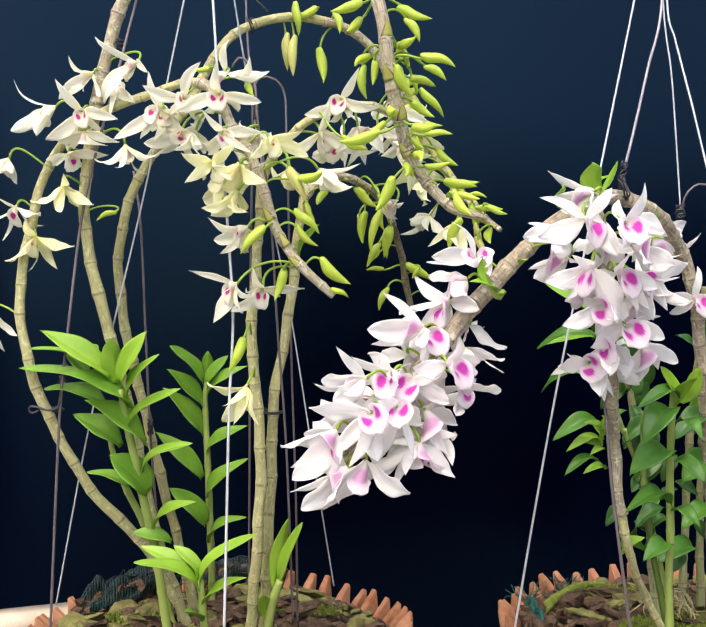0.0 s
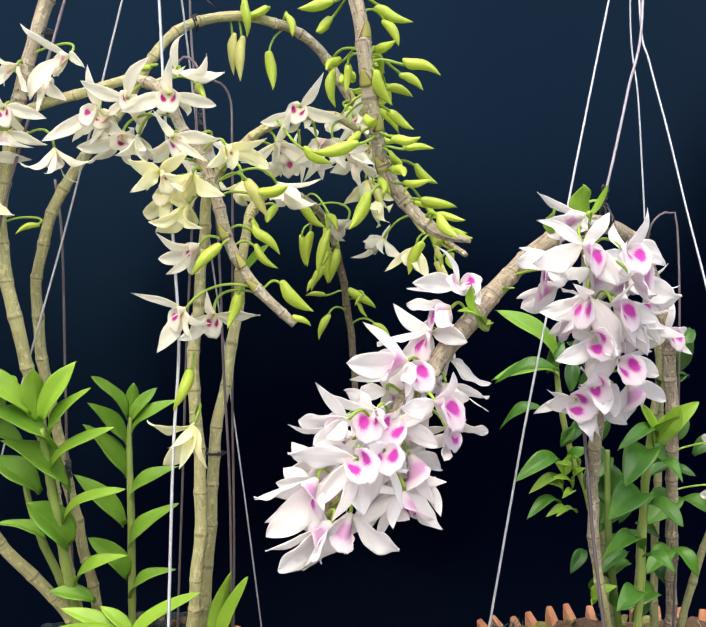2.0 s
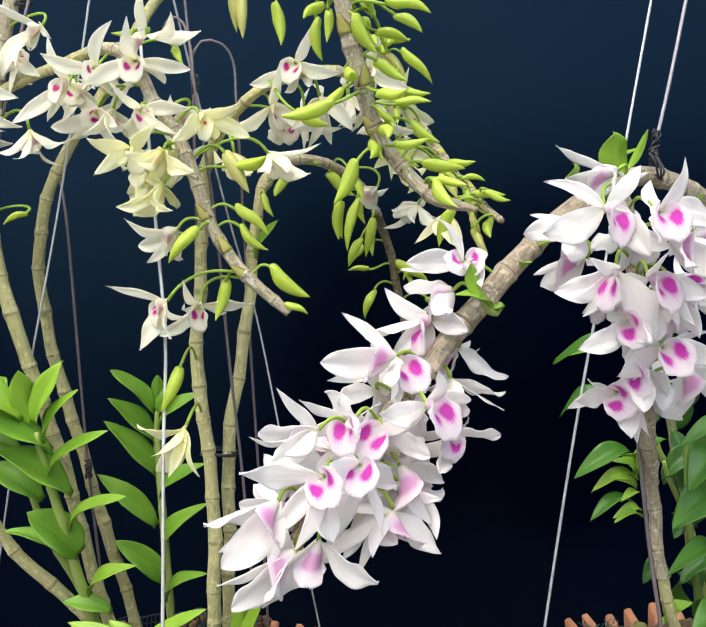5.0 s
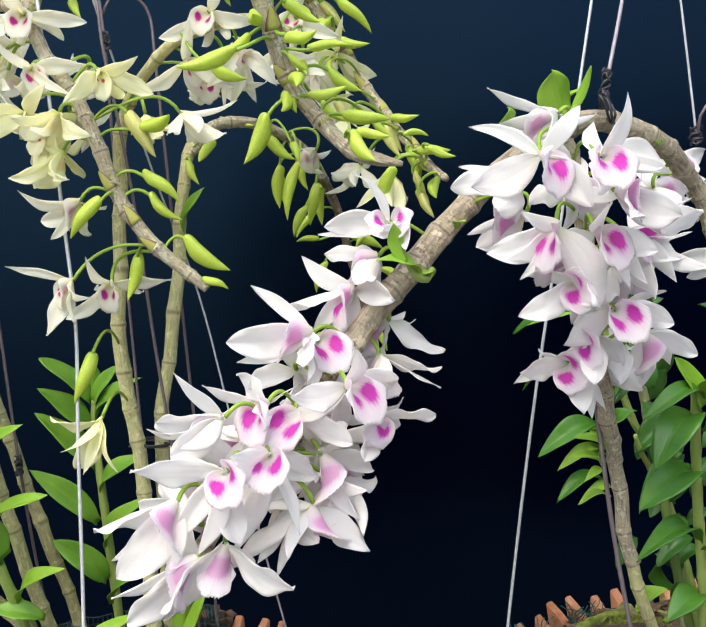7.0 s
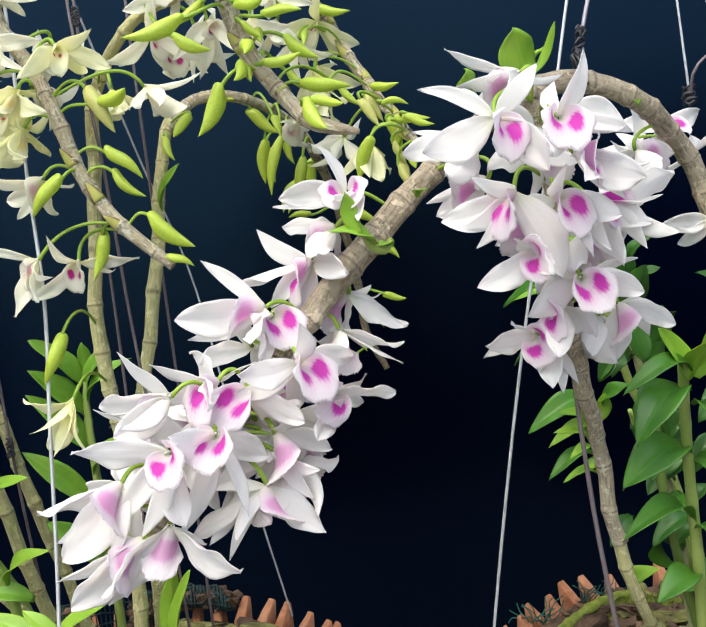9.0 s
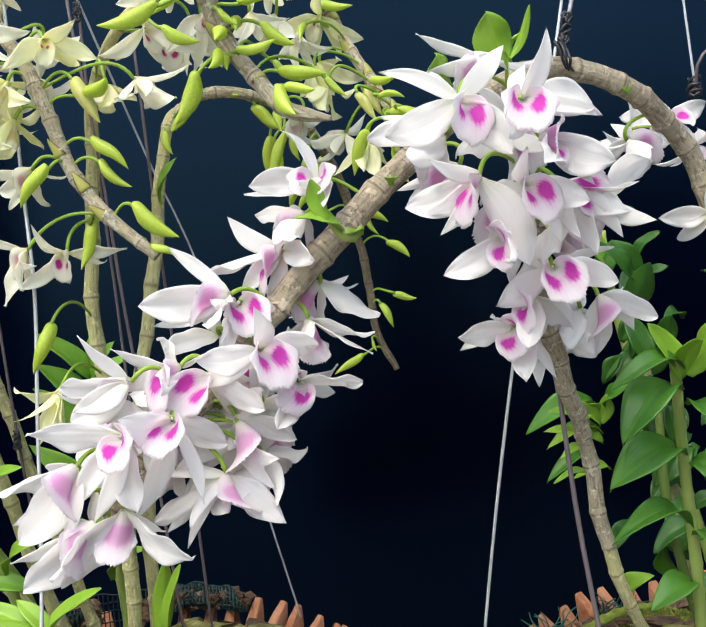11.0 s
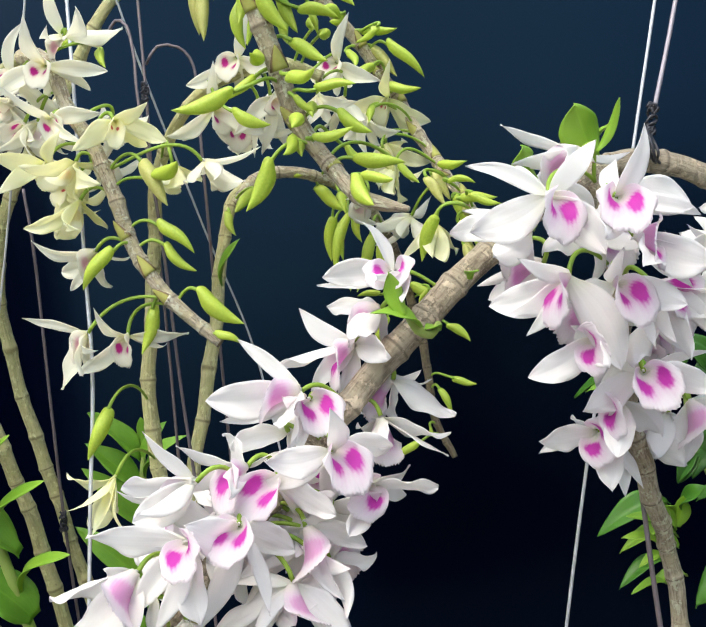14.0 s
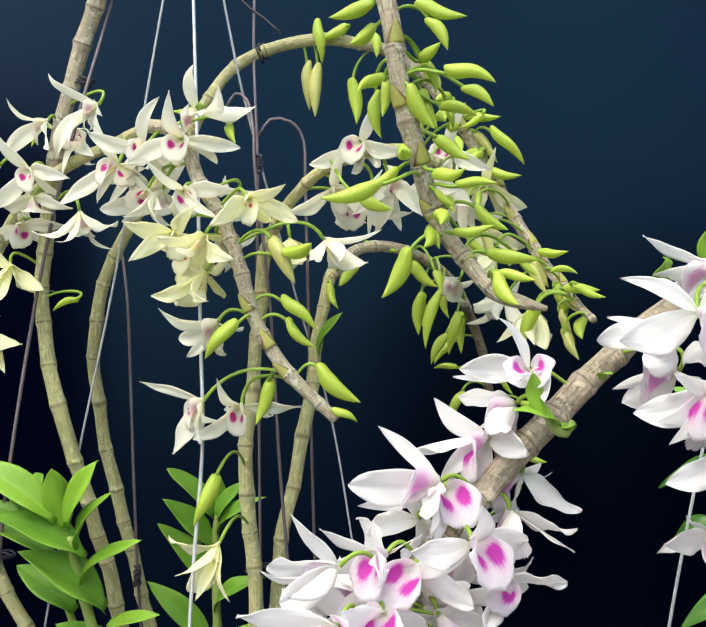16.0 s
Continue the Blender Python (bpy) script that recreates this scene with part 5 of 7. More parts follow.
blossom(PR, 'white', (0.081, 0.555, 1.263), (4, -20, -10), ('D', 6, -26, 26, 1.1), ('P', -27, -22, -2, 1.2), ('P', 29, 19, -2, 1.15), ('S', -40, -5, -16, 0.9, 20), ('S', 16, 25, -21, 1))
blossom(PR, 'white', (0.095, 0.580, 1.242), (4, -17, -14), ('D', 14, 34, 7, 0.9), ('P', -11, -23, -24, 0.9), ('P', 35, 3, -7, 0.75, 35), ('S', -28, 22, -7, 0.9), ('S', 17, 29, -12, 0.8))
blossom(PR, 'white', (0.106, 0.610, 1.296), (-10, 11, -17), ('P', 34, 2, -20, 1.2), ('P', -7, 27, -21, 1), ('S', 10, 35, 1, 0.9), ('S', 18, 31, -5, 0.6, 50))
blossom(PR, 'white', (0.100, 0.600, 1.276), (11, -1, -30), ('P', 36, 3, -13, 0.95), ('P', 6, -30, -17, 1.1), ('S', 34, 2, -24, 0.5, 40), ('S', -20, 27, -12, 1), ('D', -19, 32, 1, 0.7))
blossom(PR, 'white', (0.012, 0.540, 1.251), (-23, -3, -16), ('D', -24, -10, 26, 0.8, 35), ('P', -36, -3, 4, 1.5), ('P', -29, -13, -16, 1.3), ('S', -41, -4, -11, 0.5, 40), ('S', -17, -31, -8, 1))
blossom(PR, 'white', (0.035, 0.554, 1.256), (-13, -14, -13), ('D', -34, -10, 12, 0.85, 30), ('P', -15, 28, 15, 1.35), ('P', -1, -33, -12, 0.6, 45), ('S', -38, -4, -11, 0.9), ('S', 17, 31, 5, 0.8))
blossom(PR, 'white', (0.051, 0.554, 1.249), (0, -18, -15), ('D', 5, 33, 15, 0.9), ('P', 31, 2, -17, 1.1), ('P', -30, -4, -26, 1.1), ('S', 19, 29, -8, 0.8), ('S', 8, 26, -24, 0.9))
blossom(PR, 'white', (0.037, 0.531, 1.230), (5, -21, -7), ('D', -4, 34, 14, 1), ('P', -13, -32, 5, 1.5), ('P', 19, 25, -15, 1.2), ('S', -22, -4, -49, 0.9), ('S', 15, -1, -43, 0.5, 40))
blossom(PR, 'white', (0.063, 0.563, 1.223), (8, -14, -16), ('D', 4, 36, 5, 1), ('P', 30, 12, -13, 0.8, 20), ('P', -26, 21, -10, 1.1), ('S', -17, 19, -26, 1), ('S', 19, 0, -37, 0.9))
blossom(PR, 'white', (0.016, 0.518, 1.225), (-5, -19, -12), ('D', -38, -3, 6, 1), ('P', -49, -4, 8, 0.9, 20), ('P', 5, -1, -38, 1.1), ('S', -31, -5, -35, 1.3), ('S', -18, -4, -41, 0.9))
blossom(PR, 'white', (-0.012, 0.518, 1.211), (-6, -20, -10), ('D', -31, 18, -8, 1.1), ('P', -44, -5, -9, 0.5, 50), ('P', -35, -5, -38, 1.4), ('S', -6, -3, -40, 0.9), ('S', -36, -5, -28, 1.1))
blossom(PR, 'white', (0.058, 0.552, 1.197), (17, 0, -40), ('P', -44, -5, -21, 0.95), ('P', 31, 2, -27, 1.1), ('S', -14, -25, -22, 1.1), ('S', -23, -4, -38, 0.6, 40), ('D', -40, -4, 1, 0.9))
blossom(PR, 'white', (0.012, 0.518, 1.187), (-6, -3, -39), ('P', -36, -5, -35, 1.15), ('P', 35, 2, -25, 0.9), ('S', -15, 28, -17, 1), ('S', 10, 30, -17, 0.9), ('D', -2, 29, -23, 0.8))
blossom(PR, 'white', (-0.002, 0.515, 1.181), (-18, -3, -35), ('P', -40, -5, -27, 1.3), ('P', -19, -23, -18, 1.1), ('S', -9, 27, -22, 0.9), ('S', -47, -5, -13, 0.6, 40), ('D', -26, 26, -4, 0.9))
blossom(PR, 'white', (0.066, 0.585, 1.210), (13, 14, -12), ('P', -24, 20, -15), ('P', 15, 28, 16), ('S', 9, 26, -23), ('S', -17, 26, 18), ('D', 0, 28, 25))
blossom(PR, 'white', (0.022, 0.575, 1.204), (-15, 3, -17), ('P', -26, 18, -14), ('P', 16, 30, 7), ('S', -4, 20, -29), ('S', -20, 28, 10), ('D', 9, 31, -18))
blossom(PR, 'white', (0.056, 0.590, 1.255), (3, -19, -12), ('P', -22, 25, -10), ('P', 15, 24, -21), ('S', -12, 28, -19), ('S', 12, 30, 16), ('D', -4, 33, 17))
blossom(PR, 'white', (0.020, 0.565, 1.235), (-13, 18, -8), ('P', -25, 24, 1), ('P', 18, -30, -5), ('S', -4, -29, -21), ('S', -17, 28, 15), ('D', 6, 33, 15))
blossom(PR, 'white', (-0.005, 0.545, 1.220), (-14, 18, 0), ('P', -21, 25, 13), ('P', 11, 27, -20), ('S', -12, 23, -25), ('S', -25, 24, -9), ('D', 4, 32, 18))
blossom(PR, 'white', (0.072, 0.575, 1.204), (5, 12, -19), ('P', 17, 29, -8), ('P', -9, -28, -18), ('S', 11, -26, -23), ('S', -22, 27, 8), ('D', 6, 33, 16))
blossom(PR, 'white', (0.017, 0.560, 1.222), (-8, 16, -15), ('D', 14, -19, 28, 1), ('P', 28, 21, -5, 1), ('S', 8, -21, -28, 1), ('S', -28, 17, -15, 1), ('P', -20, -19, 21, 1))
blossom(PR, 'white', (0.049, 0.578, 1.231), (-10, 17, 12), ('D', 19, -20, -24, 1), ('P', -20, 14, -25, 1), ('S', -27, -21, 11, 1), ('S', -1, 21, 30, 1), ('P', 31, -14, 10, 1))
blossom(PR, 'white', (0.071, 0.582, 1.230), (-17, 15, -5), ('D', 31, -17, 9, 1), ('P', 15, 17, -27, 1), ('S', -17, -22, -23, 1), ('S', -30, 17, 10, 1), ('P', 3, -15, 31, 1))
blossom(PR, 'white', (0.037, 0.565, 1.197), (5, 18, 13), ('D', -11, -24, -26, 1), ('P', -31, 15, 3, 1), ('S', -4, -19, 30, 1), ('S', 24, 23, 13, 1), ('P', 24, -17, -20, 1))
blossom(PR, 'white', (-0.013, 0.540, 1.195), (12, 19, 5), ('D', -24, -26, -11, 1), ('P', -22, 19, 20, 1), ('S', 16, -19, 26, 1), ('S', 26, 24, -7, 1), ('P', 5, -21, -28, 1))
blossom(PR, 'white', (0.050, 0.588, 1.271), (7, 17, -14), ('D', -16, -21, 26, 1), ('P', 17, 19, 24, 1), ('S', 31, -16, -9, 1), ('S', -2, 17, -32, 1), ('P', -28, -19, -8, 1))
blossom(PR, 'white', (0.058, 0.570, 1.211), (-16, 16, 3), ('D', 31, -19, -7, 1), ('P', 0, 16, -31, 1), ('S', -26, -23, -10, 1), ('S', -21, 19, 22, 1), ('P', 18, -15, 26, 1))

blossom(PR, 'white', (0.216, 0.600, 1.414), (-20, -2, -11), ('D', -41, -3, 16, 0.6, 35), ('P', -26, 18, -14, 1.2), ('P', -8, -30, -16, 1.2), ('S', 23, 27, -4, 0.6, 35), ('S', -36, -4, -3, 0.9))
blossom(PR, 'white', (0.198, 0.557, 1.385), (2, -20, -12), ('D', 25, 4, 27, 1.25), ('P', -39, -4, -15, 1.45), ('P', 26, 1, -30, 1.15), ('S', -40, -3, 17, 0.75, 20), ('S', -22, 20, 21, 0.9, 20))
blossom(PR, 'white', (0.188, 0.575, 1.370), (-15, 12, -13), ('P', -17, -28, -12, 1.2), ('P', -41, -4, 0, 1.1), ('S', -29, 21, 5, 0.9), ('S', 1, 30, -20, 0.8), ('D', -34, 3, 14, 0.7))
blossom(PR, 'white', (0.230, 0.553, 1.381), (8, -19, -9), ('D', 16, -17, 28, 1.15), ('P', 36, 3, -7, 1.45), ('P', -11, -24, -23, 1.1), ('S', 42, 4, -8, 0.8, 15), ('S', 3, 28, 23, 0.8, 30))
blossom(PR, 'white', (0.238, 0.558, 1.362), (11, -14, -15), ('D', 3, 36, 7, 0.9), ('P', 36, 3, -15, 1.4), ('P', 3, -31, -15, 1.35), ('S', 44, 4, -13, 0.5, 40), ('S', 26, 1, -26, 0.9))
blossom(PR, 'white', (0.249, 0.590, 1.339), (26, 1, -20), ('P', 36, 3, -15, 1.2), ('P', 17, 0, -38, 1.3), ('S', 30, 1, -31, 1.1), ('S', 40, 4, -5, 0.5, 40), ('D', 7, -21, -30, 1))
blossom(PR, 'white', (0.205, 0.563, 1.345), (-4, -16, -16), ('D', -19, -32, 2, 1.1), ('P', -39, -4, -13, 1.2), ('P', 23, 0, -48, 1.25), ('S', -32, -4, -17, 0.9), ('S', -22, 1, -28, 0.8))
blossom(PR, 'white', (0.193, 0.600, 1.355), (-12, 15, -13), ('P', -30, 1, -17, 1.3), ('P', 10, -33, -5, 1), ('S', -35, 6, -8, 0.6, 30), ('S', -22, 28, -5, 1))
blossom(PR, 'white', (0.228, 0.570, 1.340), (1, -19, -13), ('D', 3, -35, 13, 0.9), ('P', 33, -4, -12, 1.2), ('P', -20, 29, -4, 1.1), ('S', 19, 0, -32, 0.6, 40), ('S', 25, 14, -22, 1))
blossom(PR, 'white', (0.217, 0.575, 1.314), (-4, -18, -13), ('D', -14, 34, 3, 1), ('P', -34, -4, -19, 1.05), ('P', 9, -31, -14, 0.8, 30), ('S', -28, 6, -22, 1), ('S', 0, 27, -24, 0.8))
blossom(PR, 'white', (0.241, 0.591, 1.294), (3, -20, -12), ('D', -14, 28, 20, 0.9), ('P', -33, -4, -17, 1.15), ('P', 32, -7, -11, 1.25), ('S', 34, 9, 8, 0.8, 15), ('S', 14, 33, 5, 0.6, 40))
blossom(PR, 'white', (0.229, 0.600, 1.280), (-8, -17, -14), ('D', -5, 36, 8, 0.9), ('P', -5, -18, -30, 1.2), ('P', 20, 24, -16, 1), ('S', -18, 26, -17, 1), ('S', 0, 21, -29, 0.8))
blossom(PR, 'white', (0.267, 0.629, 1.276), (4, -15, -17), ('D', 15, 33, 6, 0.9), ('P', 30, -7, -16, 1.1), ('P', -4, 8, -34, 1.2), ('S', 25, 25, -8, 0.7, 25), ('S', 21, 18, -23, 1))
blossom(PR, 'white', (0.217, 0.623, 1.261), (-2, -18, -14), ('D', -15, 33, 6, 0.9), ('P', -33, -13, -1, 0.95), ('P', 3, -23, -26, 1.3), ('S', -31, 15, -11, 0.8), ('S', 22, 1, -31, 0.55, 40))
blossom(PR, 'white', (0.298, 0.700, 1.373), (10, 20, -5), ('P', 15, 31, 4, 1.2), ('P', 6, -32, -12, 1.2), ('S', -5, 33, 14, 0.9), ('S', -12, 31, -14, 0.8))
blossom(PR, 'white', (0.220, 0.600, 1.371), (7, 17, -14), ('D', -13, -25, 23, 1), ('P', 14, 25, 21, 1), ('S', 28, -22, -8, 1), ('S', -3, 22, -28, 1), ('P', -24, -25, -7, 1))
blossom(PR, 'white', (0.230, 0.615, 1.304), (14, 18, 1), ('D', -25, -27, -1, 1), ('P', -13, 21, 25, 1), ('S', 23, -20, 19, 1), ('S', 22, 24, -16, 1), ('P', -4, -23, -26, 1))
blossom(PR, 'white', (0.235, 0.640, 1.256), (3, 17, 15), ('D', -5, -25, -27, 1), ('P', -31, 16, -2, 1), ('S', -9, -20, 28, 1), ('S', 21, 24, 17, 1), ('P', 26, -18, -15, 1))
blossom(PR, 'white', (0.272, 0.610, 1.330), (-14, 16, 8), ('D', 25, -23, -15, 1), ('P', -10, 20, -27, 1), ('S', -25, -26, 1, 1), ('S', -11, 24, 25, 1), ('P', 24, -19, 18, 1))
blossom(PR, 'white', (0.245, 0.610, 1.320), (8, 18, -12), ('P', 18, 27, -14), ('P', -9, -30, -16), ('S', 9, 20, -28), ('S', -21, 29, 5), ('D', 2, 32, 19))
blossom(PR, 'white', (0.223, 0.610, 1.327), (-10, 17, -11), ('P', -22, 25, -10), ('P', 12, 27, -18), ('S', -2, 26, -25), ('S', -18, 30, 10), ('D', 2, 32, 19))
blossom(PR, 'white', (0.257, 0.640, 1.269), (3, 14, -18), ('P', 17, 31, -3), ('P', -10, -29, -17), ('S', 4, 24, -27), ('S', -19, 30, 5), ('D', 1, 33, 17))
bloom(PR, 0.344, 0.780, 1.397, 20, -20, -5, 0.9)
bloom(PR, 0.362, 0.790, 1.361, 60, 40, 0, 0.9)
bloom(PR, 0.315, 0.745, 1.365, 120, 30, 0, 0.95)
bloom(PR, 0.430, 0.760, 1.198, -30, 10, 0, 0.9)
bloom(PR, 0.432, 0.760, 1.148, -40, 20, 0, 0.9)

# leafy shoots
stem(PR, STEM, 0.03, (0.339, 0.771, 0.915, 5.6), (0.333, 0.760, 1.019, 4.1), (0.330, 0.745, 1.075, 4.1), (0.325, 0.730, 1.130, 4.0), (0.321, 0.715, 1.176, 3.8), (0.318, 0.700, 1.211, 3.6), (0.316, 0.690, 1.233, 2.7))
leaf(PR, LEAF_MID, 0.299, 0.900, 1.292, 0.228, 0.900, 1.348, 0.028, 0.14, 10)
leaf(PR, LEAF_MID, 0.302, 0.900, 1.273, 0.221, 0.890, 1.269, 0.021, 0.18, 0)
leaf(PR, LEAF_SHADED, 0.319, 0.900, 1.292, 0.313, 0.890, 1.256, 0.029, 0.08, 0)
leaf(PR, LEAF_SHADED, 0.307, 0.900, 1.313, 0.289, 0.900, 1.277, 0.025, 0.1, 0)
leaf(PR, LEAF, 0.403, 0.820, 1.150, 0.362, 0.800, 1.123, 0.033, 0.18, 8)
leaf(PR, LEAF, 0.399, 0.820, 1.093, 0.360, 0.800, 1.073, 0.028, 0.18, 8)
leaf(PR, LEAF, 0.397, 0.820, 1.093, 0.418, 0.800, 1.068, 0.020, 0.28, 0)
leaf(PR, LEAF, 0.408, 0.820, 1.145, 0.439, 0.800, 1.129, 0.023, 0.22, 0)
leaf(PR, LEAF_SHADED, 0.382, 0.820, 1.174, 0.416, 0.800, 1.173, 0.028, 0.16, 0)
leaf(PR, LEAF_SHADED, 0.422, 0.820, 1.327, 0.398, 0.810, 1.298, 0.025, 0.1, 0)
leaf(PR, LEAF_SHADED, 0.415, 0.820, 1.279, 0.392, 0.810, 1.267, 0.020, 0.12, 0)
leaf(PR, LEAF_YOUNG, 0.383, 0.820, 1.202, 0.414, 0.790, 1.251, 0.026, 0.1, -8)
leaf(PR, LEAF_SHADED, 0.328, 0.820, 1.184, 0.334, 0.820, 1.147, 0.025, 0.08, 0)
leaf(PR, LEAF_SHADED, 0.348, 0.820, 1.151, 0.323, 0.820, 1.119, 0.027, 0.1, 0)
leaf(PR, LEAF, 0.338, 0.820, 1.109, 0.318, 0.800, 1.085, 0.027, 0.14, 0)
leaf(PR, LEAF_SHADED, 0.362, 0.820, 1.113, 0.339, 0.820, 1.099, 0.027, 0.12, 0)
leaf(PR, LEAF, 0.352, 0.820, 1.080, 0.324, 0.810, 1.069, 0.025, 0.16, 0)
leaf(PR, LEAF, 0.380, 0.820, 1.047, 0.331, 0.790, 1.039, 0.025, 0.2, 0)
leaf(PR, LEAF_SHADED, 0.403, 0.820, 1.208, 0.418, 0.820, 1.232, 0.021, 0.1, 0)
leaf(PR, LEAF_SHADED, 0.423, 0.820, 1.193, 0.449, 0.820, 1.217, 0.025, 0.1, 0)
leaf(PR, LEAF_YOUNG, 0.321, 0.698, 1.216, 0.300, 0.678, 1.255, 0.019, 0.05, 12)
leaf(PR, LEAF_YOUNG, 0.324, 0.696, 1.219, 0.337, 0.676, 1.254, 0.019, 0.06, -12)
leaf(PR, LEAF_YOUNG, 0.323, 0.697, 1.218, 0.327, 0.657, 1.245, 0.015, 0.08, -5)
leaf(PR, LEAF, 0.322, 0.694, 1.224, 0.272, 0.664, 1.215, 0.015, 0.24, 0)
leaf(PR, LEAF, 0.319, 0.701, 1.209, 0.278, 0.661, 1.182, 0.030, 0.22, 8)
leaf(PR, LEAF, 0.321, 0.719, 1.164, 0.270, 0.679, 1.150, 0.031, 0.2, 6)
leaf(PR, LEAF, 0.326, 0.737, 1.106, 0.270, 0.697, 1.110, 0.020, 0.3, 0)
leaf(PR, LEAF, 0.328, 0.747, 1.066, 0.294, 0.717, 1.058, 0.023, 0.22, 5)
leaf(PR, LEAF, 0.325, 0.706, 1.198, 0.339, 0.676, 1.184, 0.028, 0.22, 0)
leaf(PR, LEAF, 0.328, 0.721, 1.158, 0.347, 0.691, 1.141, 0.029, 0.22, 0)
leaf(PR, LEAF, 0.328, 0.738, 1.102, 0.348, 0.708, 1.093, 0.026, 0.26, 0)
leaf(PR, LEAF_YOUNG, 0.283, 0.749, 1.059, 0.299, 0.729, 1.079, 0.015, 0.22, 0)
leaf(PR, LEAF_YOUNG, 0.284, 0.749, 1.061, 0.278, 0.739, 1.059, 0.011, 0.1, 0)
leaf(PR, LEAF, 0.333, 0.840, 1.042, 0.318, 0.820, 1.076, 0.025, 0.16, 10)
leaf(PR, LEAF_SHADED, 0.338, 0.840, 1.180, 0.322, 0.820, 1.144, 0.030, 0.12, 0)
leaf(PR, LEAF_SHADED, 0.320, 0.840, 1.156, 0.339, 0.820, 1.140, 0.022, 0.12, 0)
leaf(PR, LEAF_SHADED, 0.328, 0.840, 1.123, 0.312, 0.820, 1.109, 0.022, 0.16, 0)
leaf(PR, LEAF_SHADED, 0.324, 0.840, 1.222, 0.336, 0.820, 1.252, 0.022, 0.1, 0)
leaf(PR, LEAF_SHADED, 0.308, 0.840, 1.216, 0.322, 0.820, 1.238, 0.022, 0.1, 0)
leaf(PR, LEAF_SHADED, 0.299, 0.840, 1.221, 0.283, 0.840, 1.200, 0.022, 0.14, 0)
leaf(PR, LEAF_SHADED, 0.300, 0.840, 1.232, 0.313, 0.840, 1.256, 0.022, 0.08, 0)
leaf(PR, LEAF, 0.273, 0.820, 1.189, 0.220, 0.800, 1.169, 0.019, 0.24, 0)
leaf(PR, LEAF_YOUNG, 0.276, 0.820, 1.179, 0.255, 0.800, 1.188, 0.013, 0.2, 0)
leaf(PR, LEAF_YOUNG, 0.278, 0.820, 1.164, 0.235, 0.800, 1.157, 0.013, 0.26, 0)
leaf(PR, LEAF_YOUNG, 0.278, 0.820, 1.156, 0.248, 0.810, 1.170, 0.011, 0.16, 0)
leaf(PR, LEAF, 0.277, 0.820, 1.139, 0.233, 0.800, 1.131, 0.016, 0.28, 0)
leaf(PR, LEAF_YOUNG, 0.282, 0.820, 1.135, 0.253, 0.800, 1.133, 0.010, 0.22, 0)
leaf(PR, LEAF_YOUNG, 0.278, 0.820, 1.171, 0.283, 0.810, 1.195, 0.013, 0.1, 0)
leaf(PR, LEAF_YOUNG, 0.276, 0.820, 1.169, 0.260, 0.800, 1.191, 0.012, 0.1, 0)
leaf(PR, LEAF, 0.283, 0.820, 1.184, 0.301, 0.800, 1.202, 0.023, 0.16, 0)
leaf(PR, LEAF, 0.274, 0.820, 1.281, 0.211, 0.840, 1.268, 0.018, 0.22, 0)
leaf(PR, LEAF, 0.261, 0.820, 1.239, 0.216, 0.840, 1.219, 0.019, 0.22, 0)
leaf(PR, LEAF_SHADED, 0.338, 0.840, 1.180, 0.322, 0.820, 1.144, 0.030, 0.12, 0)
leaf(PR, LEAF_SHADED, 0.320, 0.840, 1.156, 0.339, 0.820, 1.140, 0.022, 0.12, 0)
leaf(PR, LEAF_SHADED, 0.328, 0.840, 1.123, 0.312, 0.820, 1.109, 0.022, 0.16, 0)
leaf(PR, LEAF_SHADED, 0.324, 0.840, 1.222, 0.336, 0.820, 1.252, 0.022, 0.1, 0)
leaf(PR, LEAF_SHADED, 0.308, 0.840, 1.216, 0.322, 0.820, 1.238, 0.022, 0.1, 0)
leaf(PR, LEAF_SHADED, 0.299, 0.840, 1.221, 0.283, 0.840, 1.200, 0.022, 0.14, 0)
leaf(PR, LEAF_SHADED, 0.300, 0.840, 1.232, 0.313, 0.840, 1.256, 0.022, 0.08, 0)
leaf(PR, LEAF_SHADED, 0.388, 0.800, 1.280, 0.403, 0.780, 1.313, 0.029, 0.05, 0)
leaf(PR, LEAF_SHADED, 0.424, 0.840, 1.274, 0.379, 0.800, 1.280, 0.022, 0.05, 0)
leaf(PR, LEAF_SHADED, 0.311, 0.840, 1.279, 0.283, 0.820, 1.312, 0.026, 0.05, 10)
leaf(PR, LEAF_SHADED, 0.306, 0.840, 1.254, 0.323, 0.820, 1.293, 0.029, 0.05, 10)
leaf(PR, LEAF_SHADED, 0.314, 0.800, 1.219, 0.300, 0.800, 1.256, 0.026, 0.05, 10)
leaf(PR, LEAF_SHADED, 0.388, 0.800, 1.197, 0.345, 0.778, 1.173, 0.025, 0.22, 0)
leaf(PR, LEAF_SHADED, 0.371, 0.820, 1.040, 0.349, 0.809, 1.022, 0.016, 0.16, 0)
leaf(PR, LEAF_SHADED, 0.340, 0.800, 1.096, 0.307, 0.789, 1.077, 0.025, 0.16, 0)
leaf(PR, LEAF_SHADED, 0.343, 0.820, 1.151, 0.316, 0.809, 1.123, 0.027, 0.14, 0)
leaf(PR, LEAF_SHADED, 0.331, 0.820, 1.191, 0.300, 0.809, 1.165, 0.026, 0.18, 0)
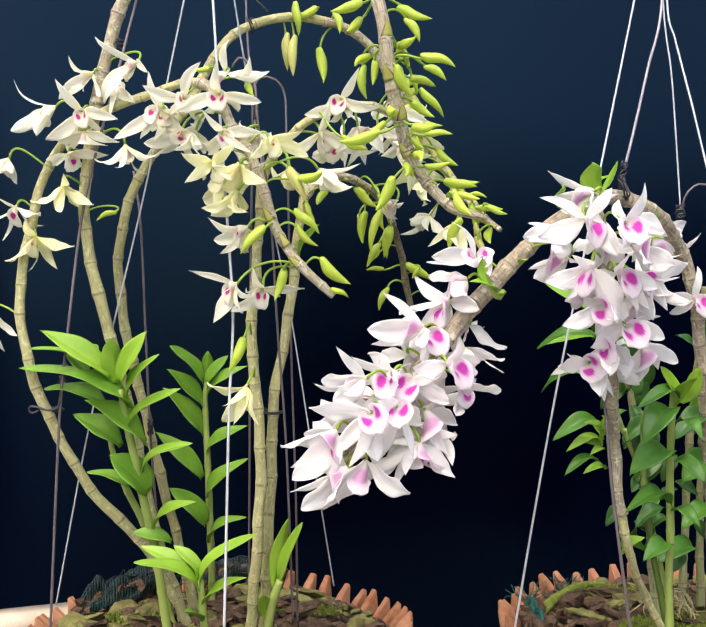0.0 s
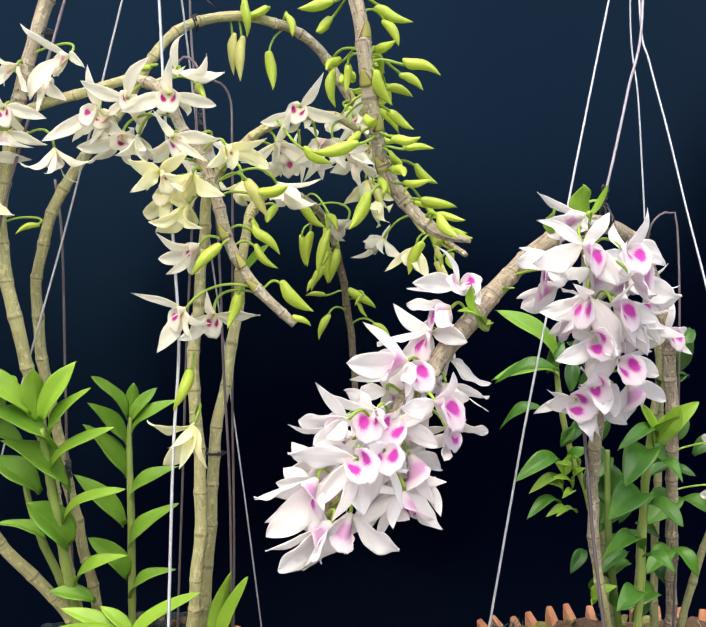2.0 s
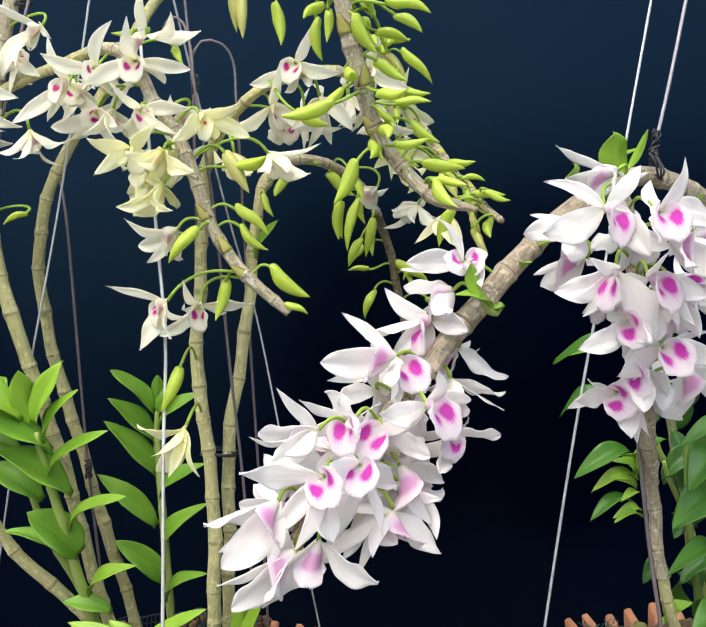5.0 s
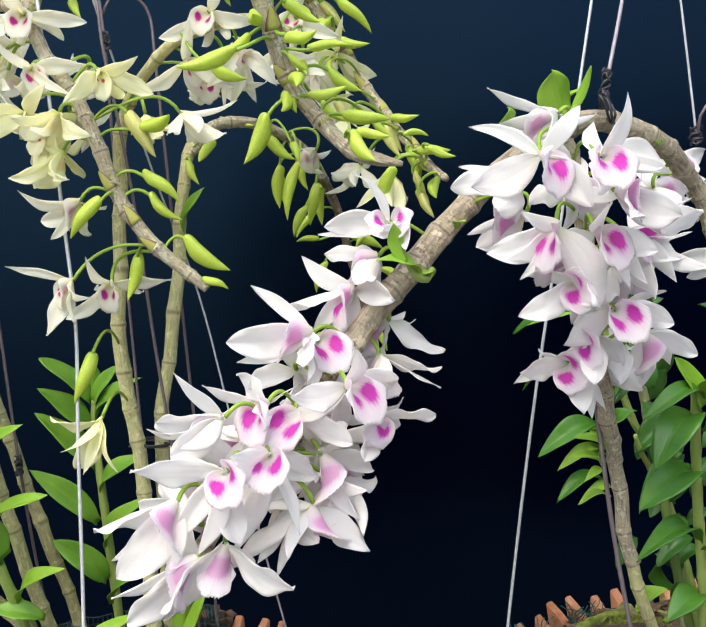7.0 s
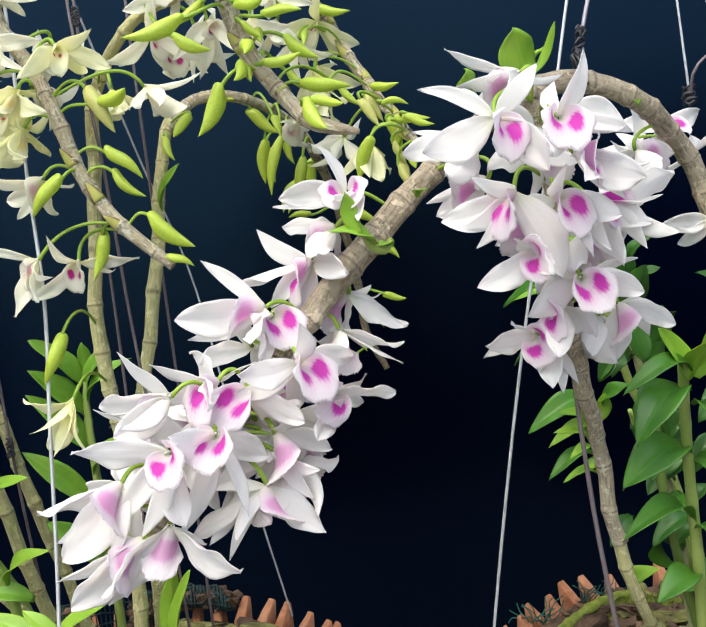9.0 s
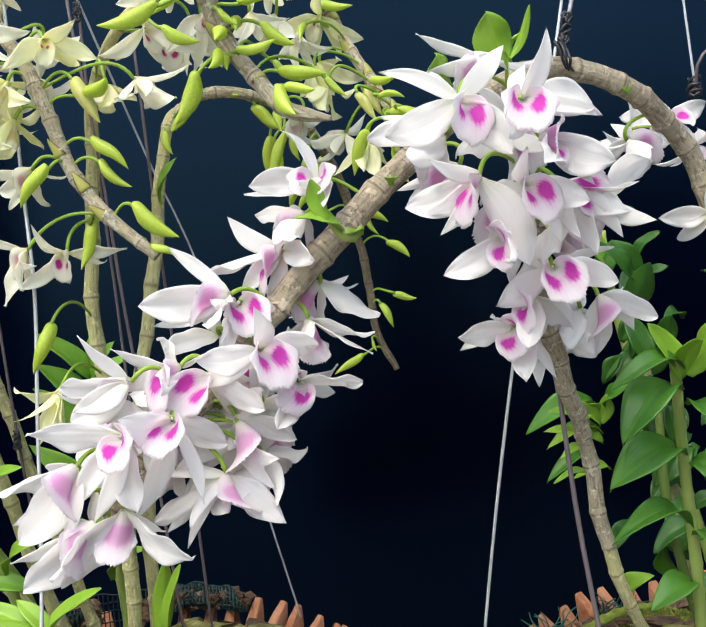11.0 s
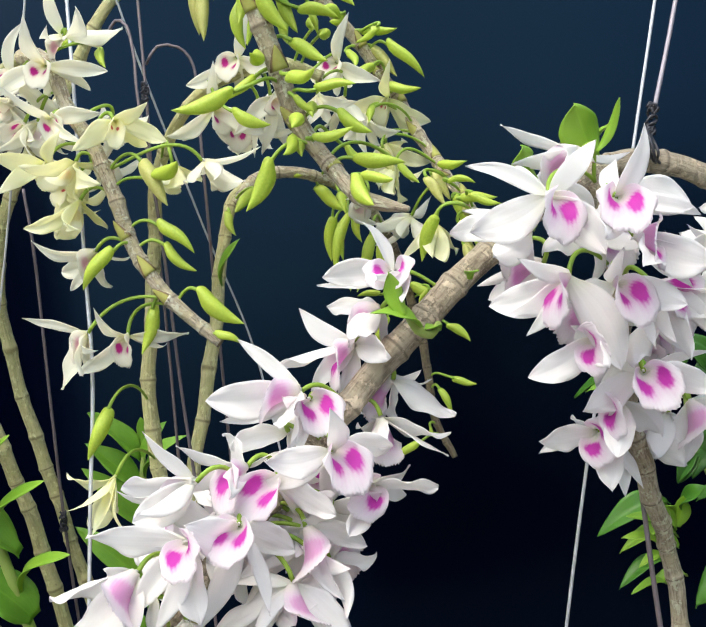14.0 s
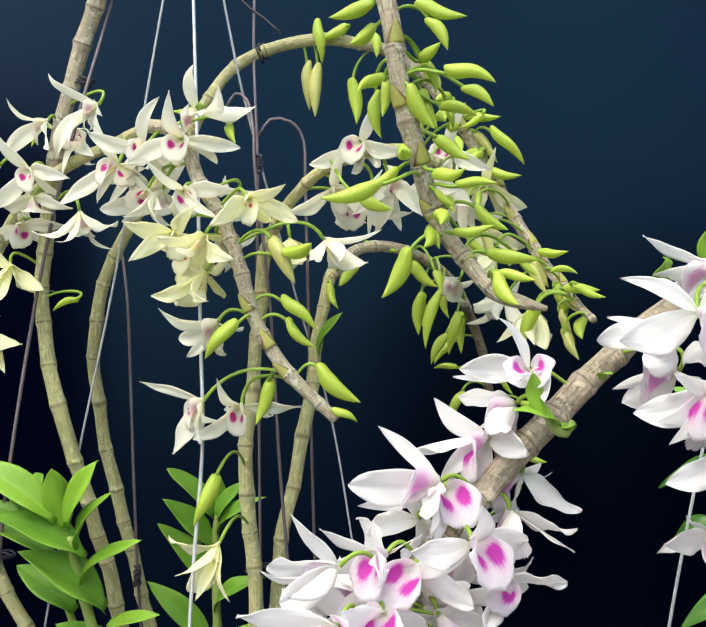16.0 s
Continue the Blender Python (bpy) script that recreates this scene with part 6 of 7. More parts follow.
leaf(PR, LEAF_SHADED, 0.337, 0.840, 1.115, 0.313, 0.829, 1.130, 0.025, 0.10, 0)
leaf(PR, LEAF_SHADED, 0.294, 0.800, 1.099, 0.275, 0.789, 1.078, 0.014, 0.22, 0)
leaf(PR, LEAF_SHADED, 0.367, 0.840, 1.118, 0.389, 0.829, 1.104, 0.025, 0.16, 0)
leaf(PR, LEAF_SHADED, 0.394, 0.860, 1.073, 0.405, 0.849, 1.050, 0.025, 0.16, 0)
leaf(PR, LEAF_SHADED, 0.317, 0.840, 1.204, 0.334, 0.829, 1.231, 0.026, 0.10, 0)
leaf(PR, LEAF_SHADED, 0.316, 0.830, 1.205, 0.320, 0.819, 1.176, 0.025, 0.16, 0)
leaf(PR, LEAF_SHADED, 0.381, 0.880, 1.143, 0.361, 0.869, 1.113, 0.025, 0.16, 0)
leaf(PR, LEAF_SHADED, 0.341, 0.840, 1.057, 0.319, 0.834, 1.073, 0.019, 0.16, 0)
leaf(PR, LEAF_SHADED, 0.384, 0.820, 1.266, 0.358, 0.809, 1.284, 0.022, 0.10, 0)
leaf(PR, LEAF_SHADED, 0.319, 0.840, 1.178, 0.306, 0.829, 1.156, 0.026, 0.14, 0)
leaf(PR, LEAF_SHADED, 0.323, 0.820, 1.144, 0.314, 0.809, 1.122, 0.026, 0.14, 0)
leaf(PR, LEAF_SHADED, 0.347, 0.840, 1.156, 0.328, 0.829, 1.142, 0.026, 0.14, 0)
leaf(PR, LEAF_SHADED, 0.340, 0.840, 1.057, 0.317, 0.829, 1.076, 0.022, 0.16, 0)
leaf(PR, LEAF_SHADED, 0.330, 0.800, 1.040, 0.322, 0.789, 1.064, 0.020, 0.10, 0)
leaf(PR, LEAF_SHADED, 0.318, 0.860, 1.284, 0.299, 0.849, 1.313, 0.029, 0.14, 0)
leaf(PR, LEAF_SHADED, 0.321, 0.860, 1.277, 0.341, 0.849, 1.289, 0.025, 0.14, 0)
leaf(PR, LEAF_SHADED, 0.319, 0.860, 1.298, 0.336, 0.849, 1.317, 0.023, 0.14, 0)
leaf(PR, LEAF_SHADED, 0.318, 0.860, 1.326, 0.308, 0.849, 1.340, 0.022, 0.10, 0)
leaf(PR, LEAF_SHADED, 0.307, 0.860, 1.211, 0.321, 0.849, 1.239, 0.026, 0.14, 0)
leaf(PR, LEAF_SHADED, 0.314, 0.860, 1.221, 0.295, 0.849, 1.202, 0.025, 0.2, 0)
leaf(PR, LEAF_SHADED, 0.353, 0.880, 1.244, 0.336, 0.858, 1.248, 0.013, 0.2, 0)
stem(PR, STEM_OLD, 0.03, (0.363, 0.827, 0.915, 5.0), (0.341, 0.820, 1.010, 3.7), (0.329, 0.810, 1.064, 3.7), (0.320, 0.800, 1.118, 3.6), (0.319, 0.800, 1.164, 3.3), (0.319, 0.800, 1.201, 2.6))
stem(PR, STEM, 0.03, (0.397, 0.936, 0.915, 5.0), (0.347, 0.920, 1.126, 3.7), (0.323, 0.910, 1.179, 3.7), (0.305, 0.900, 1.241, 3.4), (0.299, 0.900, 1.292, 3.0), (0.297, 0.900, 1.323, 2.2))
stem(PR, STEM, 0.025, (0.378, 0.877, 0.915, 4.2), (0.345, 0.860, 1.067, 3.1), (0.338, 0.850, 1.103, 3.0), (0.320, 0.830, 1.141, 2.7), (0.305, 0.810, 1.167, 2.2), (0.299, 0.800, 1.182, 1.8))
bloom(PR, 0.352, 0.720, 1.316, 0, 8, 0, 0.9)
cane(PR, CANE_DULL, 0.036, (0.421, 0.869, 0.915, 5.6), (0.425, 0.860, 0.982, 4.1), (0.428, 0.840, 1.041, 4.1), (0.437, 0.820, 1.100, 4.0), (0.443, 0.800, 1.153, 3.7))
cane(PR, CANE_DULL, 0.036, (0.419, 0.906, 0.915, 6.0), (0.416, 0.900, 1.036, 4.4), (0.414, 0.890, 1.115, 4.4), (0.414, 0.880, 1.192, 4.3), (0.410, 0.870, 1.263, 4.1), (0.403, 0.860, 1.308, 3.7))
leaf(PR, LEAF_YOUNG, 0.224, 0.615, 1.412, 0.215, 0.600, 1.440, 0.032, 0.04, 0)
leaf(PR, LEAF_YOUNG, 0.226, 0.615, 1.416, 0.239, 0.605, 1.442, 0.006, 0.12, 0)
leaf(PR, LEAF_YOUNG, 0.228, 0.630, 1.425, 0.235, 0.620, 1.431, 0.009, 0.1, 0)
leaf(PR, LEAF_YOUNG, 0.192, 0.605, 1.400, 0.186, 0.590, 1.418, 0.032, 0.04, 0)
leaf(PR, LEAF_YOUNG, 0.127, 0.584, 1.324, 0.102, 0.572, 1.333, 0.019, 0.12, 10)
leaf(PR, LEAF_YOUNG, 0.119, 0.578, 1.331, 0.113, 0.572, 1.354, 0.018, 0.05, 10)
stem(PR, STEM, 0.02, (0.135, 0.600, 1.326, 1.8), (0.131, 0.592, 1.320, 2.4), (0.125, 0.587, 1.323, 2.6), (0.120, 0.583, 1.331, 1.8))
leaf(PR, LEAF_YOUNG, 0.298, 0.685, 1.399, 0.295, 0.680, 1.404, 0.007, 0.1, 0)
leaf(PR, LEAF_YOUNG, 0.299, 0.685, 1.399, 0.300, 0.680, 1.404, 0.007, 0.1, 0)
leaf(PR, LEAF_YOUNG, 0.152, 0.615, 1.350, 0.158, 0.605, 1.354, 0.007, 0.1, 0)
leaf(PR, LEAF_YOUNG, 0.153, 0.615, 1.350, 0.151, 0.605, 1.354, 0.007, 0.1, 0)
leaf(PR, LEAF_YOUNG, 0.135, 0.600, 1.322, 0.129, 0.585, 1.323, 0.009, 0.1, 0)
leaf(PR, LEAF_YOUNG, 0.259, 0.740, 1.184, 0.236, 0.722, 1.197, 0.010, 0.16, 5)
leaf(PR, LEAF_YOUNG, 0.260, 0.740, 1.184, 0.254, 0.722, 1.204, 0.010, 0.16, 5)
leaf(PR, LEAF_YOUNG, 0.258, 0.740, 1.171, 0.232, 0.722, 1.183, 0.010, 0.16, 5)
leaf(PR, LEAF_YOUNG, 0.263, 0.740, 1.147, 0.236, 0.722, 1.147, 0.009, 0.16, 5)
leaf(PR, LEAF_YOUNG, 0.260, 0.740, 1.167, 0.242, 0.722, 1.164, 0.008, 0.16, 5)
leaf(PR, LEAF_YOUNG, 0.261, 0.740, 1.178, 0.265, 0.722, 1.192, 0.009, 0.16, 5)

# ---- hanging wires ----
wire("hanger_wire", "taut zinc-grey wire that hangs the first clay pot", "wire", WIRE, 0.001, (-0.133, 0.700, 1.766), (-0.169, 0.728, 1.628), (-0.218, 0.768, 1.435), (-0.258, 0.795, 1.292), (-0.291, 0.820, 1.177), (-0.335, 0.850, 0.978), group="wires of the first pot")
wire("hanger_wire", "bright straight zinc wire among the cream flowers", "wire", WIRE, 0.0014, (-0.151, 0.735, 1.783), (-0.139, 0.722, 1.626), (-0.131, 0.714, 1.509), (-0.121, 0.698, 1.390), (-0.115, 0.690, 1.306), (-0.118, 0.684, 1.218), (-0.119, 0.672, 1.112), (-0.119, 0.652, 1.010), group="wires of the first pot")
wire("hanger_wire", "taut zinc-grey wire that hangs the first clay pot", "wire", WIRE, 0.001, (-0.139, 0.710, 1.771), (-0.120, 0.745, 1.633), (-0.110, 0.775, 1.561), (-0.093, 0.870, 1.428), (-0.074, 0.950, 1.308), (-0.045, 0.975, 1.114), (-0.022, 1.020, 0.954), group="wires of the first pot")
wire("support_wire", "dark coated support wire standing in the first pot", "wire", WIRE_DARK, 0.0015, (-0.208, 0.740, 1.678), (-0.222, 0.742, 1.627), (-0.238, 0.735, 1.556), (-0.262, 0.745, 1.479), (-0.281, 0.755, 1.405), (-0.292, 0.748, 1.297), (-0.301, 0.750, 1.213), (-0.307, 0.755, 1.119), (-0.314, 0.760, 0.977), group="wires of the first pot")
wire("support_wire", "dark coated support wire standing in the first pot", "wire", WIRE_DARK, 0.0014, (-0.245, 0.840, 1.470), (-0.237, 0.840, 1.409), (-0.233, 0.850, 1.277), (-0.230, 0.860, 1.173), (-0.224, 0.870, 1.073), (-0.214, 0.880, 0.976), group="wires of the first pot")
wire("support_wire", "dark coated support wire standing in the first pot", "wire", WIRE_DARK, 0.0013, (-0.114, 0.800, 1.701), (-0.112, 0.793, 1.620), (-0.105, 0.785, 1.525), (-0.107, 0.795, 1.444), (-0.112, 0.826, 1.307), (-0.115, 0.850, 1.153), (-0.119, 0.880, 0.992), group="wires of the first pot")
wire("support_wire", "dark coated support wire standing in the first pot", "wire", WIRE_DARK, 0.0013, (-0.124, 0.760, 1.567), (-0.117, 0.760, 1.577), (-0.106, 0.755, 1.570), (-0.099, 0.750, 1.545), (-0.096, 0.748, 1.507), (-0.083, 0.747, 1.409), (-0.076, 0.756, 1.287), (-0.068, 0.770, 1.163), (-0.063, 0.800, 0.974), group="wires of the first pot")
wire("support_wire", "dark coated support wire standing in the first pot", "wire", WIRE_DARK, 0.0013, (-0.106, 0.790, 1.550), (-0.098, 0.795, 1.565), (-0.082, 0.800, 1.564), (-0.072, 0.806, 1.549), (-0.070, 0.806, 1.509), (-0.068, 0.812, 1.416), (-0.066, 0.828, 1.257), (-0.062, 0.840, 1.104), (-0.061, 0.860, 0.951), group="wires of the first pot")
wire("hanger_wire", "pale zinc wire running down before the second pot", "wire", WIRE, 0.0012, (0.327, 0.740, 1.800), (0.299, 0.757, 1.637), (0.262, 0.757, 1.457), (0.241, 0.755, 1.353), (0.215, 0.752, 1.231), (0.192, 0.750, 1.109), (0.169, 0.757, 0.968), group="wires of the second pot")
wire("hanger_wire", "thick mauve-grey wire knotted to the arching cane", "wire", WIRE_MAUVE, 0.0014, (0.325, 0.730, 1.795), (0.305, 0.685, 1.613), (0.289, 0.679, 1.545), (0.275, 0.675, 1.488), (0.264, 0.672, 1.447), group="wires of the second pot")
wire("hanger_wire", "thin zinc wire with a wound end", "wire", WIRE, 0.001, (0.330, 0.760, 1.810), (0.340, 0.790, 1.648), (0.349, 0.792, 1.570), (0.355, 0.796, 1.502), (0.361, 0.800, 1.422), group="wires of the second pot")
wire("hanger_wire", "thin zinc wire that hangs the second pot", "wire", WIRE, 0.0011, (0.323, 0.740, 1.800), (0.326, 0.735, 1.630), (0.333, 0.730, 1.586), (0.345, 0.718, 1.519), (0.358, 0.705, 1.440), (0.376, 0.680, 1.314), (0.401, 0.660, 1.100), group="wires of the second pot")
wire("support_wire", "dark coated support wire standing in the second pot", "wire", WIRE_DARK, 0.0016, (0.241, 0.668, 1.245), (0.243, 0.662, 1.198), (0.247, 0.660, 1.143), (0.252, 0.658, 1.096), (0.259, 0.658, 1.041), (0.265, 0.660, 0.998), group="wires of the second pot")
wire("support_wire", "dark hooked wire beside the arching cane", "wire", WIRE_DARK, 0.0012, (0.362, 0.800, 1.414), (0.362, 0.790, 1.433), (0.372, 0.790, 1.445), (0.384, 0.790, 1.447), (0.391, 0.790, 1.433), (0.393, 0.790, 1.306), (0.410, 0.840, 1.001), group="wires of the second pot")
wire("support_wire", "thin dark wire hanging slack above the arched cane", "wire", TIE, 0.0011, (-0.137, 0.790, 1.690), (-0.121, 0.790, 1.664), (-0.103, 0.790, 1.649), (-0.089, 0.790, 1.636), group="wires of the first pot")
wire("tie_wire", "dark tie wire with a twisted loop at the bent cane", "wire", TIE, 0.0012, (-0.299, 0.750, 1.240), (-0.301, 0.749, 1.222), (-0.303, 0.748, 1.211), (-0.312, 0.746, 1.208), (-0.323, 0.748, 1.211), (-0.331, 0.748, 1.212), (-0.333, 0.748, 1.208), (-0.329, 0.748, 1.205), (-0.323, 0.749, 1.208), group="wire ties")


# ---- knots of tie wire ----
tagged(part("tie_wire", coil(bmesh.new(), (0.262, 0.672, 1.441), (0.2, 0, 1), 0.0026, 0.0009, 7, 0.02, 369), TIE), "dark tie wire knotted round the arching grey cane", "wire", "wire ties")
tagged(part("tie_wire", coil(bmesh.new(), (0.259, 0.660, 1.424), (1, 0, 0.3), 0.0092, 0.0009, 3, 0.006, 370), TIE), "dark tie wire knotted round the arching grey cane", "wire", "wire ties")
tagged(part("tie_wire", coil(bmesh.new(), (0.361, 0.800, 1.419), (0, 0, 1), 0.0045, 0.0009, 6, 0.014, 371), TIE), "dark tie wire wound on a hanger's end", "wire", "wire ties")
tagged(part("tie_wire", coil(bmesh.new(), (-0.107, 0.798, 1.624), (1, 0, 0.3), 0.0075, 0.0009, 2, 0.006, 372), TIE), "dark tie wire round the arched olive cane", "wire", "wire ties")
tagged(part("tie_wire", coil(bmesh.new(), (-0.090, 0.775, 1.204), (0.1, 0, 1), 0.0145, 0.0009, 2, 0.003, 373), TIE), "dark tie wire that holds two olive canes together", "wire", "wire ties")
tagged(part("tie_wire", coil(bmesh.new(), (-0.100, 0.770, 1.522), (0, 0, 1), 0.0024, 0.0009, 6, 0.014, 374), TIE), "dark tie wire wound round hooked wires", "wire", "wire ties")
tagged(part("tie_wire", coil(bmesh.new(), (-0.229, 0.855, 1.179), (0, 0, 1), 0.0028, 0.0009, 7, 0.016, 375), TIE), "dark tie wire round a support wire", "wire", "wire ties")
tagged(part("tie_wire", coil(bmesh.new(), (-0.318, 0.785, 1.206), (0.1, 0, 1), 0.009, 0.0009, 2, 0.004, 376), TIE), "dark tie wire at the bent olive cane", "wire", "wire ties")
tagged(part("tie_wire", coil(bmesh.new(), (-0.309, 0.787, 1.244), (0.1, 0, 1), 0.003, 0.0009, 5, 0.02, 377), TIE), "dark tie wire on a support wire", "wire", "wire ties")
tagged(part("tie_wire", coil(bmesh.new(), (-0.241, 0.748, 1.589), (0.3, 0, 1), 0.0075, 0.0009, 3, 0.008, 378), TIE), "dark tie wire round the upright olive cane", "wire", "wire ties")


# ---- pots ----
def rough_blob(bm, c, size, seed, detail=2, jag=0.25):
    """A lump with an uneven skin: a chip of bark or a stone."""
    r = random.Random(seed)
    made = bmesh.ops.create_icosphere(bm, subdivisions=detail, radius=1.0)["verts"]
    off = Vector((r.uniform(-9, 9), r.uniform(-9, 9), r.uniform(-9, 9)))
    turn = Euler((r.uniform(-0.5, 0.5), r.uniform(-0.5, 0.5), r.uniform(0, 6.28))).to_matrix()
    for v in made:
        n = noise.noise(v.co * 1.1 + off) * jag * 1.6 + noise.noise(v.co * 2.7 + off) * jag * 0.7
        p = v.co * (1 + n)
        v.co = turn @ Vector((p.x * size[0], p.y * size[1], p.z * size[2])) + Vector(c)
    return bm


def slat_mesh(name, h):
    """One clay finger of a pot's wall, with a chamfered top; stands on z = 0 and faces +y."""
    bm = bmesh.new()
    w0, w1, d = 0.0066, 0.0058, 0.0115
    rings = [(-h, w0, d), (h * -0.2, w0, d), (0.012, w0, d), (0.031, w1, d * 0.95), (0.041, w1 * 0.8, d * 0.62), (0.0425, w1 * 0.55, d * 0.45)]
    loops = []
    for z, w, dd in rings:
        loops.append([bm.verts.new((sx * w * kx, sy * dd * ky + (0.003 if z > 0.035 else 0), z - (0.011 if sy < 0 and z > 0.02 else 0))) for sx, sy, kx, ky in ((-1, -1, 1, 0.8), (-0.6, -1, 1, 1), (0.6, -1, 1, 1), (1, -1, 1, 0.8), (1, 1, 1, 0.8), (0.6, 1, 1, 1), (-0.6, 1, 1, 1), (-1, 1, 1, 0.8))])
    for a, b in zip(loops, loops[1:]):
        for k in range(8):
            bm.faces.new((a[k], a[(k + 1) % 8], b[(k + 1) % 8], b[k]))
    bm.faces.new(loops[-1])
    bm.faces.new(loops[0][::-1])
    me = bpy.data.meshes.new(name)
    bm.normal_update()
    bm.to_mesh(me)
    bm.free()
    me.materials.append(CLAY)
    return me


SLAT = slat_mesh("slat", 0.20)


def clay_pot(label, cx, cy, rim, radius, count, turn, seed):
    """A round clay pot whose wall is a ring of upright fingers on a dish, lined with net."""
    r = random.Random(seed)
    pot = new("clay_pot")
    pot.location = (cx, cy, rim - 0.24)
    tagged(pot, label, "flower pot", "hanging clay pots")
    for i in range(count):
        a = radians(turn) + 2 * math.pi * i / count
        o = part("slat", SLAT, None, pot)
        lean = r.uniform(-3, 3)
        o.matrix_basis = pose(radius * math.cos(a), radius * math.sin(a), 0.24 - 0.042 + r.uniform(-0.006, 0.004), r.uniform(-6, 6) - 6, lean, math.degrees(a) - 90 + r.uniform(-5, 5)) @ Matrix.Diagonal((r.uniform(0.92, 1.12), 1, 1, 1))
    bm = bmesh.new()
    prof = [(0.0, -0.012), (0.55, -0.012), (0.80, 0.0), (0.97, 0.03), (1.03, 0.06), (1.03, 0.075), (0.97, 0.075), (0.92, 0.035), (0.75, 0.012), (0.0, 0.006)]
    rings = [[bm.verts.new((radius * pr * math.cos(2 * math.pi * k / 48), radius * pr * math.sin(2 * math.pi * k / 48), pz)) for k in range(48)] if pr else [bm.verts.new((0, 0, pz))] for pr, pz in prof]
    for p, q in zip(rings, rings[1:]):
        for k in range(48):
            j = (k + 1) % 48
            vs = [p[0], q[k], q[j]][::-1] if len(p) == 1 else ([p[k], p[j], q[0]] if len(q) == 1 else [p[k], p[j], q[j], q[k]])
            bm.faces.new(vs)
    bmesh.ops.recalc_face_normals(bm, faces=bm.faces)
    part("dish", bm, CLAY, pot)
    return pot


def net_lining(cx, cy, rim, radius, top, seed):
    """Green-black net of crossed strands inside the slats, crumpled at its upper edge."""
    r = random.Random(seed)
    bm = bmesh.new()
    n, m = 240, 18
    grid = []
    for i in range(n):
        a = 2 * math.pi * i / n
        edge = top(a)
        row = []
        for k in range(m + 1):
            z = rim - 0.17 + (edge + 0.17) * k / m
            rr = radius - 0.013 + 0.010 * noise.noise(Vector((math.cos(a) * 9, math.sin(a) * 9, k * 0.35 + seed)))
            row.append(Vector((cx + rr * math.cos(a), cy + rr * math.sin(a), z + 0.004 * noise.noise(Vector((i * 0.35, k * 0.7, seed))))))
        grid.append(row)
    for i in range(n):
        tube(bm, np.array([tuple(p) for p in grid[i]]), 0.0007, 4)
    for k in range(m + 1):
        tube(bm, np.array([tuple(grid[i % n][k]) for i in range(n + 1)]), 0.0008, 4)
    for q in range(60):
        i = r.randrange(n)
        p = grid[i][m] + Vector((0, 0, r.uniform(-0.012, 0.002)))
        pts = [p + Vector((r.uniform(-1, 1), r.uniform(-1, 1), r.uniform(-0.4, 1.0))) * 0.012 * s for s in (0, 0.5, 1.0, 1.3)]
        tube(bm, spline([tuple(x) for x in pts], 0.004), 0.0006, 4)
    o = part("net_lining", bm, NET)
    return tagged(o, "torn green-black plastic net lining the clay pot's slats", "net", kind="stuff")


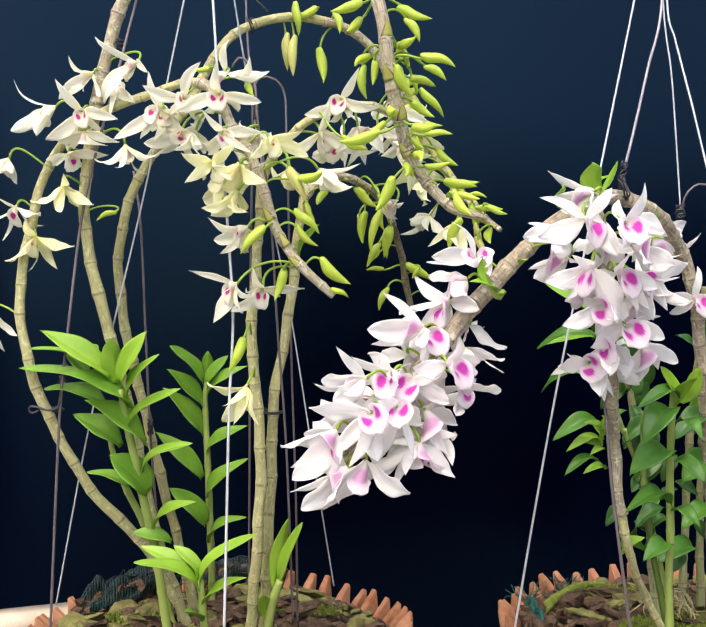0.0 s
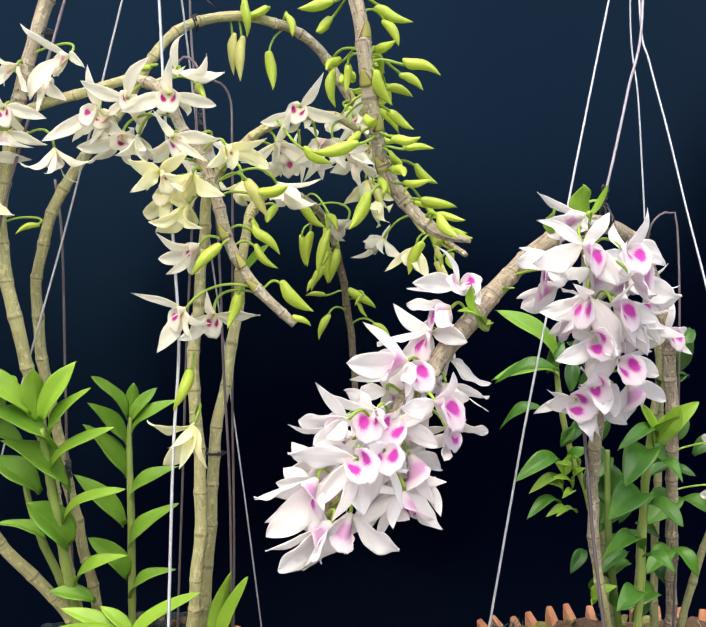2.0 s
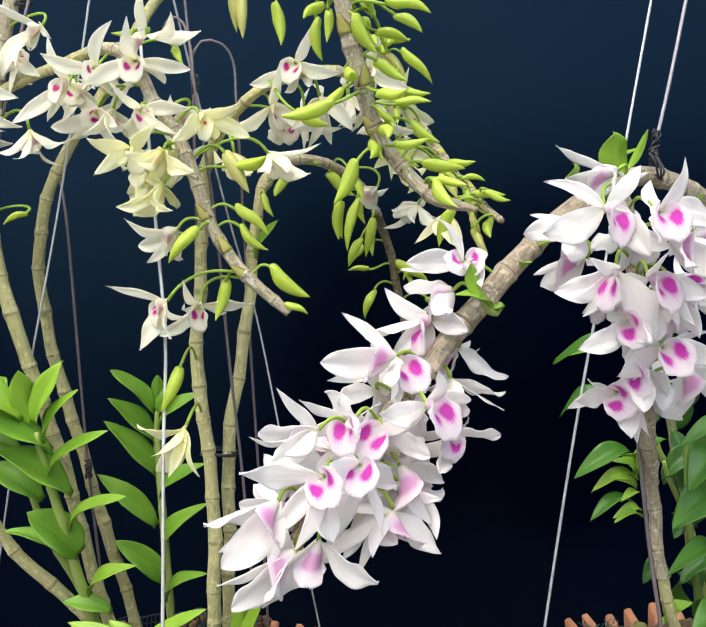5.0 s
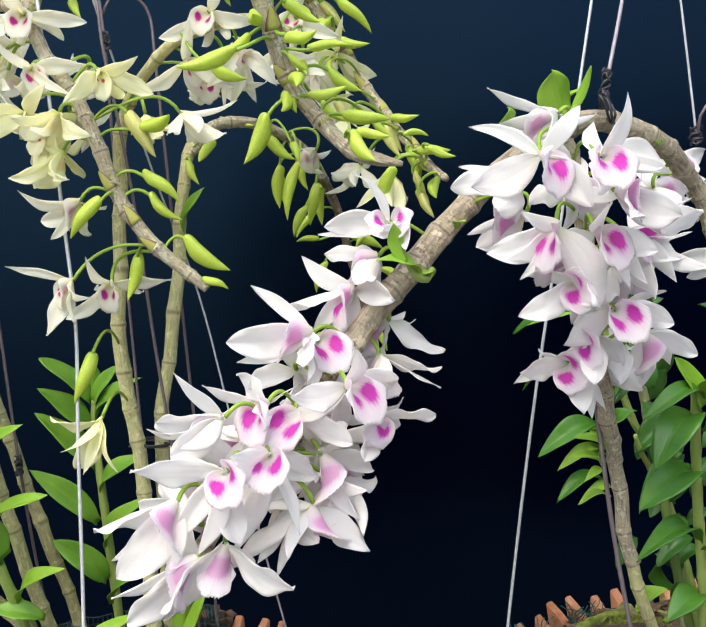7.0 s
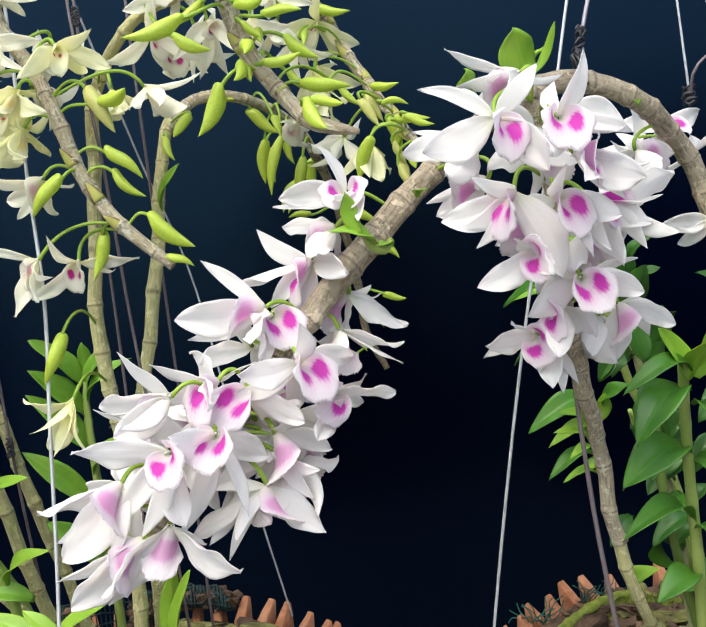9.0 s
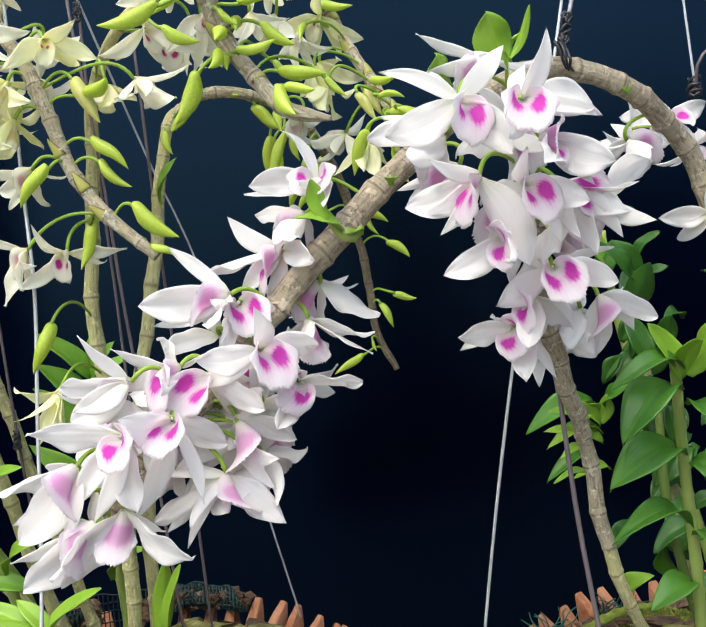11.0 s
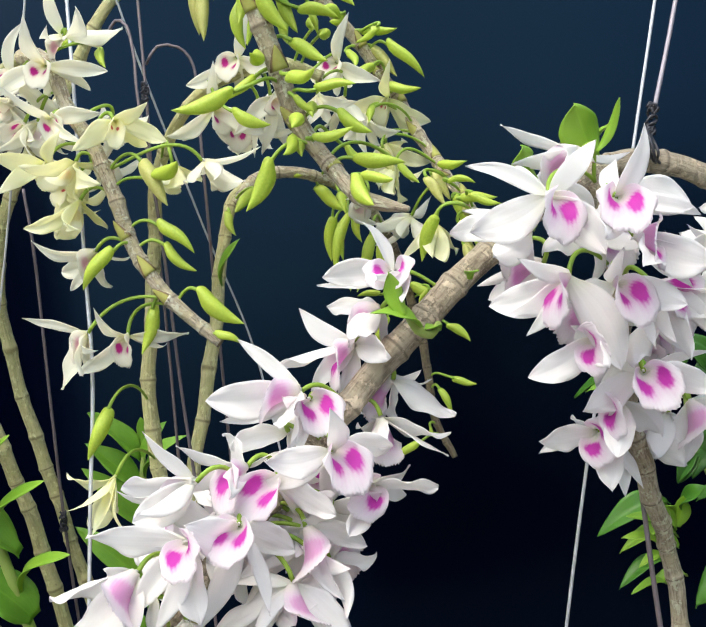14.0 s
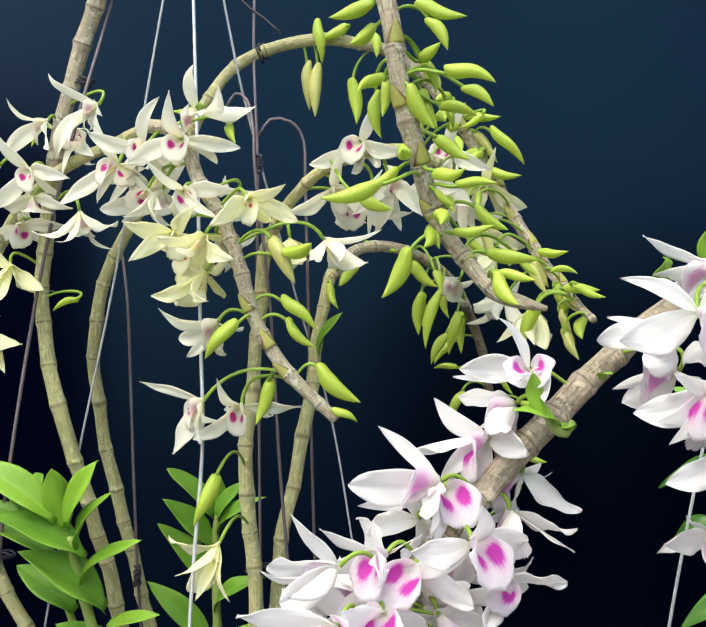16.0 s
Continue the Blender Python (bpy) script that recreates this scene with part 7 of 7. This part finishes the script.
def filling(cx, cy, z, radius, seed, mossy):
    """The planting mix: a low mound of chips and the chips that show on it."""
    r = random.Random(seed)
    bm = bmesh.new()
    rings = [[bm.verts.new((cx + radius * q / 10 * math.cos(2 * math.pi * k / 40), cy + radius * q / 10 * math.sin(2 * math.pi * k / 40), z - 0.014 * (q / 10) ** 2 + 0.006 * noise.noise(Vector((q * math.cos(k * 0.157), q * math.sin(k * 0.157), seed))))) for k in range(40)] for q in range(1, 11)]
    mid = bm.verts.new((cx, cy, z))
    for k in range(40):
        bm.faces.new((mid, rings[0][k], rings[0][(k + 1) % 40]))
    for p, q in zip(rings, rings[1:]):
        for k in range(40):
            bm.faces.new((p[k], q[k], q[(k + 1) % 40], p[(k + 1) % 40]))
    o = part("planting_mix", bm, BARK)
    tagged(o, "dark mound of planting mix filling the clay pot", "soil", kind="stuff")
    kinds = [chip_mesh(seed * 10 + i, (0.0135 + 0.0014 * i, 0.0095, 0.0055), (BARK, BARK_GREEN, BARK)[i % 3]) for i in range(8)]
    for i in range(150):
        q = math.sqrt(r.random()) * radius * 0.93
        a = r.uniform(0, 6.28)
        o = part("bark_chip", kinds[i % 8], None)
        s = r.uniform(0.75, 1.5)
        o.matrix_basis = pose(cx + q * math.cos(a), cy + q * math.sin(a), z - 0.014 * (q / radius) ** 2 + r.uniform(0.002, 0.008), r.uniform(-25, 25), r.uniform(-25, 25), r.uniform(0, 360)) @ Matrix.Scale(s, 4)
        tagged(o, "mossy chip of olive bark in the planting mix" if i % 8 % 3 == 1 else "weathered chip of brown bark in the planting mix", "bark", "bark chips in the pots")
    litter, green = bmesh.new(), bmesh.new()
    for i in range(620):
        q = math.sqrt(r.random()) * radius * 0.97
        a = r.uniform(0, 6.28)
        k = r.uniform(0.5, 1.1)
        rough_blob(green if noise.noise(Vector((q * math.cos(a) * 22, q * math.sin(a) * 22, seed))) > 0.27 else litter,
                   (cx + q * math.cos(a), cy + q * math.sin(a), z - 0.014 * (q / radius) ** 2 + r.uniform(0, 0.005)),
                   (0.009 * k, 0.006 * k, 0.0038 * k), i + seed * 5000, 1, 0.5)
    o = part("bark_litter", litter, BARK)
    o.data.shade_flat()
    tagged(o, "dark brown crumbs of bark filling the clay pot", "bark", kind="stuff")
    o = part("mossy_litter", green, BARK_GREEN)
    o.data.shade_flat()
    tagged(o, "moss-covered crumbs of bark in the clay pot", "bark", kind="stuff")


def chip_mesh(seed, size, mat):
    """A split, angular chip of bark."""
    bm = rough_blob(bmesh.new(), (0, 0, 0), size, seed, 2, 0.55)
    for v in bm.verts:
        v.co.z = max(-size[2] * 0.7, min(size[2] * 0.75, v.co.z))
        v.co.x = max(-size[0] * 0.95, min(size[0] * 0.95, v.co.x))
    bm.normal_update()
    me = mesh_of("bark_chip", bm, mat)
    me.shade_flat()
    return me


clay_pot("round terracotta pot with finger-like slats and net lining", -0.145, 0.862, 0.959, 0.205, 47, 4, 1)
net_lining(-0.145, 0.862, 0.959, 0.205, lambda a: -0.03 + (0.05 if 1.75 < a < 2.65 else 0.0) + 0.004 * math.sin(7 * a), 1)
filling(-0.145, 0.862, 0.950, 0.192, 1, True)
clay_pot("round terracotta pot with finger-like slats, holding the white-flowered orchid", 0.430, 0.900, 0.951, 0.235, 50, 2, 2)
net_lining(0.430, 0.900, 0.955, 0.235, lambda a: -0.03 + 0.006 * math.sin(9 * a + 1), 2)
filling(0.430, 0.900, 0.948, 0.222, 2, False)


def moss_patch(label, cx, cy, z, r0, r1, count, seed):
    r = random.Random(seed)
    bm = bmesh.new()
    for i in range(count):
        a, q = r.uniform(0, 6.28), math.sqrt(r.random())
        x, y = cx + q * r0 * math.cos(a), cy + q * r1 * math.sin(a)
        h = r.uniform(0.003, 0.009)
        d = Vector((r.uniform(-0.6, 0.6), r.uniform(-0.6, 0.6), 1)).normalized() * h
        s = Vector((r.uniform(-1, 1), r.uniform(-1, 1), 0.2)).normalized() * 0.0009
        p = Vector((x, y, z - 0.004))
        vs = [bm.verts.new(c) for c in (p - s, p + s, p + d * 0.6 + s * 1.6, p + d, p + d * 0.6 - s * 1.6)]
        bm.faces.new(vs)
    o = part("moss", bm, MOSS)
    return tagged(o, label, "moss", kind="stuff")


moss_patch("bright green moss on the planting mix", 0.40, 0.83, 0.955, 0.10, 0.06, 9000, 1)
moss_patch("bright moss along the pot's edge", 0.33, 1.02, 0.946, 0.045, 0.03, 1500, 3)
moss_patch("olive moss among the bark chips", -0.25, 0.90, 0.950, 0.04, 0.025, 1100, 2)
moss_patch("yellow-green moss between chips of bark", -0.06, 0.93, 0.948, 0.05, 0.02, 1000, 4)
moss_patch("yellow-green moss between chips of bark", -0.10, 0.80, 0.948, 0.04, 0.02, 800, 5)


def mossy_branch(label, mat, *points):
    path = spline(points, 0.004)
    bm = tube(bmesh.new(), path, path[:, 3] / 1000, 12, 0, 0, 0.22, 4)
    for v in bm.verts:
        v.co.z += 0.0025 * noise.noise(v.co * 160)
        v.co.x += 0.0025 * noise.noise(v.co * 140 + Vector((3, 1, 2)))
    return tagged(part("branch_piece", bm, mat), label, "branch")


mossy_branch("moss-covered branch piece lying along the pot's rim", MOSS, (0.218, 0.898, 0.944, 4), (0.235, 0.925, 0.951, 6), (0.270, 0.985, 0.951, 6), (0.310, 1.035, 0.949, 5), (0.345, 1.062, 0.944, 3))
lump = part("cork_lump", rough_blob(bmesh.new(), (0.276, 0.950, 0.953), (0.019, 0.013, 0.011), 41, 2, 0.5), BARK)
lump.data.shade_flat()
tagged(lump, "reddish-brown angular lump of cork bark on the mix", "bark")
mossy_branch("split olive stick lying on the bark chips", BARK_GREEN, (0.256, 0.905, 0.955, 2), (0.272, 0.890, 0.956, 4), (0.296, 0.872, 0.953, 3))


def net_bundle(label, mat, seed, height, depth, *points):
    """A crumpled roll of net with bark inside, lying on the pot's rim."""
    r = random.Random(seed)
    line = spline(points, 0.0035)
    n, m = len(line), 16
    bm = bmesh.new()
    grid = []
    for i in range(n):
        row = []
        for k in range(m + 1):
            a = math.pi * k / m
            end = min(1, 6 * i / n, 6 * (n - 1 - i) / n) ** 0.5
            w = 1 + 0.8 * noise.noise(Vector((i * 0.16, k * 0.4, seed)))
            row.append(Vector(line[i, :3]) + Vector((0.3 * depth, -depth, 0)) * (math.cos(a) * w * end) + Vector((0, 0, height)) * (math.sin(a) * w * end))
        grid.append(row)
    for i in range(n):
        tube(bm, np.array([tuple(p) for p in grid[i]]), 0.0013 if i % 3 else 0.0018, 5)
    for k in range(m + 1):
        tube(bm, np.array([tuple(grid[i][k]) for i in range(n)]), 0.0010, 4)
    o = part("net_bundle", bm, mat)
    tagged(o, label, "net", kind="stuff")
    bm = bmesh.new()
    for i in range(90):
        p = line[r.randrange(2, n - 2), :3]
        rough_blob(bm, (p[0] + r.uniform(-1, 1) * depth * 0.5, p[1] + r.uniform(-1, 1) * depth * 0.6, p[2] + r.uniform(0, 0.7) * height), (0.010, 0.007, 0.006), seed * 100 + i, 1, 0.5)
    o = part("bark_in_net", bm, BARK)
    o.data.shade_flat()
    tagged(o, "brown bark held inside the crumpled net", "bark", kind="stuff")


net_bundle("crumpled blue-green net stuffed with bark at the rim", NET, 3, 0.029, 0.014, (-0.338, 0.930, 0.938), (-0.300, 0.960, 0.946), (-0.262, 0.985, 0.956), (-0.238, 1.0, 0.962))
net_bundle("crumpled dark net at the pot's rear rim", NET, 4, 0.020, 0.012, (-0.205, 1.045, 0.950), (-0.165, 1.065, 0.958), (-0.120, 1.068, 0.955), (-0.09, 1.064, 0.950))
net_bundle("folded teal net against the pot's slats", NET_TEAL, 5, 0.020, 0.014, (0.214, 0.83, 0.945), (0.212, 0.88, 0.947), (0.222, 0.92, 0.945))


def net_shred(label, seed, count, x, y, z, spread):
    """Loose ends of torn net that stick out between the slats."""
    r = random.Random(seed)
    bm = bmesh.new()
    for i in range(count):
        p = Vector((x + r.uniform(-1, 1) * spread, y + r.uniform(-0.4, 0.4) * spread, z - 0.012))
        d = Vector((r.uniform(-0.5, 0.5), r.uniform(-0.4, 0.2), 1.0))
        pts = [p]
        for k in range(4):
            d = (d + Vector((r.uniform(-0.6, 0.6), r.uniform(-0.5, 0.5), r.uniform(-0.5, 0.1)))).normalized()
            p = p + d * r.uniform(0.005, 0.009)
            pts.append(p.copy())
        tube(bm, spline([tuple(c) for c in pts], 0.003), 0.0006, 5)
    return tagged(part("net_shred", bm, NET_TEAL), label, "net", kind="stuff")


net_shred("torn teal strands of net between the slats", 1, 26, 0.297, 1.090, 0.937, 0.016)
net_shred("torn teal strands of net behind the slats", 2, 16, 0.232, 1.015, 0.946, 0.012)


def root_tangle(ob, cx, cy, z, count, seed):
    r = random.Random(seed)
    for i in range(count):
        p = Vector((cx + r.uniform(-0.02, 0.02), cy + r.uniform(-0.02, 0.02), z + r.uniform(0.005, 0.03)))
        d = Vector((r.uniform(-1, 1), r.uniform(-1, 0.4), -0.25)).normalized()
        pts = [p]
        for k in range(7):
            d = (d + Vector((r.uniform(-0.9, 0.9), r.uniform(-0.9, 0.9), r.uniform(-0.6, 0.35)))).normalized()
            p = p + d * 0.0075
            p.z = max(p.z, z - 0.006)
            pts.append(p.copy())
        path = spline([tuple(x) for x in pts], 0.005)
        under(ob, "root", tube(bmesh.new(), path, np.linspace(0.0011, 0.0005, len(path)), 6), ROOT)


root_tangle(PR, 0.375, 0.885, 0.956, 34, 5)
root_tangle(PR, 0.43, 0.84, 0.956, 22, 8)
root_tangle(PL, -0.12, 0.83, 0.936, 10, 6)


def board(label, a, b, h, d):
    a, b = Vector(a), Vector(b)
    bm = bmesh.new()
    bmesh.ops.create_cube(bm, size=1)
    bmesh.ops.bevel(bm, geom=bm.edges[:], offset=0.08, segments=2, affect='EDGES')
    way = b - a
    m = Matrix.Translation((a + b) / 2) @ way.to_track_quat("X", "Z").to_matrix().to_4x4() @ Matrix.Diagonal((way.length, d, h, 1))
    bmesh.ops.transform(bm, matrix=m, verts=bm.verts)
    return tagged(part("wooden_board", bm, PAINT), label, "board")


board("cream-painted wooden board beside the first pot", (-0.66, 0.985, 0.893), (-0.322, 1.0, 0.924), 0.028, 0.05)
